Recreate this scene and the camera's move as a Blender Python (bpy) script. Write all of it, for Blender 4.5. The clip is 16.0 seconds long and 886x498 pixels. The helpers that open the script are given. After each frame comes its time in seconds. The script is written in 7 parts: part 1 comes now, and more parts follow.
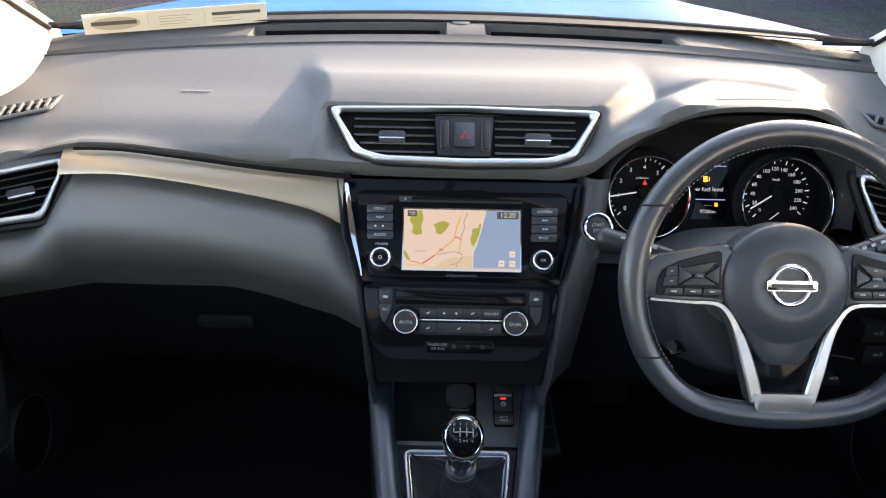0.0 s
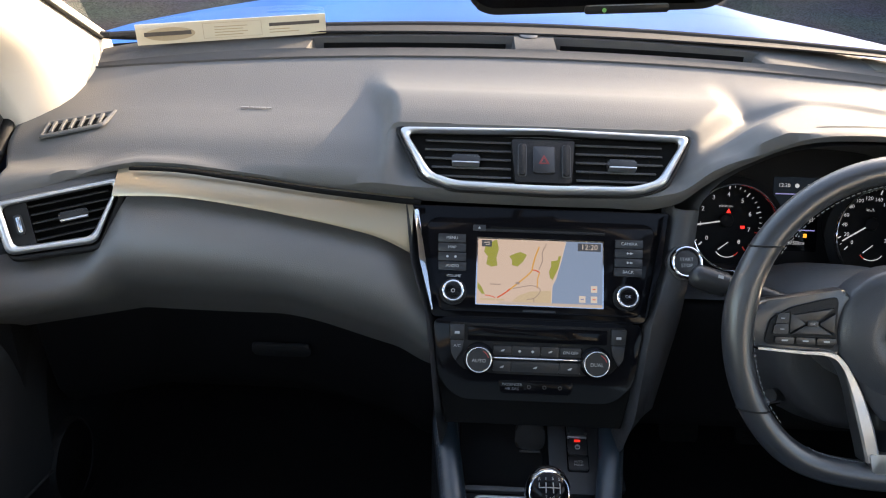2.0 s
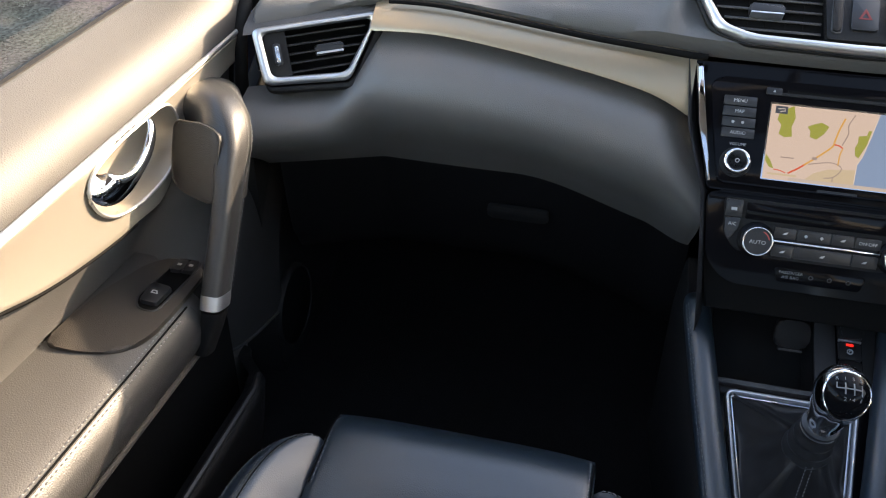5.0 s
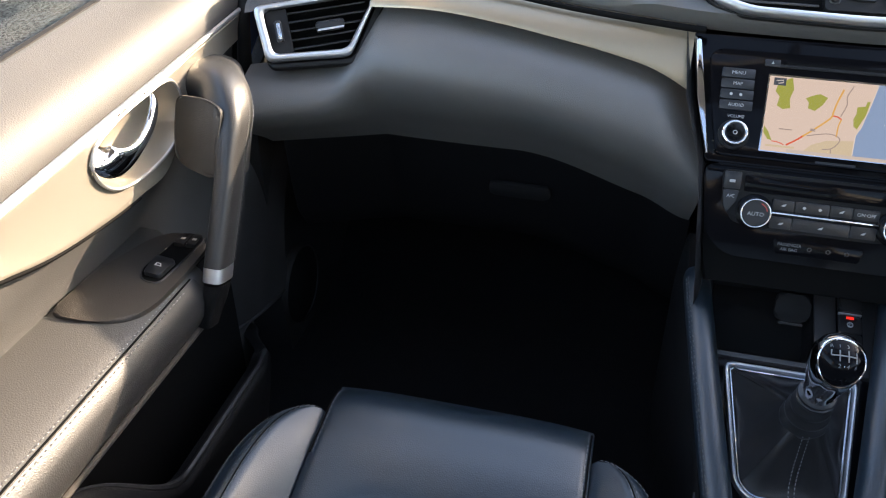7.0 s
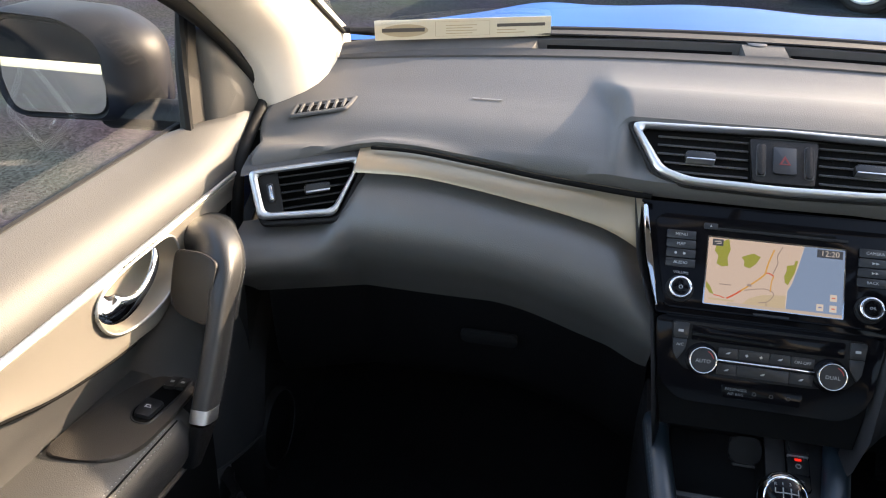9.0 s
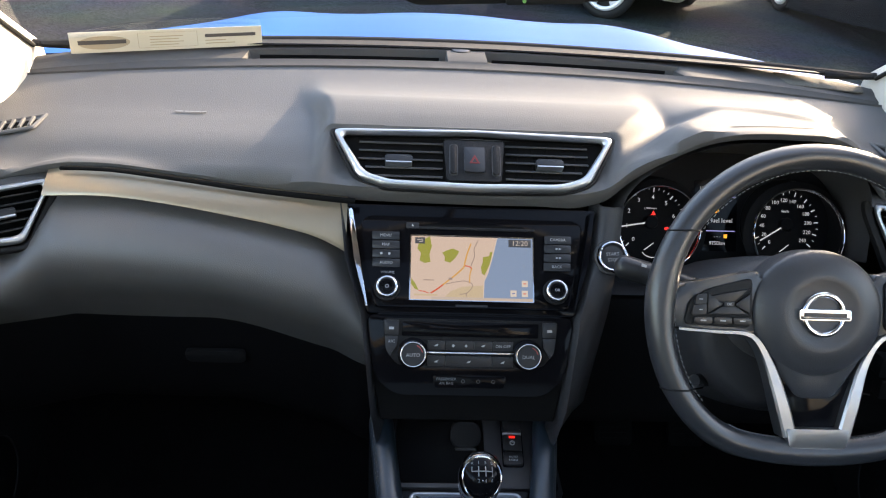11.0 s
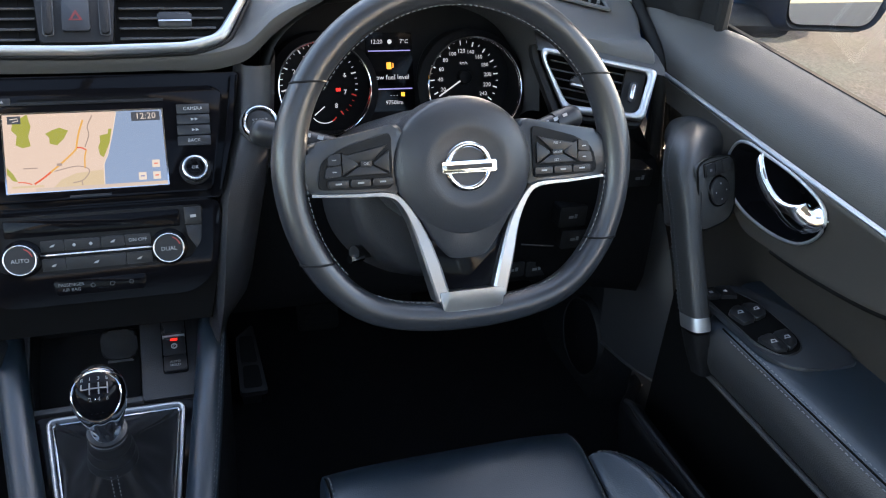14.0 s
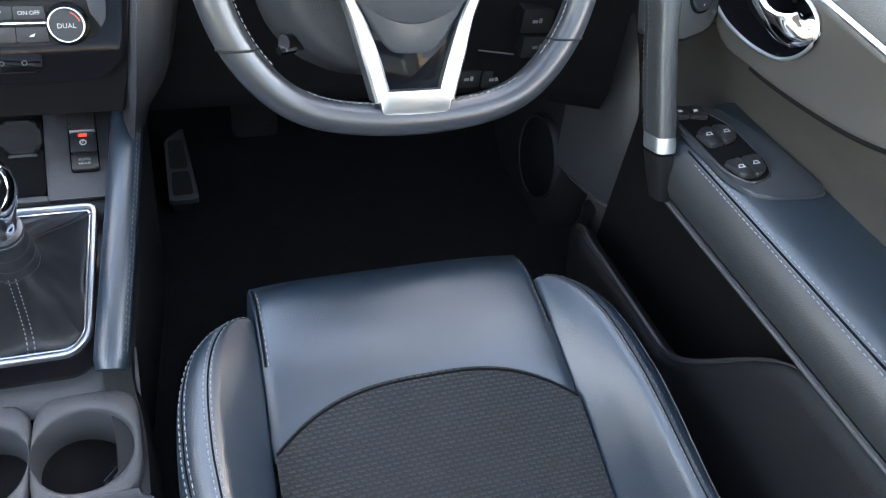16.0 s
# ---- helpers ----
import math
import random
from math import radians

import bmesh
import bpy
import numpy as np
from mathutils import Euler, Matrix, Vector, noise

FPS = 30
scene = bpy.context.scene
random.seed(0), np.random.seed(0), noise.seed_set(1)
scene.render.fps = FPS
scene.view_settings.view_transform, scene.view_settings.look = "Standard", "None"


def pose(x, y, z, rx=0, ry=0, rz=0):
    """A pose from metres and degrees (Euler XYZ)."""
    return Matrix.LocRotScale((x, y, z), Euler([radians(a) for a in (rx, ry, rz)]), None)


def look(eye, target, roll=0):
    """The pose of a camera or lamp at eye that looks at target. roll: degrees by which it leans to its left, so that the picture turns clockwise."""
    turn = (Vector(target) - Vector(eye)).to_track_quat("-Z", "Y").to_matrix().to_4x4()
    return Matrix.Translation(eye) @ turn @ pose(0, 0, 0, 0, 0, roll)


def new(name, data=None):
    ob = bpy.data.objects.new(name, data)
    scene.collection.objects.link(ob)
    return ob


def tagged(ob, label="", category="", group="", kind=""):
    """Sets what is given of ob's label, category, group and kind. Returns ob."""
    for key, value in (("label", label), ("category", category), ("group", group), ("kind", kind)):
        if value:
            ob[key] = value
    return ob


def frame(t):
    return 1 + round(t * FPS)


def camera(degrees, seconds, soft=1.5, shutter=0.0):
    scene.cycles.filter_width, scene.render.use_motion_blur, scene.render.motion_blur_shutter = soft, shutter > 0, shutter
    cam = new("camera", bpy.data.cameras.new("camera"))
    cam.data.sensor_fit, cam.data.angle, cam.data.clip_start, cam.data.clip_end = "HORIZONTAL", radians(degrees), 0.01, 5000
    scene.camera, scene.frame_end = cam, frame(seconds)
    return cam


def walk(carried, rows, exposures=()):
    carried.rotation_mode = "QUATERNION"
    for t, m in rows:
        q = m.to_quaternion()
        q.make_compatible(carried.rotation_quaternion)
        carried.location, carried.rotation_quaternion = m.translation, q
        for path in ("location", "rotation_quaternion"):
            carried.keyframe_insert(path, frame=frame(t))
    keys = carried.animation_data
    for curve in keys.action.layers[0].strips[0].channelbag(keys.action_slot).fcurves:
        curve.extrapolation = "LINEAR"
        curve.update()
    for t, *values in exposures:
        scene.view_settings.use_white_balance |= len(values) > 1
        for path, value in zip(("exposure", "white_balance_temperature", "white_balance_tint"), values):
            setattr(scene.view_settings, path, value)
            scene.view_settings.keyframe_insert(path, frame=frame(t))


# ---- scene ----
cam = camera(58.0, 16.0, soft=1.1)
PATH = [
    (0, (-0.031, -0.022, 1.304), (-0.019, 1.782, 0.441), 1.3),
    (0.5, (-0.022, -0.003, 1.312), (-0.019, 1.8, 0.448), -0.3),
    (1, (-0.041, 0.022, 1.314), (-0.045, 1.824, 0.446), -0.5),
    (1.5, (-0.069, 0.04, 1.311), (-0.092, 1.847, 0.453), 0.4),
    (2, (-0.105, 0.056, 1.309), (-0.136, 1.859, 0.445), 1.7),
    (2.5, (-0.136, 0.074, 1.301), (-0.212, 1.871, 0.427), 2.8),
    (3, (-0.165, 0.078, 1.293), (-0.388, 1.857, 0.407), 1.4),
    (3.5, (-0.18, 0.068, 1.283), (-0.457, 1.841, 0.399), 1.5),
    (4, (-0.198, 0.066, 1.275), (-0.529, 1.823, 0.379), 1.5),
    (4.5, (-0.215, 0.079, 1.255), (-0.614, 1.795, 0.309), 0.9),
    (5, (-0.239, 0.09, 1.229), (-0.612, 1.72, 0.132), 1.1),
    (7.5, (-0.214, 0.062, 1.216), (-0.627, 1.671, 0.104), 0.1),
    (8, (-0.215, 0.029, 1.229), (-0.633, 1.717, 0.242), 0.9),
    (10.5, (-0.127, 0.004, 1.268), (-0.207, 1.863, 0.536), 2.1),
    (11, (-0.089, 0.015, 1.263), (0.014, 1.863, 0.505), 2.8),
    (11.5, (-0.05, 0.015, 1.266), (0.148, 1.845, 0.484), 2.0),
    (12, (-0.01, 0.019, 1.264), (0.28, 1.838, 0.484), 1.6),
    (12.5, (0.025, 0.022, 1.256), (0.419, 1.823, 0.479), 2.2),
    (13, (0.052, 0.032, 1.248), (0.532, 1.813, 0.474), 2.4),
    (13.5, (0.07, 0.053, 1.234), (0.615, 1.79, 0.406), 3.4),
    (14, (0.093, 0.088, 1.205), (0.693, 1.725, 0.226), 4.6),
    (14.5, (0.114, 0.112, 1.189), (0.753, 1.703, 0.159), 6.0),
    (15, (0.125, 0.126, 1.172), (0.76, 1.593, -0.029), 7.9),
    (15.5, (0.129, 0.136, 1.156), (0.782, 1.523, -0.128), 9.6),
    (16, (0.134, 0.135, 1.146), (0.782, 1.492, -0.173), 10.4),
]
# the clip's camera brightens its picture when it looks down into the dark footwell
EXPOSURES = [(0, 3.28, 7500, 15), (1.0, 3.03, 7500, 15), (3.0, 2.83, 7600, 15), (4.0, 2.8, 7700, 15), (5.0, 3.0, 7450, 15), (7.5, 3.1, 7050, 15), (8.5, 2.8, 7300, 15), (11.0, 2.95, 7400, 15), (12.0, 3.2, 7350, 15), (13.0, 3.5, 7450, 15), (13.5, 3.58, 7350, 15), (14.0, 3.34, 7150, 15), (14.5, 3.90, 7350, 15), (15.0, 4.42, 7650, 15), (16.0, 4.92, 8000, 15)]
walk(cam, [(t, look(eye, target, roll)) for t, eye, target, roll in PATH], EXPOSURES)

# ---- world, sun, exposure ----
SUN_ELEVATION, SUN_AZIMUTH = 22.6, 47.5      # degrees; azimuth from straight ahead towards the driver's side
world = bpy.data.worlds.new("sky")
scene.world = world
world.use_nodes = True
wn = world.node_tree
wn.nodes.clear()
sky = wn.nodes.new("ShaderNodeTexSky")
sky.sky_type, sky.sun_disc = "NISHITA", False
sky.sun_elevation, sky.sun_rotation = radians(SUN_ELEVATION), radians(SUN_AZIMUTH)
sky.dust_density = 2.0
wback = wn.nodes.new("ShaderNodeBackground")
wback.inputs["Strength"].default_value = 0.15
wout = wn.nodes.new("ShaderNodeOutputWorld")
wn.links.new(sky.outputs[0], wback.inputs[0])
wn.links.new(wback.outputs[0], wout.inputs[0])
sun_data = bpy.data.lights.new("sun", "SUN")
sun_data.energy, sun_data.angle, sun_data.color = 2.2, radians(0.5), (1.0, 0.85, 0.66)
sun = new("sun", sun_data)
ce, se = math.cos(radians(SUN_ELEVATION)), math.sin(radians(SUN_ELEVATION))
sun.matrix_world = look((6 * ce * math.sin(radians(SUN_AZIMUTH)), 6 * ce * math.cos(radians(SUN_AZIMUTH)), 6 * se + 1), (0, 0, 1))


# ---- materials ----
GLOW = 0.21      # displays and lamps against the exposure


def material(name, colour, rough=0.5, metal=0.0, coat=0.0, spec=0.5, grain=0.0, grain_size=900.0, vary=0.0, vary_size=12.0,
             grain_kind="leather", emit=None, emit_strength=1.0, sheen=0.0, rough_vary=0.0):
    m = bpy.data.materials.new(name)
    m.use_nodes = True
    nt = m.node_tree
    b = nt.nodes["Principled BSDF"]
    b.inputs["Base Color"].default_value = (*colour, 1)
    b.inputs["Roughness"].default_value = rough
    b.inputs["Metallic"].default_value = metal
    b.inputs["Coat Weight"].default_value = coat
    b.inputs["Coat Roughness"].default_value = 0.03
    b.inputs["Specular IOR Level"].default_value = spec
    b.inputs["Sheen Weight"].default_value = sheen
    tc = nt.nodes.new("ShaderNodeTexCoord")
    if vary or rough_vary:
        n1 = nt.nodes.new("ShaderNodeTexNoise")
        n1.inputs["Scale"].default_value, n1.inputs["Detail"].default_value = vary_size, 6.0
        nt.links.new(tc.outputs["Object"], n1.inputs["Vector"])
        if vary:
            mix = nt.nodes.new("ShaderNodeMix")
            mix.data_type = "RGBA"
            mix.inputs[6].default_value = (*[c * (1 - vary) for c in colour], 1)
            mix.inputs[7].default_value = (*[min(1, c * (1 + vary)) for c in colour], 1)
            nt.links.new(n1.outputs["Fac"], mix.inputs[0])
            nt.links.new(mix.outputs[2], b.inputs["Base Color"])
        if rough_vary:
            mr = nt.nodes.new("ShaderNodeMapRange")
            mr.inputs[3].default_value, mr.inputs[4].default_value = rough - rough_vary, rough + rough_vary
            nt.links.new(n1.outputs["Fac"], mr.inputs[0])
            nt.links.new(mr.outputs[0], b.inputs["Roughness"])
    if grain:
        if grain_kind == "leather":
            g = nt.nodes.new("ShaderNodeTexVoronoi")
            g.feature = "DISTANCE_TO_EDGE"
            g.inputs["Scale"].default_value = grain_size
            out = g.outputs["Distance"]
        else:
            g = nt.nodes.new("ShaderNodeTexNoise")
            g.inputs["Scale"].default_value, g.inputs["Detail"].default_value = grain_size, 3.0
            out = g.outputs["Fac"]
        nt.links.new(tc.outputs["Object"], g.inputs["Vector"])
        bump = nt.nodes.new("ShaderNodeBump")
        bump.inputs["Strength"].default_value, bump.inputs["Distance"].default_value = grain, 0.0012
        nt.links.new(out, bump.inputs["Height"])
        nt.links.new(bump.outputs[0], b.inputs["Normal"])
    if emit:
        b.inputs["Emission Color"].default_value = (*emit, 1)
        b.inputs["Emission Strength"].default_value = emit_strength * GLOW
    return m


def glass(name, tint=(1, 1, 1), gloss=1.0):
    m = bpy.data.materials.new(name)
    m.use_nodes = True
    nt = m.node_tree
    nt.nodes.clear()
    out = nt.nodes.new("ShaderNodeOutputMaterial")
    tr, gl = nt.nodes.new("ShaderNodeBsdfTransparent"), nt.nodes.new("ShaderNodeBsdfGlossy")
    mix, fr = nt.nodes.new("ShaderNodeMixShader"), nt.nodes.new("ShaderNodeFresnel")
    fr.inputs["IOR"].default_value = 1.0 + 0.5 * gloss
    tr.inputs[0].default_value = (*tint, 1)
    gl.inputs["Roughness"].default_value = 0.015
    nt.links.new(fr.outputs[0], mix.inputs[0])
    nt.links.new(tr.outputs[0], mix.inputs[1])
    nt.links.new(gl.outputs[0], mix.inputs[2])
    nt.links.new(mix.outputs[0], out.inputs[0])
    return m


def fabric_material():
    m = material("seat_fabric", (0.012, 0.013, 0.015), 0.85, sheen=0.15)
    nt = m.node_tree
    b = nt.nodes["Principled BSDF"]
    tc = nt.nodes.new("ShaderNodeTexCoord")
    mp = nt.nodes.new("ShaderNodeMapping")
    mp.inputs["Scale"].default_value = (62, 62, 1)
    br = nt.nodes.new("ShaderNodeTexBrick")
    br.offset = 0.5
    br.inputs["Scale"].default_value = 1.0
    br.inputs["Mortar Size"].default_value = 0.16
    br.inputs["Mortar Smooth"].default_value = 0.9
    br.inputs["Color1"].default_value = (0.024, 0.029, 0.034, 1)
    br.inputs["Color2"].default_value = (0.016, 0.019, 0.022, 1)
    br.inputs["Mortar"].default_value = (0.005, 0.005, 0.006, 1)
    nt.links.new(tc.outputs["Object"], mp.inputs[0])
    nt.links.new(mp.outputs[0], br.inputs["Vector"])
    nt.links.new(br.outputs["Color"], b.inputs["Base Color"])
    bump = nt.nodes.new("ShaderNodeBump")
    bump.inputs["Strength"].default_value, bump.inputs["Distance"].default_value = 0.8, 0.0012
    bump.invert = True
    nt.links.new(br.outputs["Fac"], bump.inputs["Height"])
    nt.links.new(bump.outputs[0], b.inputs["Normal"])
    return m


PAD = material("dash_soft_plastic", (0.104, 0.104, 0.104), 0.55, spec=0.25, grain=0.34, grain_size=440, vary=0.06, vary_size=30, rough_vary=0.05)
PAD_STRIP = material("dash_rear_strip_plastic", (0.075, 0.074, 0.073), 0.65, spec=0.15, grain=0.3, grain_size=900, vary=0.08, vary_size=50)
PANEL = material("lower_dash_plastic", (0.052, 0.052, 0.054), 0.46, grain=0.5, grain_size=800, vary=0.05, vary_size=20)
DOORP = material("door_soft_plastic", (0.064, 0.0625, 0.060), 0.56, grain=0.26, grain_size=460, vary=0.08, vary_size=25)
DARK = material("black_plastic", (0.008, 0.008, 0.0085), 0.5, spec=0.25, grain=0.5, grain_size=900, vary=0.1)
VENT = material("vent_plastic", (0.022, 0.022, 0.023), 0.42, vary=0.1, vary_size=60)
# Near-black; also carries the shade of slots, wells, pockets and gaps.
HOLE = material("duct_interior", (0.005, 0.005, 0.005), 0.8, spec=0.08)
RUBBER = material("rubber_seal", (0.010, 0.010, 0.010), 0.7, spec=0.25, grain=0.1, grain_kind="noise", grain_size=400)
PIANO = material("piano_black", (0.004, 0.004, 0.005), 0.07, spec=0.10, rough_vary=0.03, vary_size=80)
BUTTON = material("button_plastic", (0.015, 0.0155, 0.017), 0.38, vary=0.08, vary_size=90)
CHROME = material("satin_chrome", (0.60, 0.62, 0.64), 0.42, metal=1.0, rough_vary=0.06, vary_size=60)
SPOKE = material("spoke_satin_metal", (0.42, 0.43, 0.44), 0.38, metal=1.0, rough_vary=0.06, vary_size=60)
BRIGHT = material("bright_chrome", (0.85, 0.86, 0.88), 0.07, metal=1.0, rough_vary=0.03, vary_size=90)
# Lit copy of the slat plastic: light on edges is painted in.
SLATLIT = material("vent_slat_lit_plastic", (0.05, 0.05, 0.05), 0.35, spec=0.5, vary=0.1, vary_size=60)
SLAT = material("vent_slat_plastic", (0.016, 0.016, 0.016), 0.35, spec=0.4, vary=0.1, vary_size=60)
DASHTRIM = material("champagne_metal_trim", (0.38, 0.315, 0.23), 0.36, metal=0.7, rough_vary=0.05, vary_size=70)
# One door trim in two colours: sun and shade are painted in.
TRIM_SUNLIT = material("sunlit_door_trim", (0.43, 0.395, 0.335), 0.38, metal=0.7, rough_vary=0.05, vary_size=70)
TRIMD = material("shaded_door_trim", (0.066, 0.060, 0.054), 0.44, metal=0.45, rough_vary=0.05, vary_size=70)
CONSOLE = material("console_plastic", (0.028, 0.028, 0.030), 0.42, grain=0.4, grain_size=700, vary=0.06, vary_size=25)
SWITCHP = material("switch_panel_plastic", (0.030, 0.033, 0.038), 0.36, vary=0.06, vary_size=40)
LEATHER = material("black_leather", (0.010, 0.0195, 0.029), 0.36, spec=1.0, grain=0.18, grain_size=420, vary=0.12, vary_size=9, rough_vary=0.06)
WHEEL = material("wheel_leather", (0.023, 0.025, 0.029), 0.31, spec=0.8, grain=0.12, grain_size=600, vary=0.1, vary_size=25, rough_vary=0.07)
SLEEVE = material("gaiter_sleeve_rubber", (0.016, 0.016, 0.017), 0.3, spec=0.6, vary=0.1)
BOOT = material("gaiter_leather", (0.008, 0.008, 0.009), 0.44, spec=0.5, grain=0.2, grain_size=500, vary=0.1)
THREAD = material("grey_thread", (0.16, 0.165, 0.17), 0.8)
GRIP = material("grip_leather", (0.026, 0.0265, 0.027), 0.42, spec=0.6, grain=0.25, grain_size=420, vary=0.1, vary_size=12, rough_vary=0.05)
LOWER = material("lower_panel_plastic", (0.086, 0.083, 0.079), 0.42, spec=1.0, grain=0.35, grain_size=600, vary=0.06, vary_size=20)
DARKCHROME = material("dark_satin_chrome", (0.42, 0.44, 0.47), 0.16, metal=1.0, rough_vary=0.05, vary_size=80)
# Near-black: the shade low in the footwells is put into this colour.
LID = material("lower_shaded_plastic", (0.0045, 0.0045, 0.005), 0.6, spec=0.06, grain=0.3, grain_size=800, vary=0.06)
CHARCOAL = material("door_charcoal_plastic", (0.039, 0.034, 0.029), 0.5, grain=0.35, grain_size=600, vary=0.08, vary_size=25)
FABRIC = fabric_material()
CARPET = material("black_carpet", (0.008, 0.008, 0.0085), 0.95, spec=0.05, grain=1.0, grain_size=700, grain_kind="noise", vary=0.3, vary_size=40)
PILLAR = material("light_grey_headlining", (0.62, 0.58, 0.52), 0.85, grain=0.25, grain_size=1500, grain_kind="noise", vary=0.03)
PAINT = material("blue_car_paint", (0.010, 0.10, 0.36), 0.55, spec=0.15, metal=0.0, coat=0.06, grain=0.02, grain_size=3000, grain_kind="noise", vary=0.08, vary_size=3)
WHITEINK = material("white_print", (0.42, 0.42, 0.42), 0.5)
CREAM = material("cream_card", (0.62, 0.56, 0.42), 0.6, vary=0.05, vary_size=20)
CARDINK = material("dark_card_print", (0.08, 0.07, 0.06), 0.6)
CARDTAN = material("tan_card_print", (0.42, 0.34, 0.22), 0.6)
MIRROR = material("mirror_glass", (0.9, 0.9, 0.9), 0.01, metal=1.0)
WSGLASS = glass("windscreen_glass", (0.93, 0.95, 0.94), 1.0)
SIDEGLASS = glass("side_glass", (0.9, 0.93, 0.91), 0.9)
ROOFGLASS = glass("tinted_roof_glass", (0.42, 0.44, 0.45), 0.9)
# Unseen rear glass; the dark tint is added to cut light from behind.
REARGLASS = glass("dimmed_rear_glass", (0.22, 0.23, 0.23), 0.9)
REDLAMP = material("red_light", (0.3, 0.01, 0.01), 0.4, emit=(1.0, 0.03, 0.02), emit_strength=0.7)
AMBER = material("amber_light", (0.3, 0.12, 0.01), 0.4, emit=(1.0, 0.45, 0.05), emit_strength=0.8)
LIT = material("lit_white", (0.4, 0.4, 0.4), 0.4, emit=(0.85, 0.9, 1.0), emit_strength=0.32)
LITLINE = material("lit_violet_line", (0.1, 0.1, 0.2), 0.4, emit=(0.35, 0.35, 0.8), emit_strength=0.5)
CLUSTER = material("cluster_black", (0.004, 0.004, 0.005), 0.7, spec=0.2)
REDINK = material("dial_red", (0.5, 0.03, 0.02), 0.5, emit=(0.8, 0.05, 0.03), emit_strength=0.15)


def screen_colour(name, c, k=0.5):
    return material(name, (0.01, 0.01, 0.01), 0.25, emit=c, emit_strength=k)


LAND, SEA = screen_colour("map_land", (0.72, 0.585, 0.50)), screen_colour("map_sea", (0.25, 0.36, 0.56))
PARK, SAND = screen_colour("map_green", (0.36, 0.38, 0.06)), screen_colour("map_sand", (0.64, 0.53, 0.36))
ROAD_Y, ROAD_R = screen_colour("map_yellow_road", (0.75, 0.42, 0.10)), screen_colour("map_red_road", (0.75, 0.12, 0.05))
ROAD_G, TAGDARK = screen_colour("map_grey_road", (0.38, 0.30, 0.26)), screen_colour("map_dark_tag", (0.06, 0.07, 0.09))
TAGWHITE, TAGBLUE = screen_colour("map_white_tag", (0.75, 0.68, 0.62)), screen_colour("map_blue_tag", (0.15, 0.22, 0.5))
SCREENEDGE = screen_colour("map_bottom_bar", (0.60, 0.52, 0.46))


# ---- mesh helpers ----
def V(*a):
    return Vector(a)


def spline(points, n, closed=False):
    """n points evenly spread along a smooth curve through the given ones."""
    P = [Vector(p) for p in points]
    k = len(P)
    dense = []
    for i in range(k if closed else k - 1):
        p1, p2 = P[i], P[(i + 1) % k]
        p0 = P[i - 1] if closed or i > 0 else p1 * 2 - p2
        p3 = P[(i + 2) % k] if closed or i < k - 2 else p2 * 2 - p1
        for j in range(12):
            t = j / 12
            dense.append(0.5 * ((2 * p1) + (p2 - p0) * t + (2 * p0 - 5 * p1 + 4 * p2 - p3) * t * t + (3 * p1 - p0 - 3 * p2 + p3) * t ** 3))
    dense.append(P[0].copy() if closed else P[-1].copy())
    d = np.r_[0, np.cumsum([(b - a).length for a, b in zip(dense, dense[1:])])]
    want = np.linspace(0, d[-1], n + 1)[:-1] if closed else np.linspace(0, d[-1], n)
    arr = np.array(dense)
    return [Vector([np.interp(w, d, arr[:, c]) for c in range(arr.shape[1])]) for w in want]


def smooth_fn(xs, ys):
    """A smooth function through the given values."""
    xs, ys = np.array(xs, float), np.array(ys, float)
    m = np.gradient(ys, xs)

    def f(x):
        x = min(max(x, xs[0]), xs[-1])
        i = min(max(int(np.searchsorted(xs, x)) - 1, 0), len(xs) - 2)
        h = xs[i + 1] - xs[i]
        t = (x - xs[i]) / h
        return float((1 + 2 * t) * (1 - t) ** 2 * ys[i] + t * (1 - t) ** 2 * h * m[i] + t * t * (3 - 2 * t) * ys[i + 1] + t * t * (t - 1) * h * m[i + 1])
    return f


def step(a, b, x):
    t = min(max((x - a) / (b - a), 0), 1)
    return t * t * (3 - 2 * t)


def plane(origin, u, v):
    """A pose whose x and y axes lie along u and v."""
    u = Vector(u).normalized()
    w = u.cross(Vector(v)).normalized()
    v = w.cross(u)
    m = Matrix((u, v, w)).transposed().to_4x4()
    m.translation = Vector(origin)
    return m


def thing(name, label, category, at=(0, 0, 0), group="", kind=""):
    ob = new(name)
    ob.location = at
    ob.empty_display_size = 0.02
    return tagged(ob, label, category, group, kind)


def part(name, me, mat, parent=None, label="", smooth=True, angle=38, kind=""):
    if isinstance(me, bmesh.types.BMesh):
        bm, me = me, bpy.data.meshes.new(name)
        bmesh.ops.recalc_face_normals(bm, faces=bm.faces)
        bm.to_mesh(me)
        bm.free()
    me.materials.clear()
    me.materials.append(mat)
    if smooth:
        me.polygons.foreach_set("use_smooth", [True] * len(me.polygons))
        me.set_sharp_from_angle(angle=radians(angle))
    ob = new(name, me)
    if parent:
        ob.parent = parent
        top = parent
        at = Vector()
        while top:
            at += top.location
            top = top.parent
        me.transform(Matrix.Translation(-at))
    return tagged(ob, label, kind=kind)


def facing(ob, point):
    """Turns the faces of a sheet so that they look towards a point."""
    me = ob.data
    me.update()
    at, top = Vector(point), ob
    while top:
        at -= top.location
        top = top.parent
    if sum(p.normal.dot(at - p.center) * p.area for p in me.polygons) < 0:
        me.flip_normals()
    return ob


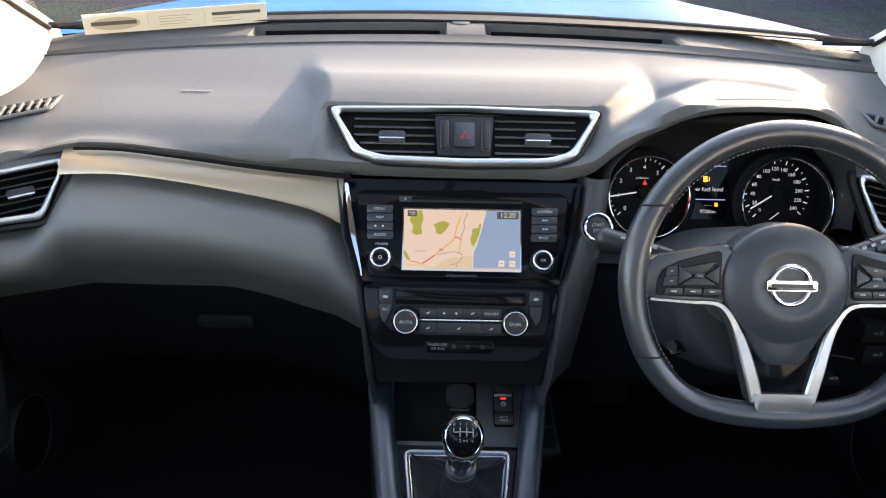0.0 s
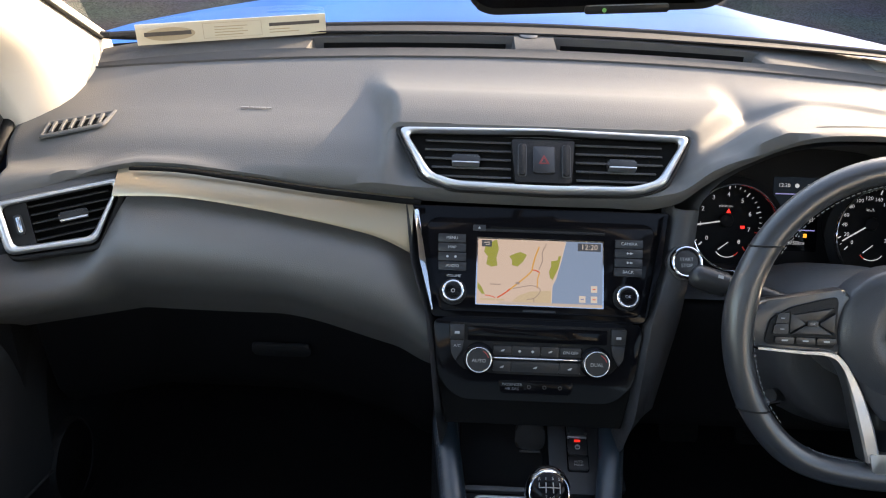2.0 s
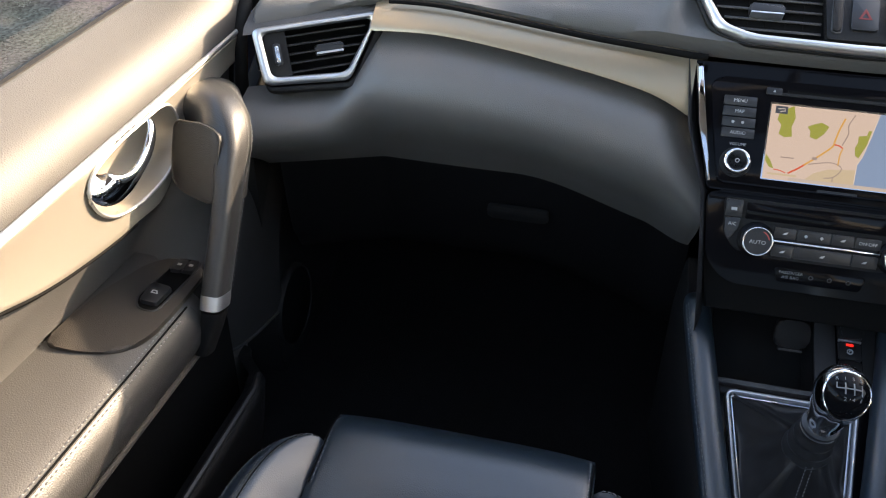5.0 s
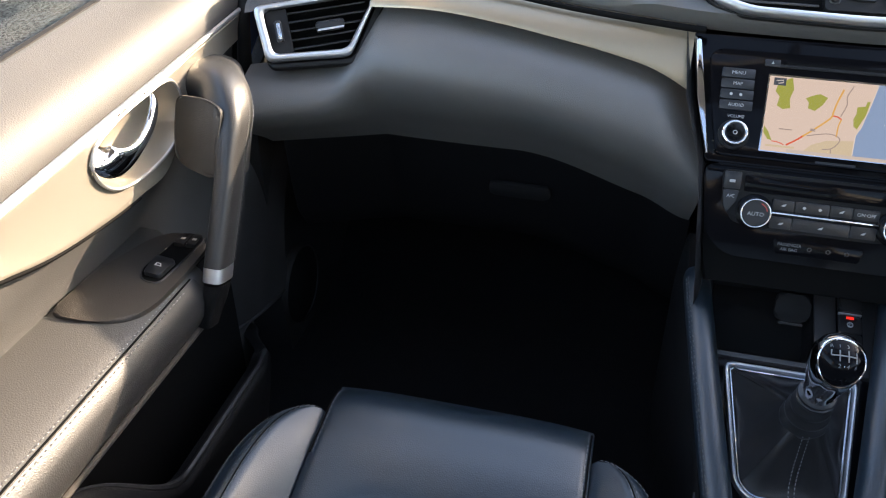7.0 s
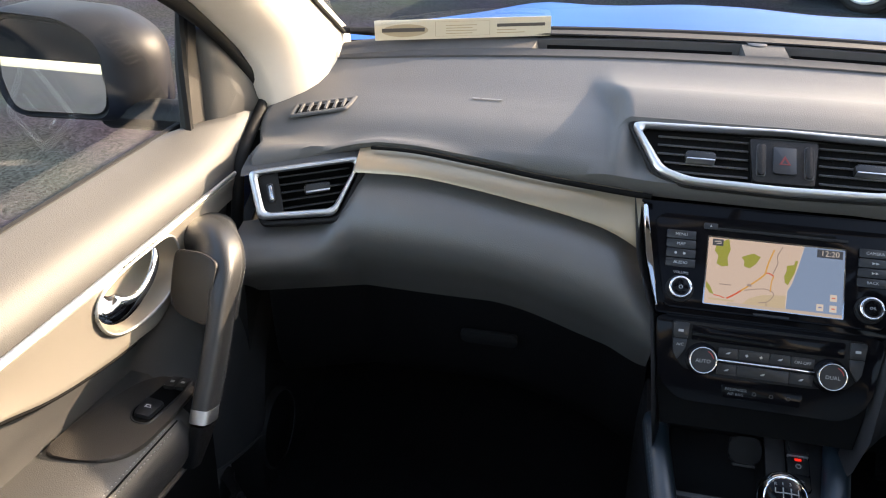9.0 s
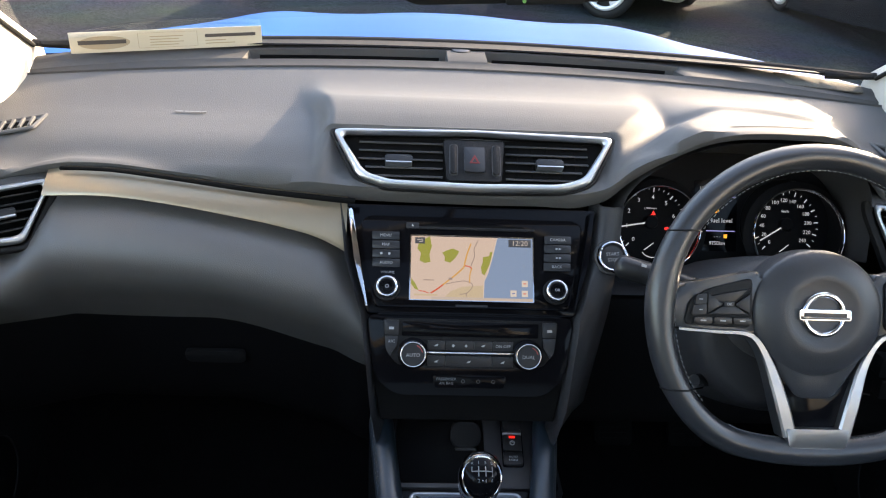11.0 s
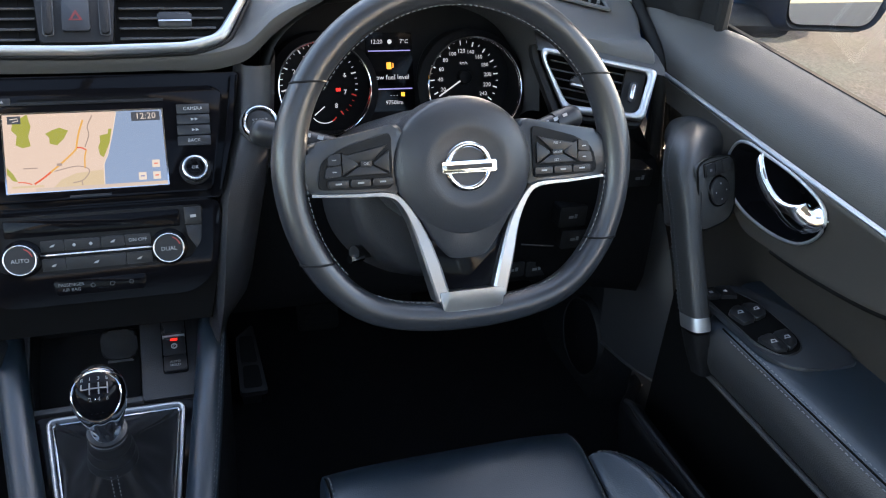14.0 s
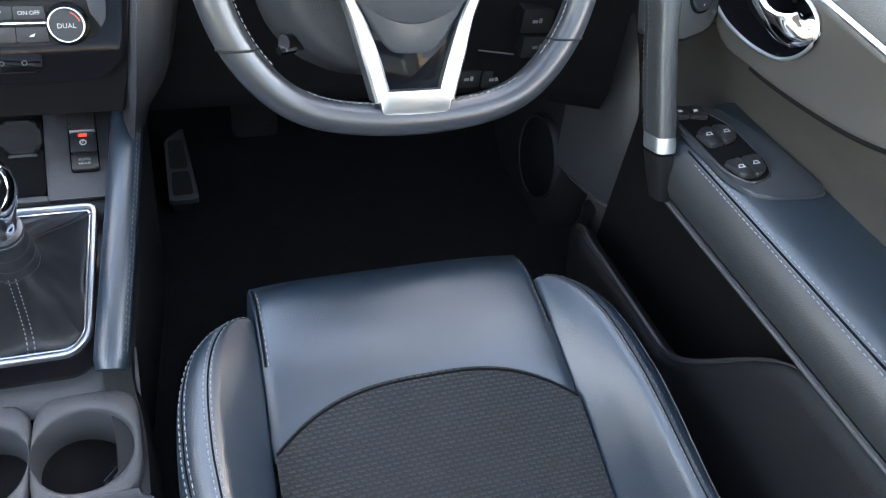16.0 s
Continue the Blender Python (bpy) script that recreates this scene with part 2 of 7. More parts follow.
def grid(rows, close_u=False, close_v=False, cap=False):
    """A sheet through rows of points."""
    n, k = len(rows), len(rows[0])
    verts = [tuple(p) for r in rows for p in r]
    faces = [(i % n * k + j, i % n * k + (j + 1) % k, (i + 1) % n * k + (j + 1) % k, (i + 1) % n * k + j)
             for i in range(n if close_v else n - 1) for j in range(k if close_u else k - 1)]
    if cap:
        faces += [tuple(range(k - 1, -1, -1)), tuple(range((n - 1) * k, n * k))]
    me = bpy.data.meshes.new("sheet")
    me.from_pydata(verts, [], faces)
    bm = bmesh.new()
    bm.from_mesh(me)
    bpy.data.meshes.remove(me)
    return bm


def thicken(bm, t):
    bmesh.ops.recalc_face_normals(bm, faces=bm.faces)
    bmesh.ops.solidify(bm, geom=list(bm.faces), thickness=t)
    return bm


def pipe(path, r, n=10, closed=False, flat=1.0, up=(0, 0, 1), taper=None):
    """A round or flattened bar along a path; flat scales it along the side that faces up."""
    rows = []
    k = len(path)
    for i, p in enumerate(path):
        a, b = path[(i - 1) % k if closed else max(i - 1, 0)], path[(i + 1) % k if closed else min(i + 1, k - 1)]
        d = (Vector(b) - Vector(a)).normalized()
        side = d.cross(Vector(up))
        side = side.normalized() if side.length > 1e-6 else d.orthogonal().normalized()
        top = side.cross(d)
        q = r * (taper(i / (k - 1)) if taper else 1)
        rows.append([Vector(p) + side * q * math.cos(2 * math.pi * j / n) + top * q * flat * math.sin(2 * math.pi * j / n) for j in range(n)])
    return grid(rows, close_u=True, close_v=closed, cap=not closed)


def round_poly(pts, r, seg=4):
    """A flat outline with rounded corners."""
    out = []
    k = len(pts)
    for i, p in enumerate(pts):
        p, a, b = Vector(p), Vector(pts[i - 1]), Vector(pts[(i + 1) % k])
        rr = min(r, (a - p).length * 0.45, (b - p).length * 0.45)
        s, e = p + (a - p).normalized() * rr, p + (b - p).normalized() * rr
        out += [s * (1 - t) ** 2 + p * 2 * t * (1 - t) + e * t * t for t in (j / seg for j in range(seg + 1))]
    return out


def rect(x0, y0, x1, y1):
    return [(x0, y0), (x1, y0), (x1, y1), (x0, y1)]


def slab(outline, depth, m, bevel=0.0, base=0.0):
    """A flat outline raised by depth from a plane, with a bevelled rim."""
    bm = bmesh.new()
    lo = [bm.verts.new((p[0], p[1], base)) for p in outline]
    hi = [bm.verts.new((p[0], p[1], base + depth)) for p in outline]
    k = len(lo)
    bm.faces.new(lo[::-1])
    top = bm.faces.new(hi)
    for i in range(k):
        bm.faces.new((lo[i], lo[(i + 1) % k], hi[(i + 1) % k], hi[i]))
    if bevel:
        bmesh.ops.bevel(bm, geom=list(top.edges), offset=bevel, segments=2, affect="EDGES", profile=0.5)
    bm.transform(m)
    return bm


def disc(c, r, depth, m, bevel=0.0, n=32, base=0.0):
    return slab([(c[0] + r * math.cos(2 * math.pi * i / n), c[1] + r * math.sin(2 * math.pi * i / n)) for i in range(n)], depth, m, bevel, base)


def rim(outer, inner, depth, m, base=0.0, lift=None):
    """A raised frame between two outlines of equal count."""
    lift = depth * 0.6 if lift is None else lift
    mid = [Vector(a) * 0.5 + Vector(b) * 0.5 for a, b in zip(outer, inner)]
    q1 = [Vector(a) * 0.75 + Vector(b) * 0.25 for a, b in zip(outer, inner)]
    q3 = [Vector(a) * 0.25 + Vector(b) * 0.75 for a, b in zip(outer, inner)]
    rows = [[m @ V(p[0], p[1], z) for p in loop] for loop, z in
            ((outer, base), (outer, base + lift), (q1, base + depth * 0.93), (mid, base + depth), (q3, base + depth * 0.93), (inner, base + lift), (inner, base))]
    return grid(rows, close_u=True)


def ring(c, r0, r1, depth, m, n=40, base=0.0):
    pts = [(math.cos(2 * math.pi * i / n), math.sin(2 * math.pi * i / n)) for i in range(n)]
    return rim([(c[0] + r1 * a, c[1] + r1 * b) for a, b in pts], [(c[0] + r0 * a, c[1] + r0 * b) for a, b in pts], depth, m, base)


def ribbon(pts, w, m, z):
    """A flat line on a plane."""
    P = [Vector(p) for p in pts]
    rows = []
    for i, p in enumerate(P):
        d = (P[min(i + 1, len(P) - 1)] - P[max(i - 1, 0)]).normalized()
        s = Vector((-d.y, d.x)) * w / 2
        rows.append([m @ V(p.x - s.x, p.y - s.y, z), m @ V(p.x + s.x, p.y + s.y, z)])
    return grid(rows)


def inset_of(pts, d):
    """An outline moved inwards by d, about its middle."""
    c = sum((Vector(p) for p in pts), Vector((0, 0))) / len(pts)
    out = []
    k = len(pts)
    for i, p in enumerate(pts):
        e = (Vector(pts[(i + 1) % k]) - Vector(pts[i - 1])).normalized()
        nrm = Vector((-e.y, e.x))
        if nrm.dot(c - Vector(p)) < 0:
            nrm = -nrm
        out.append(Vector(p) + nrm * d)
    return out


def lettering(s, size, m, x=0.0, y=0.0, z=0.0, align="CENTER", turn=0.0, wide=1.0):
    cu = bpy.data.curves.new("letters", "FONT")
    cu.body, cu.size, cu.align_x, cu.align_y = s, size, align, "CENTER"
    cu.resolution_u = 2
    ob = bpy.data.objects.new("letters", cu)
    scene.collection.objects.link(ob)
    me = bpy.data.meshes.new_from_object(ob.evaluated_get(bpy.context.evaluated_depsgraph_get()))
    bpy.data.objects.remove(ob)
    me.transform(m @ pose(x, y, z, 0, 0, turn) @ Matrix.Diagonal((wide, 1, 1, 1)))
    return me


def joined(bms):
    out = bmesh.new()
    for b in bms:
        me = bpy.data.meshes.new("piece")
        b.to_mesh(me)
        b.free()
        out.from_mesh(me)
        bpy.data.meshes.remove(me)
    return out


def stitches(path, up, length=0.0035, gap=0.0022, r=0.0005):
    """A row of short raised threads along a path."""
    P = [Vector(p) for p in path]
    d = np.r_[0, np.cumsum([(b - a).length for a, b in zip(P, P[1:])])]
    arr = np.array(P)
    at = lambda w: Vector([np.interp(w, d, arr[:, c]) for c in range(3)])
    verts, faces = [], []
    w = 0.0
    up = Vector(up).normalized()
    while w + length < d[-1]:
        a, b = at(w), at(w + length)
        s = (b - a).normalized().cross(up).normalized() * r
        k = len(verts)
        mid = (a + b) / 2 + up * r * 1.4
        verts += [a - s, a + s, mid + s, mid - s, b + s, b - s]
        faces += [(k, k + 1, k + 2, k + 3), (k + 3, k + 2, k + 4, k + 5)]
        w += length + gap
    me = bpy.data.meshes.new("stitching")
    me.from_pydata([tuple(v) for v in verts], [], faces)
    return me


# ---- large structure: ground, cabin shell, glass ----
def build_ground():
    m = material("asphalt", (0.026, 0.028, 0.032), 0.95, spec=0.08, grain=1.0, grain_size=60, grain_kind="noise")
    nt = m.node_tree
    tc, stone, wide_n, ramp, mul = (nt.nodes.new(k) for k in ("ShaderNodeTexCoord", "ShaderNodeTexVoronoi", "ShaderNodeTexNoise", "ShaderNodeValToRGB", "ShaderNodeMix"))
    stone.inputs["Scale"].default_value, wide_n.inputs["Scale"].default_value = 95, 1.3
    for n in (stone, wide_n):
        nt.links.new(tc.outputs["Object"], n.inputs["Vector"])
    ramp.color_ramp.elements[0].position, ramp.color_ramp.elements[0].color = 0.15, (0.012, 0.013, 0.015, 1)
    ramp.color_ramp.elements[1].position, ramp.color_ramp.elements[1].color = 0.95, (0.075, 0.080, 0.088, 1)
    nt.links.new(stone.outputs["Color"], ramp.inputs[0])
    mul.data_type, mul.blend_type = "RGBA", "MULTIPLY"
    mul.inputs[0].default_value = 0.7
    nt.links.new(ramp.outputs[0], mul.inputs[6])
    nt.links.new(wide_n.outputs["Color"], mul.inputs[7])
    nt.links.new(mul.outputs[2], nt.nodes["Principled BSDF"].inputs["Base Color"])
    rows = []
    for y in (-900, -60, -20, -5, 0, 3, 6, 9, 13, 20, 60, 900):
        rise = 0.085 * max(0, min(y, 13) - 3)
        rows.append([V(x, y, rise) for x in (-900, -60, -15, -5, -2, 0, 2, 5, 15, 60, 900)])
    g = part("ground", grid(rows), m, angle=20)
    tagged(g, "grey asphalt car park surface", "ground", kind="structure")


build_ground()


def windscreen_base(x):
    """The line where the glass meets the dash: how far ahead, and how high."""
    return 1.43 - 0.48 * x * x, 1.066


WS_EDGE = [(0.64, 1.235, 1.066), (0.655, 1.05, 1.175), (0.645, 0.85, 1.285), (0.61, 0.62, 1.41)]
SEAL = [(0.690, 1.06, 1.003), (0.702, 1.035, 1.06), (0.713, 0.925, 1.135), (0.708, 0.825, 1.18), (0.695, 0.60, 1.28), (0.665, 0.40, 1.365)]


def build_shell():
    # windscreen: a curved pane between the two pillars
    left = spline([(-a, b, c) for a, b, c in WS_EDGE], 14)
    rows = []
    for i, p in enumerate(left):
        row = []
        for j in range(25):
            x = p.x * (1 - j / 12)
            bulge = 0.48 * (p.x * p.x - x * x)
            row.append(V(x, p.y + bulge * (1 - 0.35 * i / 13), p.z + 0.02 * (1 - (x / p.x) ** 2) * i / 13))
        rows.append(row)
    top_row = [p.copy() for p in rows[-1]]
    w = part("window_1", grid(rows), WSGLASS)
    w.visible_shadow = False
    facing(w, (0, 0, 1.2))
    tagged(w, "curved clear windscreen over the dashboard", "windscreen", kind="structure")
    # headlining from the windscreen's upper edge to the tail
    ribs = [(0.42, 1.475, 0.60), (0.32, 1.495, 0.60), (0.0, 1.515, 0.60), (-0.85, 1.50, 0.59), (-1.5, 1.42, 0.55)]
    line = lambda y, z, hw: [V(hw * (j / 12 - 1), y, z + 0.02 * (1 - (j / 12 - 1) ** 2)) for j in range(25)]
    rows = [top_row] + [line(*r) for r in ribs]
    pieces = [grid(rows[:3])] + [grid([r[:4] for r in rows[2:5]]), grid([r[21:] for r in rows[2:5]]), grid(rows[4:])]
    tagged(part("ceiling", thicken(joined(pieces), 0.03), PILLAR), "light grey fabric headlining round an assumed glass roof", "headlining", kind="structure")
    # Unseen glass roof, assumed; its tint sets the light from above.
    w = part("window_2", grid([[p + V(0, 0, 0.02) for p in r[3:22]] for r in rows[2:5]]), ROOFGLASS)
    w.visible_shadow = False
    facing(w, (0, 0, 1.2))
    tagged(w, "unseen tinted glass roof panel, assumed for light from above", "glass roof", kind="structure")
    for s in (-1, 1):
        side = "right" if s > 0 else "left"
        # front pillar trim
        e = spline([(s * a, b, c) for a, b, c in WS_EDGE], 20)
        q = spline([(s * a, b, c) for a, b, c in SEAL], 20)
        rows = []
        for a, b in zip(e, q):
            out = V(s, -0.2, 0.3)
            rows.append([a + (a - b) * 0.02 + V(0, 0.03, 0.0)] + [a.lerp(b, t) + V(s * -0.028, -0.02, 0.0) * math.sin(math.pi * t) for t in (0, 0.1, 0.25, 0.4, 0.55, 0.7, 0.85, 0.95, 1)] + [b + V(s * 0.03, 0, -0.004)])
        rows.insert(0, [v + V(s * 0.004, 0.03, -0.06) for v in rows[0]])
        p = part("pillar_trim_" + side, grid(rows), PILLAR, angle=60)
        tagged(p, "light grey front pillar trim beside the windscreen", "pillar trim", kind="structure")
        # dark glass border along the pillar
        b = part("windscreen_border_" + side, pipe([v + V(-s * 0.003, 0, 0.002) for v in e], 0.0035, 8), RUBBER)
        tagged(b, "black windscreen edge strip", "seal", kind="structure")
        # rubber door seal, from the dash end up round the window
        path = spline([(s * 0.700, 0.945, 0.80), (s * 0.6985, 0.960, 0.88), (s * 0.6985, 0.968, 0.912), (s * 0.700, 0.990, 0.937), (s * 0.702, 1.025, 0.958), (s * 0.704, 1.062, 0.980), (s * 0.708, 1.073, 1.000), (s * 0.715, 1.050, 1.036), (s * 0.722, 1.000, 1.084)] + [(s * (a + 0.014), b, c - 0.002) for a, b, c in SEAL[2:]], 60)
        tagged(part("door_seal_" + side, pipe(path, 0.0085, 12, taper=lambda f: 1.0 + 0.55 * step(0.33, 0.50, f)), RUBBER), "black rubber door seal", "door seal", kind="structure")
        # Filler added behind the seal, mostly unseen, to block a light leak.
        filler_path = [V(s * 0.719, 0.978, 0.76), V(s * 0.719, 0.980, 0.84), V(s * 0.719, 0.984, 0.90), V(s * 0.720, 0.996, 0.935)]
        tagged(part("leak_filler_" + side, pipe(spline(filler_path, 12), 0.015, 10), RUBBER), "mostly unseen black filler blocking light behind the door seal", "door seal", kind="structure")
        # outer skin of the pillar and its root on the front wing
        rows = []
        for a, b in zip(e, q):
            rows.append([a + V(s * 0.004, 0.02, 0.006), a + V(s * 0.045, 0.022, 0.010), a + V(s * 0.085, -0.03, -0.006), b + V(s * 0.045, 0.028, -0.004), b + V(s * 0.034, 0.002, 0.0)])
        rows.insert(0, [v + V(s * 0.03, 0.08, -0.05) for v in rows[0]])
        rows.insert(0, [v + V(s * 0.02, 0.12, -0.06) for v in rows[0]])
        tagged(part("pillar_outside_" + side, thicken(grid(rows), 0.004), PAINT, angle=60), "blue painted outside of the front pillar", "pillar", kind="structure")
        # roof rail and rear pillar close the cabin
        rail = [(s * 0.66, 0.40, 1.375), (s * 0.635, 0.1, 1.45), (s * 0.62, -0.5, 1.47), (s * 0.60, -1.5, 1.40)]
        tagged(part("roof_rail_" + side, pipe(spline(rail, 20), 0.05, 10), PILLAR), "light grey roof rail", "rail", kind="structure")
        rows = [[V(s * 0.74, -0.28, 0.3), V(s * 0.76, -0.28, 0.95), V(s * 0.64, -0.28, 1.46)], [V(s * 0.74, -0.42, 0.3), V(s * 0.76, -0.42, 0.95), V(s * 0.64, -0.42, 1.46)]]
        tagged(part("centre_pillar_" + side, thicken(grid(rows), 0.04), PILLAR), "light grey centre pillar", "pillar", kind="structure")
        rows = [[V(s * 0.78, y, 0.3), V(s * 0.79, y, 0.93)] for y in (-0.28, -1.5)]
        tagged(part("wall_" + side, thicken(grid(rows), 0.03), DARK), "dark rear side panel", "wall", kind="structure")
        w = part("window_" + ("3" if s > 0 else "4"), grid([[V(s * 0.785, y, 0.93), V(s * 0.62, y, 1.44)] for y in (-0.42, -1.5)]), REARGLASS)
        w.visible_shadow = False
        facing(w, (0, -0.5, 1.15))
        tagged(w, "unseen rear side window, tinted dark to hold back light", "car window", kind="structure")
        # kick panel in the footwell
        rows = [[V(s * x, yy, z) for x, z in ((0.71, 0.30), (0.725, 0.5), (0.724, top))] for yy, top in ((1.6, 0.95), (1.2, 0.93), (1.06, 0.86), (0.985, 0.81))] + [[V(s * 0.785, 0.965, z) for z in (0.30, 0.5, 0.80)]]
        tagged(part("wall_footwell_" + side, thicken(grid(rows), 0.02), DARK), "dark plastic footwell side", "wall", kind="structure")
    rows = [[V(x, -1.5, z) for x in (-0.79, 0.79)] for z in (0.3, 0.95)]
    tagged(part("wall_rear", thicken(grid(rows), 0.03), DARK), "dark plain rear wall", "wall", kind="structure")
    w = part("window_5", grid([[V(x * k, -1.5, z) for x in (-0.78, 0.78)] for z, k in ((0.95, 1.0), (1.42, 0.72))]), REARGLASS)
    w.visible_shadow = False
    facing(w, (0, 0, 1.15))
    tagged(w, "unseen rear window, tinted dark to hold back light", "car window", kind="structure")
    frit = [V(x, windscreen_base(x)[0] + 0.006, 1.069) for x in np.linspace(-0.63, 0.63, 40)]
    tagged(part("windscreen_border_bottom", pipe(frit, 0.0055, 8), RUBBER), "black windscreen edge strip", "seal", kind="structure")
    rows = [[V(x, y, z) for x in (-0.76, -0.13, 0.13, 0.76)] for y, z in ((-1.5, 0.33), (1.15, 0.33), (1.42, 0.48), (1.5, 0.9))]
    tagged(part("floor", thicken(grid(rows), 0.03), CARPET), "black carpet floor of the car", "floor", kind="structure")
    tun = [[V(x, y, z) for x, z in ((-0.10, 0.32), (-0.085, 0.45), (0, 0.47), (0.085, 0.45), (0.10, 0.32))] for y in (-1.4, 1.3)]
    tagged(part("floor_tunnel", grid(tun), CARPET), "black carpeted floor tunnel", "floor", kind="structure")
    # scuttle below the glass, outside
    rows = []
    for y0, z in ((0.0, 1.052), (0.03, 1.05), (0.10, 1.035), (0.16, 1.03)):
        rows.append([V(x, 1.44 - 0.46 * x * x + y0, z - 0.06 * abs(x) ** 3) for x in np.linspace(-0.8, 0.8, 25)])
    tagged(part("scuttle_panel", thicken(grid(rows), 0.01), RUBBER), "black plastic scuttle below the windscreen", "scuttle", kind="structure")
    wall_rows = [[V(x, 1.50 - 0.46 * x * x, z) for x in np.linspace(-0.8, 0.8, 17)] for z in (0.3, 1.045)]
    tagged(part("wall_front", grid(wall_rows), DARK), "dark bulkhead behind the dashboard", "wall", kind="structure")


build_shell()


def build_wing(s):
    side = "right" if s > 0 else "left"
    rows = []
    for y in np.linspace(1.10, 2.4, 16):
        crown = 1.010 - 0.08 * max(0, y - 1.3) ** 1.5
        rows.append([V(s * x, y, z) for x, z in ((0.735, crown - 0.03), (0.76, crown), (0.80, crown - 0.008), (0.83, crown - 0.05), (0.85, crown - 0.2), (0.84, 0.5), (0.78, 0.3))])
    tagged(part("wing_" + side, thicken(grid(rows), 0.004), PAINT, angle=60), "blue painted front wing of the car", "wing", kind="structure")


for side in (-1, 1):
    build_wing(side)


# ---- dashboard ----
dash = thing("dashboard", "charcoal soft-touch dashboard with satin metal trim", "dashboard", (0, 1.1, 0.9))
LIP_Z = smooth_fn([-0.70, -0.66, -0.60, -0.53, -0.46, -0.386, -0.28, -0.21, -0.16, -0.08, 0.08, 0.15, 0.175, 0.205, 0.23, 0.26, 0.29, 0.32, 0.36, 0.40, 0.45, 0.49, 0.515, 0.535, 0.57, 0.62, 0.66, 0.70],
                  [0.918, 0.926, 0.939, 0.953, 0.955, 0.948, 0.936, 0.930, 0.926, 0.924, 0.924, 0.926, 0.935, 0.966, 0.988, 1.006, 1.019, 1.026, 1.029, 1.029, 1.025, 1.004, 0.978, 0.956, 0.946, 0.935, 0.926, 0.918])
BASE_Z = smooth_fn([0.88, 0.93, 0.985, 1.035, 1.09, 1.119, 1.20, 1.27, 1.30, 1.37], [0.90, 0.935, 0.958, 0.984, 1.0, 1.007, 1.032, 1.052, 1.056, 1.064])


def lip_y(x):
    a = abs(x)
    y = 0.985 - 0.47 * max(0, a - 0.515) + 0.018 * step(0.50, 0.60, a)
    return y - 0.022 * step(0.17, 0.26, x) * (1 - step(0.47, 0.53, x))


BROW = smooth_fn([0.9, 1.04, 1.08, 1.122, 1.148, 1.18, 1.21, 1.26], [0.0235, 0.0235, 0.0285, 0.0265, 0.0175, 0.0070, 0.0015, 0.0])


COWL_EDGE = smooth_fn([0.0, 0.20, 0.24, 0.27, 0.31, 0.355, 0.42, 0.47, 0.50, 0.8], [1.02, 1.045, 1.10, 1.122, 1.123, 1.1145, 1.082, 1.035, 1.0, 0.9])


def dash_top(x, y):
    """The height of the upper pad."""
    z = BASE_Z(y)
    edge = -0.197 - 0.026 * step(1.06, 1.19, y)
    valley = 0.204 + 0.93 * min(max(y - 1.019, 0.0), 0.085)
    centre = step(edge - 0.011 - 0.02 * step(1.1, 1.2, y), edge + 0.012, x) * (1 - step(valley - 0.045, valley, x))
    z += centre * BROW(y)
    cowl = step(valley - 0.03, valley + 0.075, x) * (1 - step(0.45, 0.58, x))
    z += cowl * max(0.0, 1.038 - BASE_Z(y)) * (1 - step(1.09, 1.26, y))
    past = y - COWL_EDGE(x)
    z += 0.0042 * step(0.24, 0.30, x) * (1 - step(0.44, 0.52, x)) * step(-0.012, 0.003, past) * (1 - step(0.02, 0.10, past))
    z -= 0.016 * step(0.45, 0.72, abs(x)) * (1 - step(1.0, 1.2, y)) * step(0.94, 1.03, y)
    z += 0.016 * step(0.52, 0.60, abs(x)) * (1 - step(0.94, 1.02, y))
    return z


def rear_y(x):
    """Where the pad ends before the strip under the glass."""
    return 1.265 - 0.17 * x * x


def half_width(y):
    return float(np.interp(y, [0.88, 0.93, 0.97, 1.0, 1.05, 1.07, 1.15, 1.24, 1.30], [0.645, 0.660, 0.672, 0.682, 0.692, 0.693, 0.676, 0.652, 0.64]))


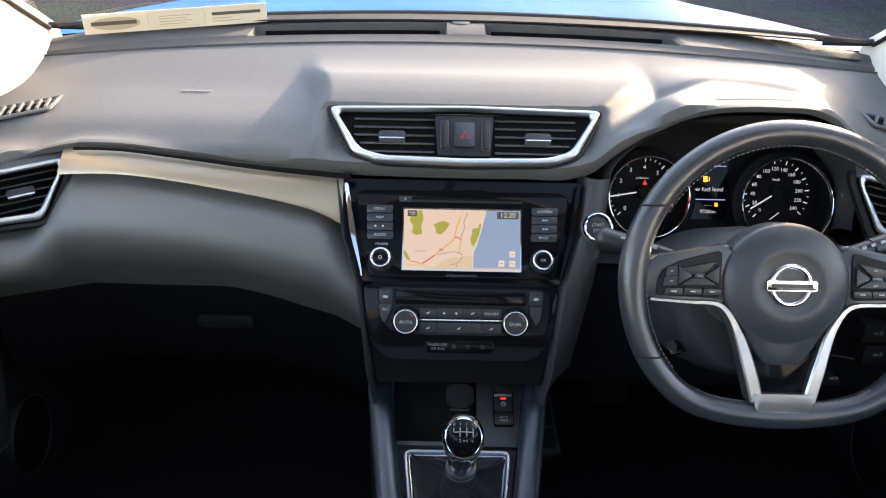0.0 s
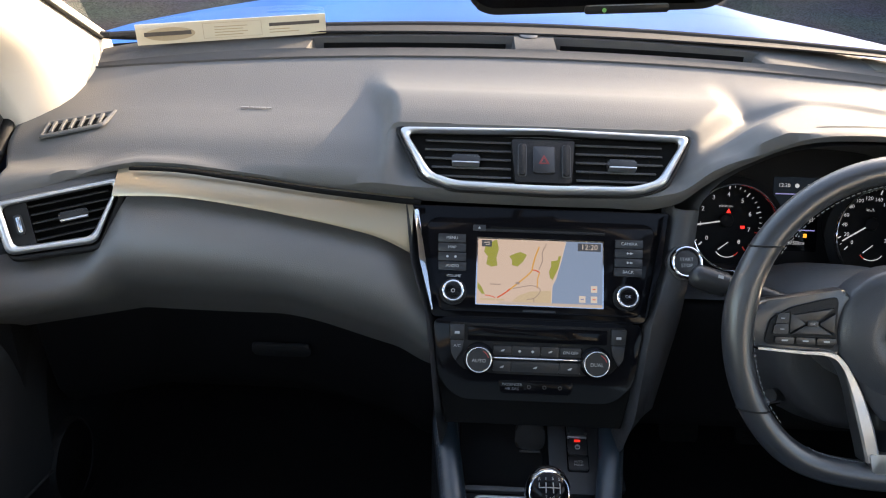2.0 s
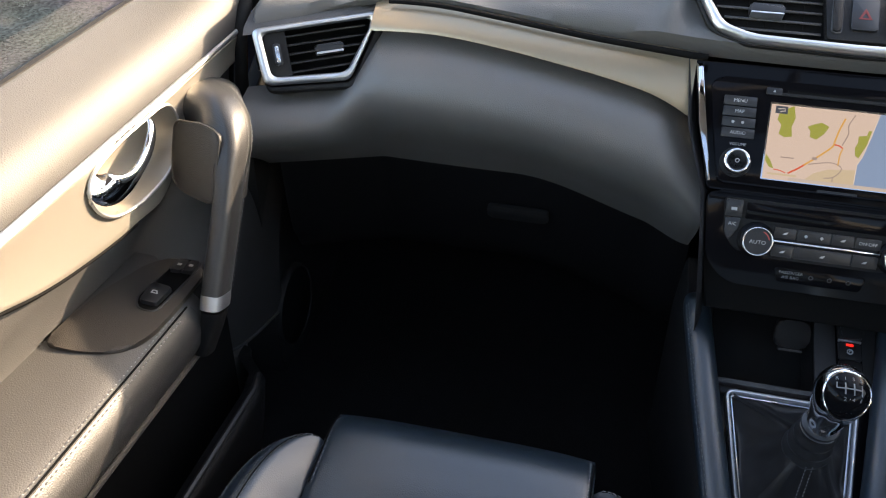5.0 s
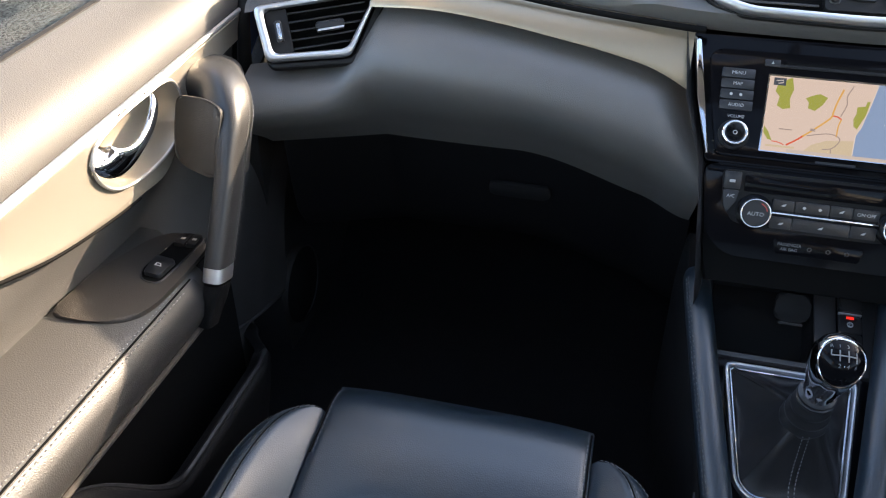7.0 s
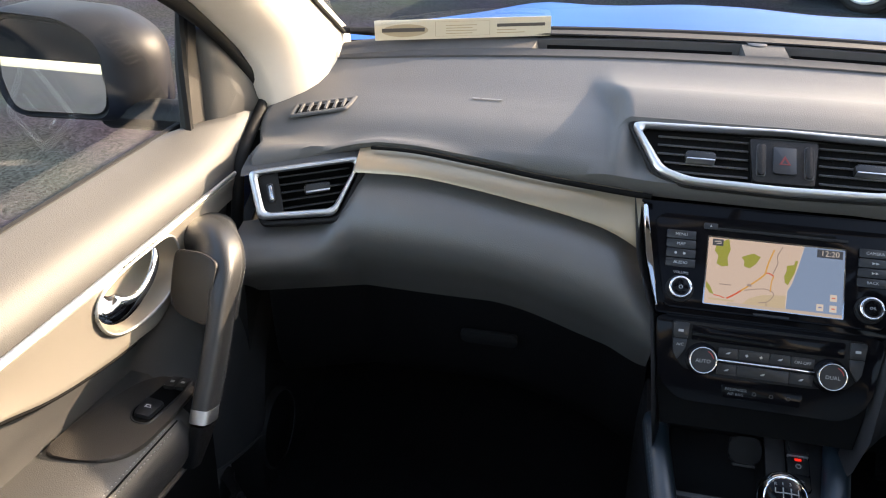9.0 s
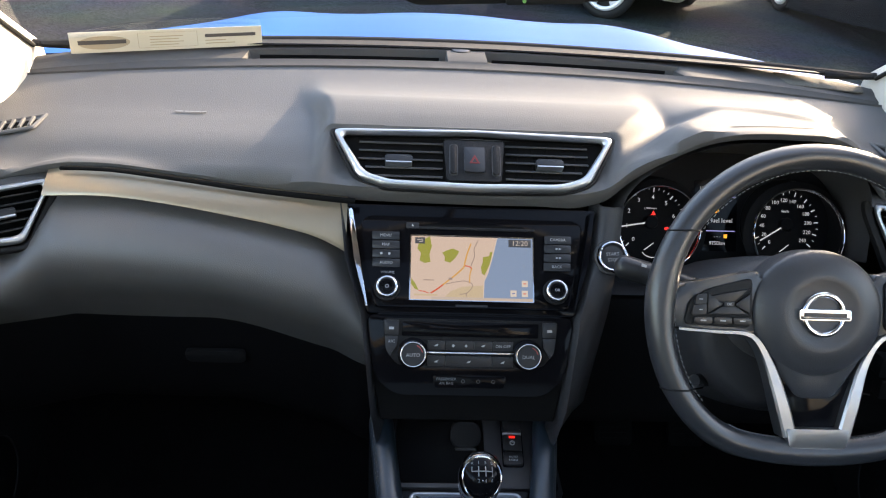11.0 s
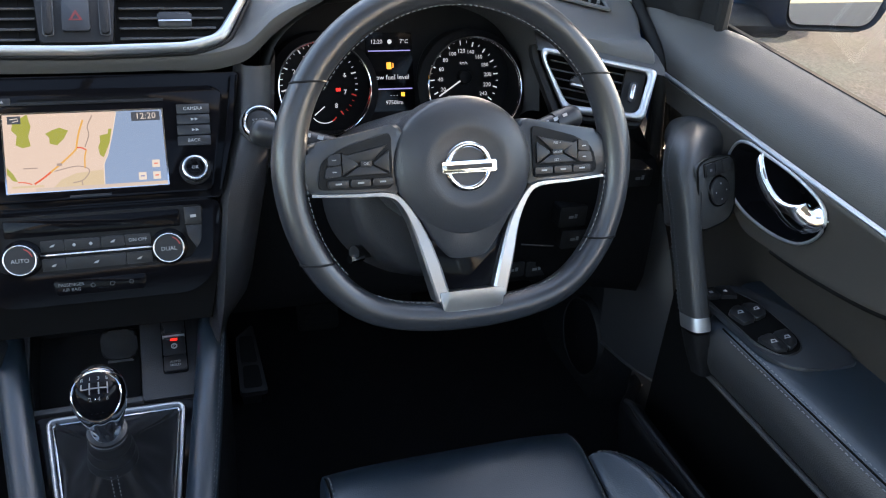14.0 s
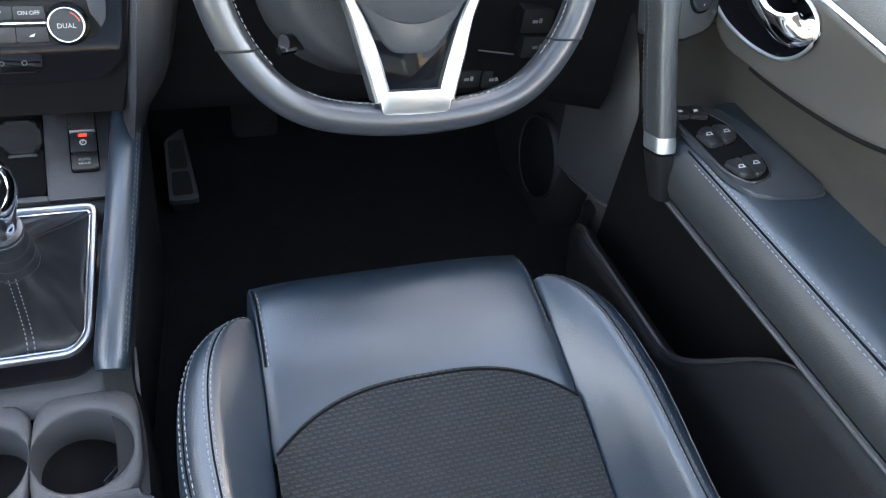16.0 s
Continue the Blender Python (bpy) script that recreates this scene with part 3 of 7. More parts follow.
def build_pad():
    xs = sorted(set(np.linspace(-1, 1, 261).round(4)))
    vent = 0.188
    rows = []
    steps = [0, 0.03, 0.07, 0.11, 0.15, 0.175, 0.188, 0.1925, 0.197, 0.206, 0.225, 0.24, 0.26, 0.28, 0.30, 0.325, 0.35, 0.375, 0.40, 0.425, 0.45, 0.475, 0.50, 0.53, 0.56, 0.60, 0.64, 0.68, 0.76, 0.84, 0.92, 1.0]
    for k in range(7 + len(steps)):
        row = []
        for f in xs:
            y0 = lip_y(f * 0.69)
            hw0 = half_width(y0)
            x = f * hw0
            zl = LIP_Z(x)
            roll = 0.028 - 0.014 * (1 - step(-0.27, -0.20, x))
            roll -= 0.017 * step(0.19, 0.26, x)
            roll += (0.008 - roll) * step(0.50, 0.61, abs(x))
            in_vent = step(-0.20, -0.17, x) * (1 - step(0.17, 0.20, x))
            if k == 0:
                p = V(x, y0 + 0.035, zl + 0.012)
            elif k == 1:
                p = V(x, y0 + 0.012, zl)
            elif k < 7:
                t = (k - 1) / 6
                ang = math.pi * t
                bulge = 0.011 * roll / 0.028
                zt = zl + roll * t
                p = V(x, y0 + 0.012 - bulge * math.sin(ang * 0.6) - 0.004 * t, zt)
            else:
                t = steps[k - 7]
                y = y0 + 0.003 + (rear_y(f * 0.64) - y0) * (0.02 + 0.98 * t)
                xx = f * (hw0 + (half_width(y) - hw0) * step(0, 0.4, t))
                zz = dash_top(xx, y)
                start = zl + roll
                near = 1 - step(0.0, 0.30, t)
                z = zz * (1 - near) + max(min(zz, start + 0.9 * (y - y0)), start - 0.0) * near if start > zz else min(zz, start + 1.3 * (y - y0))
                # the vent's recess in the middle: the face falls from the brow to the roll under the vent
                if in_vent > 0:
                    edge_y, edge_z = 1.046, 1.012
                    if y < edge_y:
                        u = (y - y0) / (edge_y - y0)
                        zface = start + (edge_z - 0.016 - start) * u - 0.012 * math.sin(math.pi * u)
                        z = z * (1 - in_vent) + zface * in_vent
                p = V(xx, y, z)
            row.append(p)
        for s in (-1, 1):
            edge = row[0] if s < 0 else row[-1]
            for dx, dz in ((0.004, -0.004), (0.005, -0.02), (0.004, -0.05)):
                row.insert(0 if s < 0 else len(row), edge + V(s * dx, 0.002, dz))
        rows.append(row)
    part("upper_pad", grid(rows), PAD, dash, "charcoal grained soft-touch upper pad", angle=50)
    # strip between the pad and the windscreen, a small step lower
    rows = []
    for k, (f, dz) in enumerate(((0, 0.002), (0.0, -0.006), (0.06, -0.006), (0.20, -0.004), (0.24, -0.001), (0.25, -0.07), (0.58, -0.07), (0.59, 0.0), (0.7, 0.002), (1.0, 0.002))):
        row = []
        for g in np.linspace(-1, 1, 161):
            y0 = rear_y(g * 0.64) - 0.002
            y1 = max(windscreen_base(g * 0.64)[0] + 0.012, y0 + 0.03)
            y = y0 + (y1 - y0) * f
            x = g * (half_width(y) - 0.006)
            slot = (step(0.040, 0.050, x) * (1 - step(0.335, 0.352, x)) + step(-0.342, -0.325, x) * (1 - step(-0.034, -0.024, x)))
            depth = dz if dz > -0.02 else dz * slot
            row.append(V(x, y, BASE_Z(min(y, 1.37)) + depth + 0.001))
        rows.append(row)
    part("defroster_strip", grid(rows), PAD_STRIP, dash, "dark grey defroster strip with two long slots", angle=30)
    # Dark insert: the deep slots' shade is put into its colour.
    for a, b in ((0.052, 0.335), (-0.325, -0.036)):
        rows = [[V(x, rear_y(x) + (windscreen_base(x)[0] + 0.012 - rear_y(x)) * f, BASE_Z(1.30) + dz) for x in np.linspace(a, b, 24)] for f, dz in ((0.262, -0.012), (0.27, -0.055), (0.56, -0.055), (0.576, -0.004))]
        part("slot_shade_lining", grid(rows), HOLE, dash, "near-black defroster duct lining, coloured for its shade")
    rows = []
    for f, dz in ((0.60, 0.0035), (0.61, 0.0055), (1.0, 0.0055)):
        rows.append([V(x, rear_y(x) + (max(windscreen_base(x)[0] + 0.012, rear_y(x) + 0.03) - rear_y(x)) * f, BASE_Z(1.37) + dz) for x in np.linspace(-0.56, 0.56, 90)])
    part("glass_edge_band", grid(rows), RUBBER, dash, "black band under the windscreen's edge")
    part("light_sensor", joined([disc((0, 0), 0.016, 0.0035, pose(0.0, 1.372, 1.064, 8), 0.0025)]), BUTTON, dash, "small round light sensor")


build_pad()


def build_trim():
    n = 40
    rows_t, rows_p = [[] for _ in range(6)], []
    tb = smooth_fn([-0.54, -0.45, -0.379, -0.309, -0.24, -0.198, -0.156, -0.14], [0.931, 0.933, 0.925, 0.913, 0.899, 0.887, 0.865, 0.855])
    for i in range(n + 1):
        x = -0.530 + 0.370 * i / n
        top, bot = LIP_Z(x) + 0.006, tb(x)
        for k, (f, dy) in enumerate(((0, 0.03), (0, 0.006), (0.12, 0.0), (0.85, -0.022), (1.0, -0.022), (1.0, 0.01))):
            rows_t[k].append(V(x, 0.988 + dy - 0.006 * f, top + (bot - top) * f))
    part("metal_trim", grid(rows_t), DASHTRIM, dash, "satin champagne metal trim strip", angle=50)
    # lower panel that curves under towards the glove box
    prof = smooth_fn([0, 0.09, 0.20, 0.34, 0.47, 0.60, 0.73, 0.86, 1.0], [0.988, 0.961, 0.941, 0.930, 0.933, 0.949, 0.972, 0.997, 1.020])
    rows = []
    for i in range(61):
        x = -0.672 + 0.545 * i / 60
        b = tb(max(x, -0.52)) if x < -0.156 else 0.865 - 0.9 * (x + 0.156)
        b -= (0.058 + 0.06 * max(0, -0.55 - x)) * (1 - step(-0.58, -0.515, x))
        wrap = -0.50 * max(0, -0.535 - x)
        seam = 0.748 - 0.006 * math.cos((x + 0.4) * 6) - 0.062 * step(-0.36, -0.115, x)
        row = []
        side = step(-0.19, -0.125, x)
        for t in np.linspace(0, 1, 19):
            y = prof(t)
            z = b - 0.004 + (seam - b) * t
            row.append(V(x, y + wrap + (0.028 - 0.055 * t) * side * (1 - t) - 0.03 * side * t, z))
        rows.append(row)
    part("lower_panel", grid(rows), LOWER, dash, "dark grey lower dash panel", angle=60)
    rows = []
    for i in range(61):
        x = -0.66 + 0.535 * i / 60
        wrap = -0.50 * max(0, -0.535 - x)
        seam = 0.7465 - 0.006 * math.cos((x + 0.4) * 6) - 0.062 * step(-0.36, -0.115, x)
        side = step(-0.19, -0.125, x)
        rows.append([V(x, y + wrap - 0.03 * side, seam - d) for y, d in ((1.031, -0.004), (1.021, 0.0), (1.024, 0.03), (1.030, 0.07), (1.040, 0.12), (1.065, 0.16), (1.10, 0.18), (1.2, 0.18))])
    # A black bar stands in for the shaded gap above the trim.
    gap = [V(x, lip_y(x) - 0.0055, LIP_Z(x) + 0.0060 - 0.002 * step(-0.45, -0.2, x)) for x in np.linspace(-0.512, -0.15, 50)]
    part("trim_gap_shade", pipe(gap, 0.0040, 8, taper=lambda f: 0.6 + 0.4 * f), HOLE, dash, "black bar drawn for the shaded gap under the pad's edge")
    # Lid far darker than the panel above, to paint in the shade.
    part("glove_box_lid", grid(rows), LID, dash, "glove box lid, colour darkened for footwell shade", angle=60)
    m = plane((-0.349, 1.024, 0.678), (1, 0, 0), (0, -0.30, 0.95))
    part("glove_box_handle", slab(round_poly(rect(-0.042, -0.012, 0.042, 0.012), 0.008), 0.006, m, 0.003), DARK, dash, "black glove box handle")


build_trim()


def vent_slats(host, m, outline_x, v0, v1, count, width_fn, depth=0.009, mat=SLAT, tilt=14):
    for i in range(count):
        v = v0 + (v1 - v0) * (i + 0.5) / count
        a, b = width_fn(v)
        bm = slab(rect(a, -0.0010, b, 0.0010), depth, m @ pose(0, v + 0.5 * depth * math.sin(radians(tilt)), -depth - 0.005) @ pose(0, 0, 0, tilt), 0.0006)
        part("slat", bm, mat, host)


def build_centre_vent():
    v = V(0, 0.061, 0.056)
    m = plane((0.002, 1.0105, 0.980), (1, 0, 0), v)
    h = 0.041
    outer = round_poly([(-0.186, h), (-0.150, -h + 0.012), (-0.115, -h - 0.001), (0.0, -h - 0.004), (0.115, -h - 0.001), (0.150, -h + 0.012), (0.186, h), (0, h + 0.004)], 0.012, 5)
    inner = [V(p[0] * 0.935, p[1] - 0.0065 if p[1] > 0 else p[1] * 0.78) for p in outer]
    host = part("centre_vent", slab([(p[0] * 0.95, p[1] * 0.9) for p in outer], 0.004, m, base=-0.032), HOLE, dash, "twin central air vents with a satin chrome surround")
    part("vent_surround", rim(outer, inner, 0.010, m, base=-0.006), CHROME, host, "satin chrome vent surround")
    back = [V(p[0] * 1.035, p[1] * 1.09 + 0.001) for p in outer]
    part("vent_gasket", rim(back, outer, 0.004, m, base=-0.008), DARK, host)
    part("duct_wall", rim([p * 1.02 for p in inner], inner, 0.001, m, base=-0.03, lift=0.026), HOLE, host)
    part("vent_backing", slab(inner, 0.0004, m, base=-0.0112), HOLE, host)
    for s in (-1, 1):
        def wide(v, s=s):
            edge = 0.150 if v > 0 else 0.150 + 0.9 * v
            return sorted((s * 0.041, s * edge))
        # Centre slats use the lit copy, so their edges look caught by light.
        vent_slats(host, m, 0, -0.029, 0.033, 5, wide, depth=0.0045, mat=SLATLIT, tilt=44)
        for k in range(5):
            x = s * (0.058 + 0.019 * k)
            part("vane", slab(rect(x - 0.0008, -0.024, x + 0.0008, 0.027), 0.0015, m, base=-0.0112), HOLE, host)
        part("vent_tab", slab(round_poly(rect(s * 0.098 - 0.018, -0.007, s * 0.098 + 0.018, 0.005), 0.003), 0.012, m, 0.003, base=-0.012), BUTTON, host)
        part("vent_tab_edge", slab(round_poly(rect(s * 0.098 - 0.017, -0.0080, s * 0.098 + 0.017, -0.0064), 0.0005), 0.0125, m, 0.0005, base=-0.010), CHROME, host, "satin chrome tab edge")
    # hazard switch block between the two vents
    block = round_poly([(-0.041, 0.029), (-0.036, -0.031), (0.034, -0.031), (0.039, 0.029)], 0.003)
    part("hazard_block", slab(block, 0.02, m, 0.002, base=-0.020), DARK, host)
    for s in (-1, 1):
        wheel = round_poly(rect(s * 0.0275 - 0.0045, -0.023, s * 0.0275 + 0.0045, 0.021), 0.004)
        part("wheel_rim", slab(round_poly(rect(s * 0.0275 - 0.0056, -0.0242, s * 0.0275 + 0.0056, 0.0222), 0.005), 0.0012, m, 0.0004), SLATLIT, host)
        part("vent_thumbwheel", slab(wheel, 0.004, m, 0.0015), DARK, host, "ribbed vent thumbwheel")
    part("hazard_button", slab(round_poly(rect(-0.014, -0.019, 0.013, 0.018), 0.003), 0.003, m, 0.001), BUTTON, host, "black hazard button with a red triangle")
    tri = [(-0.0075, -0.007), (0.0065, -0.007), (-0.0005, 0.006)]
    part("hazard_triangle", rim(tri, [(-0.004, -0.0052), (0.003, -0.0052), (-0.0005, 0.001)], 0.0005, m, base=0.003), material("red_print", (0.17, 0.015, 0.012), 0.5), host, "red triangle mark")


build_centre_vent()


def build_end_vent(s):
    """The vent at the outer end of the dash; s is -1 on the passenger's side, 1 on the driver's."""
    A, B, C = V(s * 0.530, 0.985, 0.943), V(s * 0.659, 0.918, 0.930), V(s * 0.643, 0.896, 0.880)
    u = (A - B) if s < 0 else (B - A)
    m = plane((A + B + C + (A + C - B) * 1.0) / 4, u, B - C)
    loc = [m.inverted() @ p for p in (A, B, C)]
    w, h = abs(loc[0].x - loc[1].x) / 2, 0.029
    if s < 0:
        outline = [(-w, h + 0.003), (w + 0.002, h + 0.003), (w - 0.003, h - 0.012), (w * 0.40, -h - 0.013), (-w + 0.003, -h - 0.004)]
    else:
        outline = [(w, h + 0.003), (-w - 0.002, h + 0.003), (-w + 0.003, h - 0.012), (-w * 0.40, -h - 0.013), (w - 0.003, -h - 0.004)]
        outline = outline[::-1]
    outer = round_poly(outline, 0.010, 5)
    c = sum(outer, V(0, 0)) / len(outer)
    inner = [c + V((p.x - c.x) * 0.87, (p.y - c.y) * 0.77) for p in outer]
    back = [c + V((p.x - c.x) * 1.10 - s * 0.009, (p.y - c.y) * 1.18 - 0.003) for p in outer]
    host = part("end_vent", slab(inner, 0.003, m, base=-0.032), HOLE, dash, "outer air vent with a satin chrome surround")
    part("vent_housing", rim(back, outer, 0.010, m, base=-0.012, lift=0.004), DARK, host)
    part("vent_surround", rim(outer, inner, 0.009, m, base=-0.004), CHROME, host, "satin chrome vent surround")
    shelf = []
    for k, (up, back_by, rise) in enumerate(((-0.004, -0.006, 0.0), (0.001, 0.0, 0.003), (0.002, 0.02, 0.012), (0.002, 0.05, 0.02))):
        shelf.append([m @ V(x, (h + 0.0035) + up, -0.003) + V(0, back_by, rise) for x in np.linspace(-w * 1.10, w * 1.10, 14)])
    part("vent_top", grid(shelf), PANEL, host, angle=60)
    part("duct_wall", rim([c + (p - c) * 1.02 for p in inner], inner, 0.001, m, base=-0.03, lift=0.03), HOLE, host)

    def wide(v):
        inner_end = w * (0.80 if v > 0 else 0.80 + 0.42 * v / h)
        return (-w * 0.48, inner_end) if s < 0 else (-inner_end, w * 0.48)
    vent_slats(host, m, 0, -0.027, 0.025, 5, wide)
    part("vent_tab", slab(round_poly(rect(-s * 0.012 - 0.017, -0.006, -s * 0.012 + 0.017, 0.004), 0.003), 0.012, m, 0.003, base=-0.012), BUTTON, host)
    cx = s * w * 0.66
    part("thumbwheel_block", slab(rect(cx - 0.0125, -0.027, cx + 0.0125, 0.025), 0.016, m, base=-0.020), DARK, host)
    part("vent_thumbwheel", slab(round_poly(rect(cx - 0.0045, -0.013, cx + 0.0045, 0.012), 0.004), 0.008, m, 0.002, base=-0.006), VENT, host, "dark vent thumbwheel")
    part("thumbwheel_strip", slab(round_poly(rect(cx - 0.0022, -0.010, cx + 0.0022, 0.009), 0.002), 0.0012, m, 0.0005, base=0.002), BRIGHT, host, "bright chrome thumbwheel strip")
    part("tab_edge", slab(round_poly(rect(-s * 0.012 - 0.016, -0.0072, -s * 0.012 + 0.016, -0.0050), 0.001), 0.013, m, 0.0008, base=-0.011), CHROME, host)
    # demister grille on top of the dash end
    top = [(s * 0.569, 1.101), (s * 0.655, 1.074), (s * 0.648, 1.033), (s * 0.572, 1.058)]
    q = [V(a, b, dash_top(a, b) + 0.002) for a, b in top]
    g = plane((q[0] + q[1] + q[2] + q[3]) / 4, (q[1] - q[0]) * s, V(0, 1, 0.2))
    flat = [g.inverted() @ p for p in q]
    out2 = round_poly([(p.x, p.y) for p in (flat if s < 0 else flat[::-1])], 0.005)
    in2 = inset_of(out2, 0.006)
    d = part("demister_grille", slab(in2, 0.002, g, base=-0.002), HOLE, dash, "slotted side demister grille")
    part("grille_surround", rim(out2, in2, 0.004, g, base=-0.001), PAD, d)
    for k in range(6):
        t = (k + 0.5) / 6
        x = -0.036 + 0.072 * t
        part("slat", slab([(x - 0.004, -0.014), (x + 0.000, -0.014), (x + 0.005, 0.014), (x + 0.001, 0.014)], 0.004, g, 0.001), PAD, d)


for side in (-1, 1):
    build_end_vent(side)


# Surround corners; added to close gaps that let a sun spot through.
for side in (-1, 1):
    c = part("windscreen_corner", pipe([V(side * 0.575, 1.272, 1.064), V(side * 0.625, 1.252, 1.068), V(side * 0.668, 1.232, 1.074)], 0.0055, 8), RUBBER)
    tagged(c, "black lower corner of the windscreen surround", "windscreen surround", kind="structure")


# ---- centre stack ----
S1 = plane((0, 0.9375, 0.8578), (1, 0, 0), (0, 0.5797, 0.8152))
S2 = plane((0, 0.887, 0.764), (1, 0, 0), (0, 0.4035, 0.915))


def build_infotainment():
    t = thing("infotainment_unit", "glossy black touchscreen radio unit showing a map", "car radio", (0, 0.95, 0.85))
    fascia = round_poly([(-0.131, -0.057), (0.131, -0.057), (0.150, 0.02), (0.163, 0.083), (-0.163, 0.083), (-0.150, 0.02)], 0.004)
    part("fascia", slab(fascia, 0.02, S1, 0.002, base=-0.024), PIANO, t, "piano black fascia")
    inner = round_poly([(-0.122, -0.050), (0.122, -0.050), (0.136, 0.02), (0.142, 0.058), (0.132, 0.066), (-0.132, 0.066), (-0.142, 0.058), (-0.136, 0.02)], 0.006)
    part("radio_body", slab(inner, 0.007, S1, 0.002, base=-0.004), PIANO, t, "piano black radio face")
    for s in (-1, 1):
        strip = [(s * 0.160, 0.078), (s * 0.153, 0.078), (s * 0.139, 0.0), (s * 0.129, -0.050), (s * 0.133, -0.050), (s * 0.149, 0.012)]
        part("side_blade", slab(strip if s < 0 else strip[::-1], 0.006, S1, 0.002, base=-0.003), BRIGHT if s < 0 else PIANO, t, "polished edge blade")
    part("disc_slot", slab(round_poly(rect(-0.062, 0.0535, 0.066, 0.0565), 0.001), 0.001, S1, base=0.0028), HOLE, t)
    part("slot_lip", slab(round_poly(rect(-0.078, 0.050, 0.080, 0.0535), 0.001), 0.002, S1, 0.0008, base=0.0025), DARK, t)
    part("eject_button", slab(round_poly(rect(-0.084, 0.0505, -0.068, 0.058), 0.001), 0.0016, S1, 0.0006, base=0.003), BUTTON, t)
    part("eject_mark", slab([(-0.0775, 0.053), (-0.0745, 0.053), (-0.076, 0.056)], 0.0004, S1, base=0.0047), WHITEINK, t)
    scr = part("screen", slab(round_poly(rect(-0.0785, -0.0415, 0.0785, 0.0425), 0.001), 0.001, S1, base=0.0032), BRIGHT, t, "lit colour display with a road map")
    X, Y = 0.0770, 0.0405

    def at(px, py):
        """A point of the map, by its share of the display's width and height."""
        return (-X + 2 * X * px, Y - 2 * Y * py)

    def area(name, pts, mat, z, label=""):
        part(name, slab([at(*p) for p in pts][::-1], 0.00012, S1, base=0.0042 + z), mat, scr, label, smooth=False)

    area("map_land", [(0, 0), (1, 0), (1, 1), (0, 1)], LAND, 0)
    area("map_sea", [(0.705, 0), (1, 0), (1, 0.955), (0.595, 0.955), (0.60, 0.69), (0.63, 0.57), (0.67, 0.29)], SEA, 0.0002, "blue sea area")
    part("map_coast", ribbon([at(*p) for p in ((0.705, 0.005), (0.67, 0.29), (0.63, 0.57), (0.60, 0.69), (0.595, 0.95))], 0.0009, S1, 0.0047), TAGWHITE, scr, smooth=False)
    area("map_sand", [(0.28, 0.955), (0.33, 0.86), (0.42, 0.79), (0.594, 0.76), (0.592, 0.955)], SAND, 0.0002)
    area("map_park", [(0.06, 0.10), (0.15, 0.0), (0.168, 0.157), (0.149, 0.286), (0.159, 0.41), (0.11, 0.43), (0.07, 0.39), (0.08, 0.27), (0.05, 0.20)], PARK, 0.0002)
    area("map_park", [(0.253, 0.257), (0.298, 0.214), (0.342, 0.186), (0.394, 0.229), (0.365, 0.33), (0.32, 0.414), (0.275, 0.39), (0.275, 0.314)], PARK, 0.0002)
    area("map_park", [(0.588, 0.314), (0.64, 0.294), (0.647, 0.229), (0.667, 0.229), (0.647, 0.414), (0.603, 0.60), (0.58, 0.57), (0.573, 0.47), (0.588, 0.40)], PARK, 0.0004)
    area("map_park", [(0.005, 0.67), (0.037, 0.743), (0.067, 0.857), (0.037, 0.843), (0.005, 0.757)], PARK, 0.0002)
    roads = [("map_road", ROAD_G, 0.0011, [(0.55, 0.043), (0.516, 0.186), (0.52, 0.30), (0.49, 0.457)]),
             ("map_road", ROAD_G, 0.0010, [(0.29, 0.75), (0.417, 0.70), (0.476, 0.714), (0.506, 0.757), (0.49, 0.83), (0.454, 0.89), (0.40, 0.91)]),
             ("map_road", ROAD_G, 0.0010, [(0.454, 0.89), (0.457, 0.95)]),
             ("map_road", ROAD_Y, 0.0018, [(0.49, 0.10), (0.46, 0.26), (0.44, 0.414), (0.43, 0.486), (0.35, 0.63), (0.26, 0.77)]),
             ("map_road", ROAD_Y, 0.0014, [(0.498, 0.494), (0.484, 0.586), (0.48, 0.73)]),
             ("map_road", ROAD_R, 0.0018, [(0.27, 0.755), (0.22, 0.83), (0.164, 0.90)]),
             ("map_road", ROAD_R, 0.0010, [(0.067, 0.866), (0.11, 0.875), (0.149, 0.90)]),
             ("map_road", ROAD_R, 0.0014, [(0.44, 0.457), (0.47, 0.465), (0.498, 0.494)])]
    for name, mat, w, pts in roads:
        part(name, ribbon(spline([at(*p) for p in pts], 24), w, S1, 0.0048), mat, scr, smooth=False)
    area("clock_tag", [(0.80, 0.02), (0.985, 0.02), (0.985, 0.14), (0.80, 0.14)], TAGDARK, 0.0004)
    part("clock_text", lettering("12:20", 0.0095, S1, at(0.893, 0.08)[0], at(0.893, 0.08)[1], 0.0049), TAGWHITE, scr, smooth=False)
    area("back_tag", [(0.03, 0.02), (0.11, 0.02), (0.11, 0.12), (0.03, 0.12)], TAGDARK, 0.0004)
    part("back_arrow", ribbon([at(0.045, 0.06), at(0.09, 0.05), at(0.095, 0.08), at(0.06, 0.095)], 0.0009, S1, 0.0049), TAGWHITE, scr, smooth=False)
    for px, py in ((0.933, 0.72), (0.84, 0.877), (0.933, 0.877)):
        area("map_icon", [(px - 0.025, py - 0.05), (px + 0.025, py - 0.05), (px + 0.025, py + 0.05), (px - 0.025, py + 0.05)], TAGWHITE, 0.0004)
        part("icon_mark", ribbon([at(px - 0.012, py), at(px + 0.012, py)], 0.0012, S1, 0.0049), ROAD_R if py > 0.7 and px > 0.9 else TAGBLUE, scr, smooth=False)
    area("road_sign", [(0.308, 0.65), (0.34, 0.65), (0.34, 0.685), (0.308, 0.685)], ROAD_G, 0.0005)
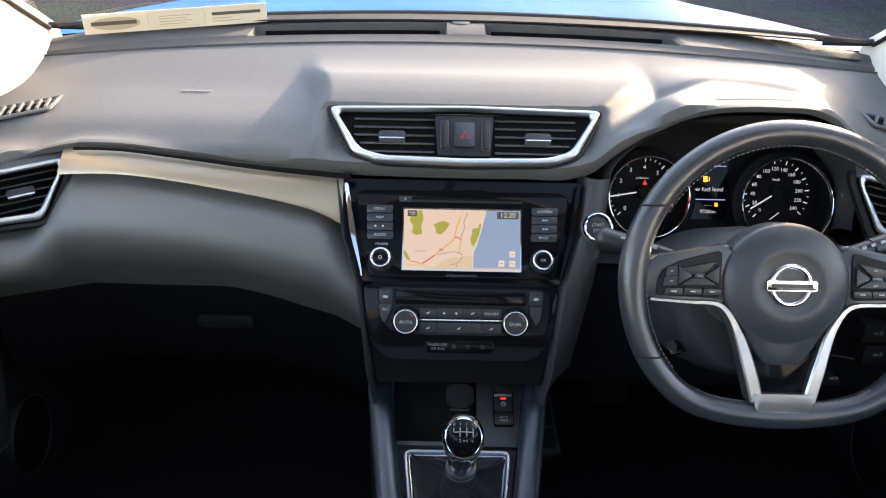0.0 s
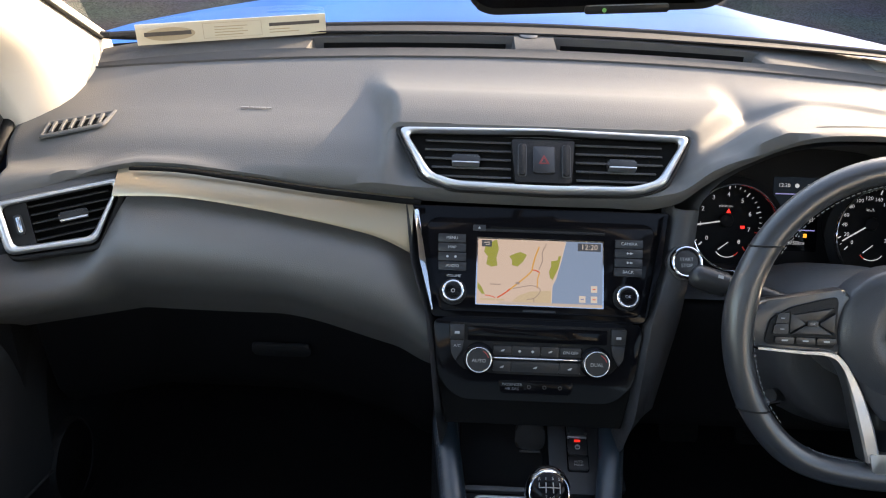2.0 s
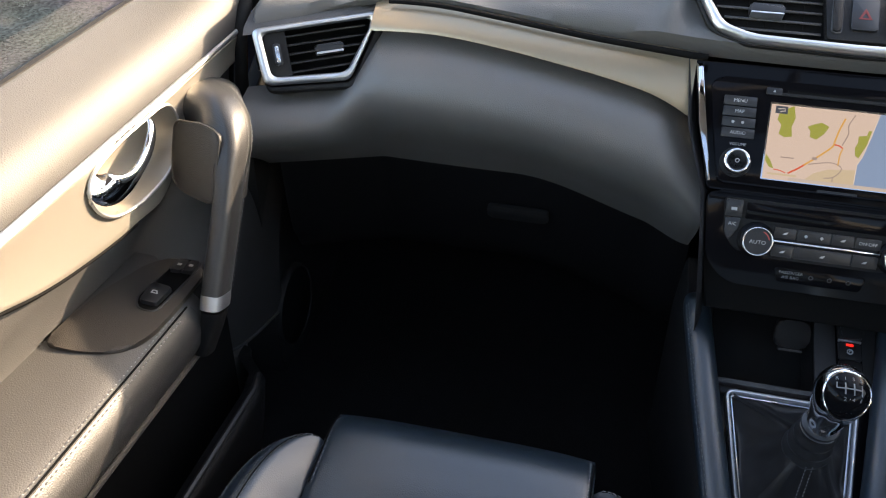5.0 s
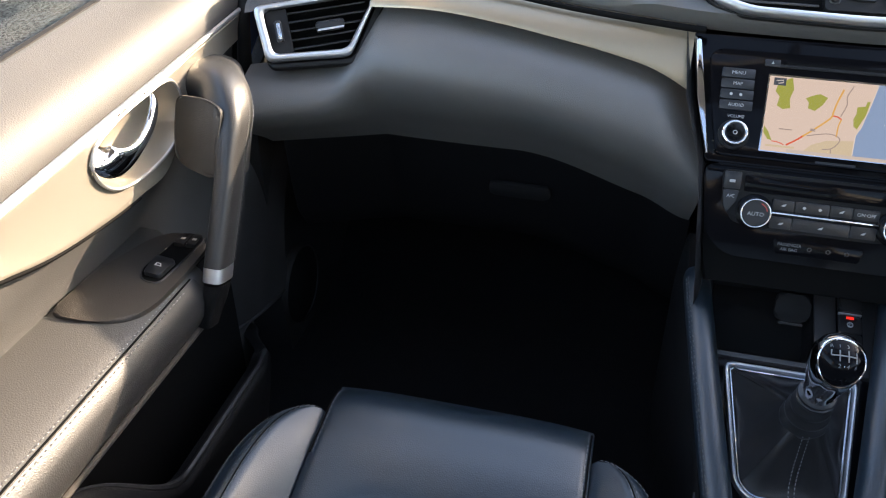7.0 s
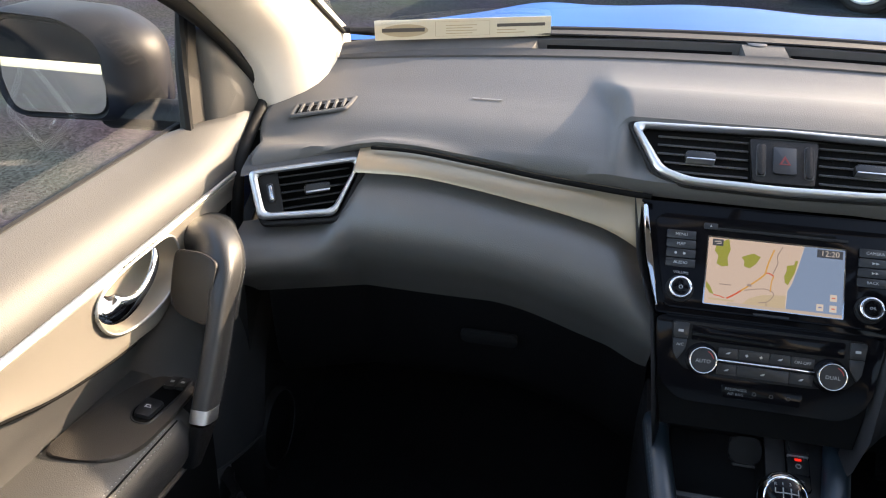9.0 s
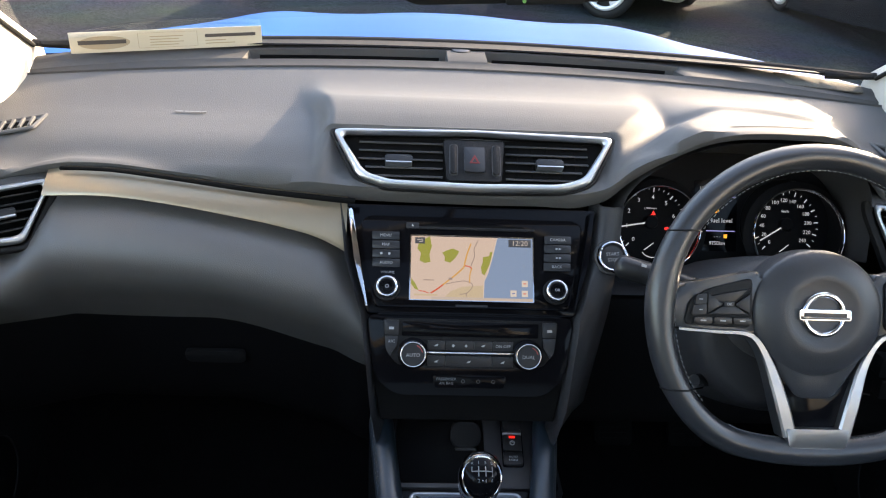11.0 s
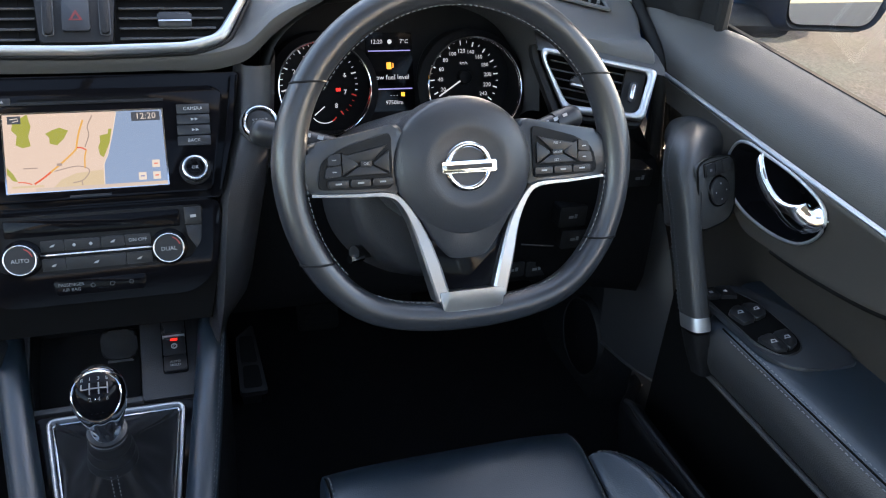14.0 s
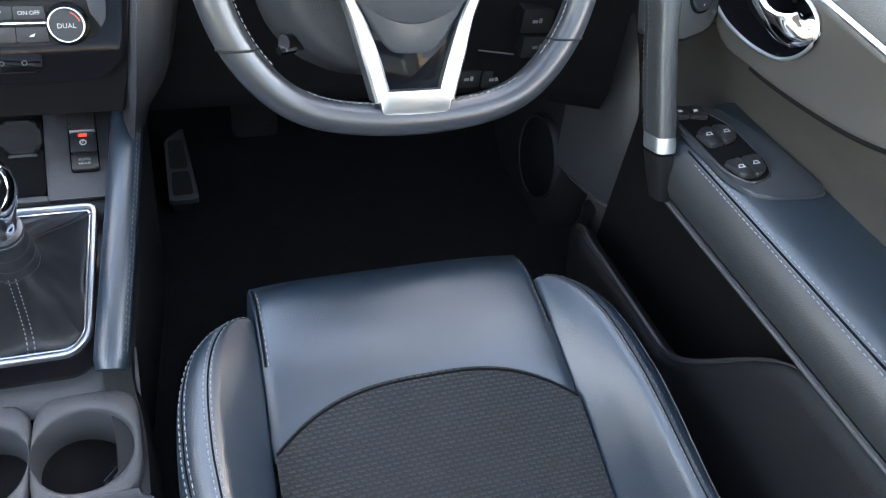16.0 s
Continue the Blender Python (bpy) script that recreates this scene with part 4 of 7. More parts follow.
    area("place_name_bar", [(0.104, 0.688), (0.19, 0.688), (0.19, 0.702), (0.104, 0.702)], ROAD_G, 0.0004)
    area("place_name_bar", [(0.03, 0.915), (0.22, 0.915), (0.22, 0.94), (0.03, 0.94)], SAND, 0.0004)
    area("bottom_bar", [(0.17, 0.955), (1, 0.955), (1, 1), (0.17, 1)], SCREENEDGE, 0.0003)
    # button columns
    words = {-1: ("MENU", "MAP", "", "AUDIO"), 1: ("CAMERA", "", "", "BACK")}
    for s in (-1, 1):
        for i in range(4):
            v = 0.0400 - 0.0117 * i
            u0 = 0.092 - 0.0005 * i
            part("button", slab(round_poly(rect(s * (u0 + 0.0175) - 0.0172, v - 0.0052, s * (u0 + 0.0175) + 0.0172, v + 0.0052), 0.0012), 0.003, S1, 0.001, base=0.0025), BUTTON, t)
            if words[s][i]:
                part("button_text", lettering(words[s][i], 0.0052, S1, s * (u0 + 0.0175), v, 0.0057), WHITEINK, t, smooth=False)
            elif s < 0:
                part("button_mark", disc((s * 0.1095 - 0.005, v), 0.0016, 0.0003, S1, n=10, base=0.0055), WHITEINK, t)
                part("button_mark", disc((s * 0.1095 + 0.005, v), 0.0016, 0.0003, S1, n=10, base=0.0055), WHITEINK, t)
            else:
                k = 1 if i == 1 else -1
                for d in (-0.003, 0.001):
                    tri = [(s * 0.1095 + d, v - 0.0016), (s * 0.1095 + d + 0.0036, v), (s * 0.1095 + d, v + 0.0016)]
                    part("button_mark", slab(tri, 0.0003, S1, base=0.0055), WHITEINK, t)
        c = (s * 0.106, -0.0268)
        knob = part("knob", disc(c, 0.0165, 0.002, S1, 0.001, base=0.0025), DARK, t, "round control knob with a chrome rim")
        part("knob_body", disc(c, 0.0128, 0.012, S1, 0.002, n=36, base=0.004), BUTTON, knob)
        part("chrome_rim", ring(c, 0.0102, 0.0133, 0.0025, S1, base=0.0138), BRIGHT, knob, "bright chrome rim")
        part("knob_cap", disc(c, 0.0102, 0.002, S1, 0.001, base=0.014), PIANO, knob)
        if s > 0:
            part("knob_text", lettering("OK", 0.005, S1, c[0], c[1], 0.0162), WHITEINK, knob, smooth=False)
        else:
            part("power_mark", ring(c, 0.0016, 0.0024, 0.0003, S1, n=16, base=0.016), WHITEINK, knob)
    part("volume_text", lettering("VOLUME", 0.0045, S1, -0.106, -0.0070, 0.0033), WHITEINK, t, smooth=False)
    part("badge_mark", slab(rect(-0.02, -0.0485, 0.02, -0.046), 0.0003, S1, base=0.003), BUTTON, t)


build_infotainment()


def build_climate():
    t = thing("climate_panel", "black two-zone climate control panel with chrome-rimmed dials", "climate control", (0, 0.88, 0.76))
    face = round_poly([(-0.095, -0.052), (0.095, -0.052), (0.120, -0.028), (0.131, 0.049), (-0.131, 0.049), (-0.120, -0.028)], 0.016, 6)
    part("fascia", slab(face, 0.02, S2, 0.002, base=-0.023), PIANO, t, "piano black fascia")
    skirt = [(-0.110, -0.085), (0.110, -0.085), (0.124, -0.02), (0.129, 0.04), (-0.129, 0.04), (-0.124, -0.02)]
    part("skirt", slab(skirt, 0.015, S2, 0.002, base=-0.030), HOLE, t, "matt black lower skirt")
    unit = round_poly([(-0.110, 0.043), (-0.106, 0.004), (-0.092, -0.014), (-0.05, -0.0185), (0.05, -0.0185), (0.092, -0.014), (0.106, 0.004), (0.110, 0.043)], 0.006)
    part("control_unit", slab(unit[::-1], 0.003, S2, 0.001, base=-0.003), DARK, t)
    part("display_strip", slab(round_poly(rect(-0.086, 0.0215, 0.085, 0.0395), 0.002), 0.002, S2, 0.0005, base=-0.0005), PIANO, t, "unlit glossy display strip")
    for s in (-1, 1):
        col = [(s * 0.108, 0.041), (s * 0.090, 0.041), (s * 0.090, 0.0225), (s * 0.107, 0.0225)]
        part("button", slab(round_poly(col if s < 0 else col[::-1], 0.0015)[::-1] if s < 0 else round_poly(col, 0.0015)[::-1], 0.003, S2, 0.001, base=-0.0005), BUTTON, t)
        col = [(s * 0.107, 0.0212), (s * 0.0905, 0.0212), (s * 0.092, 0.010), (s * 0.100, -0.004), (s * 0.105, 0.004)]
        part("button", slab(round_poly(col, 0.0015), 0.003, S2, 0.001, base=-0.0005), BUTTON, t)
        part("button_mark", slab(rect(s * 0.099 - 0.003, 0.0295, s * 0.099 + 0.003, 0.0325), 0.0003, S2, base=0.0026), WHITEINK, t)
        c = (s * 0.0715, 0.0)
        dial = part("dial", disc(c, 0.0195, 0.003, S2, 0.001, base=-0.001), PIANO, t, "round temperature dial with a chrome rim")
        part("dial_body", disc(c, 0.0158, 0.013, S2, 0.002, n=40, base=0.001), BUTTON, dial)
        part("chrome_rim", ring(c, 0.0138, 0.0163, 0.003, S2, n=48, base=0.0125), BRIGHT, dial, "bright chrome rim")
        part("dial_cap", disc(c, 0.0138, 0.002, S2, 0.001, n=40, base=0.0125), BUTTON, dial)
        part("dial_text", lettering("AUTO" if s < 0 else "DUAL", 0.0062, S2, c[0], -0.001, 0.0148), WHITEINK, dial, smooth=False)
        arc = [(c[0] + 0.0118 * math.cos(a), 0.0118 * math.sin(a)) for a in np.linspace(0.25, 1.2, 8)]
        part("warm_arc", ribbon(arc, 0.0011, S2, 0.0149), material("dial_red_print", (0.5, 0.06, 0.05), 0.5), dial, smooth=False)
    part("ac_text", lettering("A/C", 0.0052, S2, -0.0985, 0.0145, 0.0028), WHITEINK, t, smooth=False)
    for row, (v0, v1) in enumerate(((0.0052, 0.0165), (-0.0150, -0.0022))):
        xs = (-0.0540, -0.0312, 0.0042, 0.0275, 0.0540) if row == 0 else (-0.0540, -0.0312, 0.0275, 0.0540)
        for i, (a, b) in enumerate(zip(xs, xs[1:])):
            part("button", slab(round_poly(rect(a + 0.0004, v0, b - 0.0004, v1), 0.001), 0.003, S2, 0.0009, base=-0.0005), BUTTON, t)
            c = (a + b) / 2
            if row == 0 and i == 3:
                part("button_text", lettering("ON·OFF", 0.0052, S2, c, 0.0105, 0.0028), WHITEINK, t, smooth=False)
            elif row == 0 and i == 1:
                for k in (-0.008, 0.008):
                    part("fan_mark", slab([(c + k - 0.002, 0.0105), (c + k, 0.0085), (c + k + 0.002, 0.0105), (c + k, 0.0125)], 0.0003, S2, base=0.0026), WHITEINK, t)
            else:
                part("button_mark", slab([(c - 0.0028, v0 + 0.0045), (c + 0.0012, v0 + 0.0045), (c + 0.0028, v0 + 0.0075), (c - 0.001, v0 + 0.0062)], 0.0003, S2, base=0.0026), WHITEINK, t)
    part("chrome_line", slab(rect(-0.055, 0.0002, 0.055, 0.0026), 0.0032, S2, 0.0007, base=-0.0005), BRIGHT, t, "thin bright chrome line")
    lamp = round_poly([(-0.047, -0.026), (0.047, -0.026), (0.043, -0.043), (-0.043, -0.043)], 0.005)
    part("indicator_strip", slab(lamp[::-1], 0.002, S2, 0.001, base=-0.003), PIANO, t)
    part("airbag_text", lettering("PASSENGER", 0.0048, S2, -0.029, -0.0315, -0.0006), THREAD, t, smooth=False)
    part("airbag_text", lettering("AIR BAG", 0.0048, S2, -0.029, -0.0368, -0.0006), THREAD, t, smooth=False)
    for x in (-0.008, 0.011, 0.030):
        part("indicator_mark", ring((x, -0.034), 0.0014, 0.0026, 0.0003, S2, n=14, base=-0.001), BUTTON, t)


build_climate()


def build_stack_sides():
    """Dark cheeks that carry the stack down to the console, and the driver's side panel with the start button."""
    for s in (-1, 1):
        rows = []
        for z, ye, xe, yo, xo in ((0.93, 0.992, 0.166, 0.988, 0.198), (0.865, 0.948, 0.156, 0.955, 0.19), (0.81, 0.906, 0.134, 0.925, 0.178), (0.764, 0.884, 0.127, 0.905, 0.165), (0.70, 0.862, 0.119, 0.885, 0.150), (0.65, 0.87, 0.112, 0.91, 0.13), (0.55, 0.93, 0.10, 0.96, 0.11)):
            rows.append([V(s * (xe - 0.006), ye + 0.03, z), V(s * xe, ye + 0.004, z), V(s * (xe + 0.004), ye - 0.004, z), V(s * (xe * 0.5 + xo * 0.5), (ye + yo) / 2 - 0.006, z), V(s * xo, yo, z), V(s * (xo + 0.012), yo + 0.05, z), V(s * (xo + 0.012), yo + 0.2, z)])
        if s > 0:
            part("stack_cheek", grid(rows), CONSOLE, dash, "dark grey cheek beside the centre stack", angle=60)
        else:
            part("stack_cheek", grid([r[:3] for r in rows]), CONSOLE, dash, angle=60)
    # lower column shroud and knee panel
    rows = []
    for i in range(31):
        x = 0.13 + 0.56 * i / 30
        wrap = -0.42 * max(0, x - 0.55)
        rows.append([V(x, y + wrap, z) for y, z in ((1.09, 0.812), (0.99, 0.810), (0.972, 0.80), (0.962, 0.76), (0.958, 0.70), (0.957, 0.645), (0.966, 0.615), (1.05, 0.592), (1.25, 0.59))])
    # Shade below the column is put into the knee panel's colour.
    part("knee_panel", grid(rows), LID, dash, "black knee panel under the steering column, darkened for shade", angle=60)
    m = plane((0.0, 0.957, 0.0), (1, 0, 0), (0, 0, 1))
    for x, z, w, h in ((0.518, 0.641, 0.016, 0.012), (0.553, 0.639, 0.016, 0.012), (0.584, 0.730, 0.020, 0.015), (0.590, 0.697, 0.020, 0.014), (0.655, 0.795, 0.018, 0.012)):
        lift = 0.42 * max(0, x - w - 0.55) + 0.42 * 2 * w * (x > 0.56) + 0.002
        sw = part("dash_switch", slab(round_poly(rect(x - w, z - h, x + w, z + h), 0.003), lift + 0.004, m, 0.0015, base=-0.004), DARK, dash, "small black dash switch")
        for dx, dz, a, b in ((-0.003, 0.0, 0.0035, 0.002), (0.004, 0.001, 0.002, 0.003)):
            part("switch_mark", slab(rect(x + dx - a, z + dz - b, x + dx + a, z + dz + b), 0.0003, m, base=lift + 0.0002), THREAD, sw)
    part("fuse_cover_edge", pipe([V(0.525, 0.956, 0.681), V(0.570, 0.948, 0.678)], 0.0012, 6), VENT, dash)
    # panel between stack and dials, and beside the dials
    b = thing("start_button", "round engine start button with a chrome rim", "start button", (0.181, 0.955, 0.872))
    g = plane((0.1795, 0.952, 0.873), (1, 0.1, 0), (0, 0.55, 0.83))
    part("button_socket", disc((0, 0), 0.0225, 0.022, g, 0.002, base=-0.018), PANEL, b)
    part("button_surround", ring((0, 0), 0.0155, 0.0205, 0.007, g, base=0.004), BRIGHT, b, "bright chrome rim")
    part("button_cap", disc((0, 0), 0.0155, 0.006, g, 0.002, base=0.002), BUTTON, b)
    part("start_text", lettering("START", 0.006, g, 0, 0.003, 0.0083), WHITEINK, b, smooth=False)
    part("start_text", lettering("STOP", 0.006, g, 0, -0.0045, 0.0083), WHITEINK, b, smooth=False)


build_stack_sides()


# ---- instrument cluster ----
def build_cluster():
    t = thing("instrument_cluster", "instrument cluster with two round dials and a lit display", "instrument cluster", (0.37, 1.06, 0.9))
    m = plane((0.372, 1.101, 0.876), (1, 0, 0), (0, 0.034, 0.08))
    face = round_poly([(-0.175, -0.075), (0.178, -0.075), (0.178, 0.05), (0.125, 0.102), (-0.11, 0.102), (-0.172, 0.05)], 0.03, 6)
    part("face", slab(face, 0.004, m, base=-0.01), CLUSTER, t, "matt black dial face")
    # hood lining that runs from the cowl's lip to the face
    lip = spline([(0.198, 0.995, 0.86), (0.196, 0.990, 0.93), (0.214, 0.985, 0.968), (0.250, 0.980, 0.996), (0.29, 0.977, 1.014), (0.34, 0.976, 1.023), (0.43, 0.976, 1.023), (0.478, 0.978, 1.006), (0.512, 0.985, 0.972), (0.53, 0.99, 0.93), (0.54, 0.99, 0.86)], 40)
    low = spline([(0.20, 1.08, 0.815), (0.198, 1.10, 0.89), (0.22, 1.122, 0.935), (0.26, 1.132, 0.958), (0.31, 1.135, 0.966), (0.36, 1.135, 0.968), (0.43, 1.135, 0.966), (0.48, 1.132, 0.958), (0.525, 1.122, 0.935), (0.55, 1.10, 0.89), (0.55, 1.08, 0.815)], 40)
    rows = [[a.lerp(b, k) + V(0, 0, 0.006 * math.sin(math.pi * k)) for a, b in zip(lip, low)] for k in (-0.04, 0, 0.25, 0.5, 0.75, 1)]
    part("hood_lining", grid(rows), PANEL, t, "dark grey hood lining over the dials")
    rows = [[V(x, y, z) for x in np.linspace(0.18, 0.56, 12)] for y, z in ((1.085, 0.812), (1.03, 0.815), (0.985, 0.815), (0.975, 0.81))]
    part("lower_ledge", grid(rows), CONSOLE, t)
    for s, c, r, rc, rr in ((-1, (-0.098, -0.006), 0.0555, (-0.098, -0.016), 0.0585), (1, (0.104, -0.004), 0.0545, (0.104, -0.021), 0.0655)):
        dial = part("dial", disc(c, r * 1.25, 0.002, m, base=-0.006, n=56), CLUSTER, t, "round dial with a bright rim")
        part("dial_rim", ring(rc, rr - 0.0012, rr + 0.0022, 0.006, m, n=64, base=0.036), BRIGHT, dial, "thin bright metal rim")
        tube = [[m @ V(a[0] + q * math.cos(w), a[1] + q * math.sin(w), z) for w in np.linspace(0, 2 * math.pi, 57)[:-1]] for a, q, z in ((rc, rr + 0.012, 0.030), (rc, rr + 0.003, 0.037), (rc, rr - 0.001, 0.037), (c, r * 1.22, -0.004))]
        part("dial_bowl", grid(tube, close_u=True), CLUSTER, dial, angle=40)
        if s < 0:
            marks = [(225 - 35.0 * i, str(i)) for i in range(9)]
        else:
            marks = [(228 - 22.3 * i, str(20 * i)) for i in range(13)]
        for k, (a, txt) in enumerate(marks):
            ca, sa = math.cos(radians(a)), math.sin(radians(a))
            red = s < 0 and k >= 7
            p = [(c[0] + q * ca, c[1] + q * sa) for q in (r * 0.80, r * 0.92)]
            part("dial_mark", ribbon(p, 0.0016, m, -0.0035), REDINK if red else LIT, dial, smooth=False)
            part("dial_number", lettering(txt, 0.0088 if s < 0 else 0.0076, m, c[0] + r * 0.64 * ca, c[1] + r * 0.66 * sa, -0.0035), LIT, dial, smooth=False)
            if k < len(marks) - 1:
                step_a = (marks[k + 1][0] - a)
                for f in ((0.5,) if s > 0 else (0.25, 0.5, 0.75)):
                    b = radians(a + step_a * f)
                    p = [(c[0] + q * math.cos(b), c[1] + q * math.sin(b)) for q in (r * 0.86, r * 0.92)]
                    part("dial_tick", ribbon(p, 0.0009, m, -0.0035), REDINK if red else LIT, dial, smooth=False)
        a0 = 190 if s < 0 else 212
        ca, sa = math.cos(radians(a0)), math.sin(radians(a0))
        needle = [(c[0], c[1]), (c[0] + r * 0.86 * ca, c[1] + r * 0.86 * sa)]
        part("needle", ribbon(needle, 0.0020, m, 0.002), LIT, dial, "white needle", smooth=False)
        part("needle_hub", disc(c, 0.010, 0.008, m, 0.003, base=-0.004), CLUSTER, dial)
        # small gauge at the bottom
        sc = (c[0] + 0.004, c[1] - r * 0.62)
        arc = [(sc[0] + 0.017 * math.cos(a), sc[1] + 0.017 * math.sin(a) * 0.8 - 0.004) for a in np.linspace(math.pi * 1.15, math.pi * 1.85, 10)]
        part("small_gauge_arc", ribbon(arc, 0.0012, m, -0.0034), LIT, dial, smooth=False)
        part("small_gauge_red", ribbon(arc[:3] if s > 0 else arc[-3:], 0.0016, m, -0.0032), REDINK, dial, smooth=False)
        part("small_needle", ribbon([(sc[0], sc[1] + 0.004), (sc[0] - 0.014, sc[1] - 0.007)], 0.0013, m, 0.001), LIT, dial, smooth=False)
        part("unit_text", lettering("km/h" if s > 0 else "x1000r/min", 0.0055 if s > 0 else 0.0042, m, c[0], c[1] + r * 0.36, -0.0035), LIT, dial, smooth=False)
        if s < 0:
            part("warning_lamp", slab([(c[0] + 0.0005, c[1] + 0.0105), (c[0] + 0.0075, c[1] + 0.0105), (c[0] + 0.004, c[1] + 0.0170)], 0.0004, m, base=-0.0036), REDLAMP, dial, "red warning light")
            part("warning_lamp", slab(round_poly(rect(c[0] + 0.021, c[1] - 0.0112, c[0] + 0.0275, c[1] - 0.0068), 0.0015), 0.0004, m, base=-0.0036), REDLAMP, dial, "red warning light")
    d = part("display", slab(round_poly(rect(-0.033, -0.046, 0.031, 0.058), 0.002), 0.002, m, base=-0.006), PIANO, t, "lit driver information display")
    part("display_line", slab(rect(-0.030, 0.0335, 0.028, 0.0348), 0.0004, m, base=-0.0038), LITLINE, d, smooth=False)
    part("display_line", slab(rect(-0.030, -0.0170, 0.028, -0.0155), 0.0004, m, base=-0.0038), LITLINE, d, smooth=False)
    part("message_text", lettering("Low fuel level", 0.0092, m, -0.001, -0.001, -0.0035), LIT, d, smooth=False)
    part("fuel_lamp", slab(round_poly(rect(-0.006, 0.010, 0.0005, 0.019), 0.001), 0.0004, m, base=-0.0038), AMBER, d, "amber fuel pump light")
    part("fuel_lamp_hose", ribbon([(0.001, 0.012), (0.003, 0.012), (0.003, 0.018)], 0.0012, m, -0.0036), AMBER, d, smooth=False)
    part("range_lamp", slab(rect(0.012, -0.0265, 0.017, -0.021), 0.0004, m, base=-0.0038), AMBER, d)
    part("range_text", lettering("- - -", 0.007, m, 0.002, -0.0245, -0.0035), LIT, d, smooth=False)
    part("odometer_text", lettering("9750km", 0.0075, m, 0.002, -0.0345, -0.0035), LIT, d, smooth=False)
    part("clock_text", lettering("12:20", 0.0075, m, -0.018, 0.046, -0.0035), LIT, d, smooth=False)
    part("temperature_text", lettering("7°C", 0.0075, m, 0.020, 0.046, -0.0035), LIT, d, smooth=False)
    part("lamp_mark", disc((0.0, 0.046), 0.003, 0.0004, m, n=14, base=-0.0036), LIT, d)


build_cluster()


# ---- steering wheel ----
def build_wheel():
    C = V(0.3535, 0.762, 0.892)
    tilt = radians(22)
    m = plane(C, (1, 0, 0), (0, math.sin(tilt), math.cos(tilt)))
    t = thing("steering_wheel", "flat-bottomed black leather steering wheel with a satin lower spoke", "steering wheel", C)
    # centre line of the rim, round above and flattened below
    R = 0.1690
    pts = []
    for i in range(96):
        a = 2 * math.pi * i / 96
        x, y = R * math.sin(a), R * math.cos(a)
        y = max(y, -0.147 + 0.010 * (x / 0.09) ** 2 if abs(x) < 0.10 else -9)
        pts.append(V(x, y))
    pts = [p for p in spline(pts, 120, closed=True)]
    for _ in range(9):
        pts = [p.lerp((pts[i - 1] + pts[(i + 1) % 120]) / 2, 0.9 * (1 - step(-0.13, -0.07, p.y))) for i, p in enumerate(pts)]
    rows = []
    for i, p in enumerate(pts):
        d = (pts[(i + 1) % 120] - pts[i - 1]).normalized()
        nrm = V(d.y, -d.x)
        if nrm.dot(p) < 0:
            nrm = -nrm
        ang = math.degrees(math.atan2(p.x, p.y))
        thick = 0.0140 + 0.002 * math.exp(-((abs(ang) - 82) / 14) ** 2) + 0.0008 * math.exp(-((abs(ang) - 180) / 30) ** 2)
        rows.append([m @ V(p.x + nrm.x * thick * math.cos(b), p.y + nrm.y * thick * math.cos(b), 0.0165 * math.sin(b)) for b in np.linspace(0, 2 * math.pi, 17)[:-1]])
    rim_ob = part("rim", grid(rows, close_u=True, close_v=True), WHEEL, t, "stitched black leather rim", angle=80)

    def rim_point(deg, inner, lift):
        p = min(pts, key=lambda q: abs((math.degrees(math.atan2(q.x, q.y)) - deg + 180) % 360 - 180))
        n = p.normalized()
        return m @ V(p.x - n.x * inner, p.y - n.y * inner, lift)
    for a0, a1 in ((-58, 58), (92, 128), (-128, -92), (140, 220)):
        part("stitching", stitches([rim_point(a, 0.0150, 0.006) for a in np.linspace(a0, a1, 60)], m.to_3x3() @ V(0, 0, 1)), THREAD, rim_ob, "grey thread stitching", smooth=False)
    for a in (-58, 58, -119, 119):
        p = min(pts, key=lambda q: abs((math.degrees(math.atan2(q.x, q.y)) - a + 180) % 360 - 180))
        n = p.normalized()
        loop = [m @ V(p.x + 0.0142 / abs(n.x) * math.cos(b), p.y, 0.0168 * math.sin(b)) for b in np.linspace(0, 2 * math.pi, 25)[:-1]]
        part("seam", pipe(loop, 0.0011, 6, closed=True), DARK, rim_ob)
    # airbag pad
    airbag = material("airbag_plastic", (0.036, 0.038, 0.043), 0.36, grain=0.2, grain_size=800, vary=0.06)
    out = [V(0.0715 * math.cos(a), 0.003 + (0.067 if math.sin(a) > 0 else 0.068) * math.sin(a)) for a in np.linspace(0, 2 * math.pi, 73)[:-1]]
    rows = []
    for f, z in ((1.0, -0.03), (1.0, 0.000), (0.985, 0.005), (0.95, 0.0085), (0.85, 0.0130), (0.72, 0.0165), (0.62, 0.0185), (0.56, 0.0188), (0.50, 0.0180), (0.42, 0.0162), (0.12, 0.0158)):
        rows.append([m @ V(p.x * f, p.y * f + 0.004 * (1 - f), z) for p in out])
    pad = part("airbag_pad", grid(rows, close_u=True, cap=True), airbag, t, "dark grey round airbag pad", angle=60)
    chin = spline([(-0.052, -0.030), (-0.047, -0.048), (-0.034, -0.070), (-0.022, -0.086), (-0.012, -0.0905), (0.012, -0.0905), (0.022, -0.086), (0.034, -0.070), (0.047, -0.048), (0.052, -0.030), (0.03, -0.012), (-0.03, -0.012)], 60, closed=True)
    rows = [[m @ V(p.x * f, -0.045 + (p.y + 0.045) * f, z + 0.10 * (p.y + 0.045)) for p in chin] for f, z in ((1.0, -0.02), (1.0, 0.003), (0.97, 0.006), (0.90, 0.008), (0.5, 0.009), (0.1, 0.009))]
    part("pad_chin", grid(rows, close_u=True, cap=True), airbag, pad, angle=60)
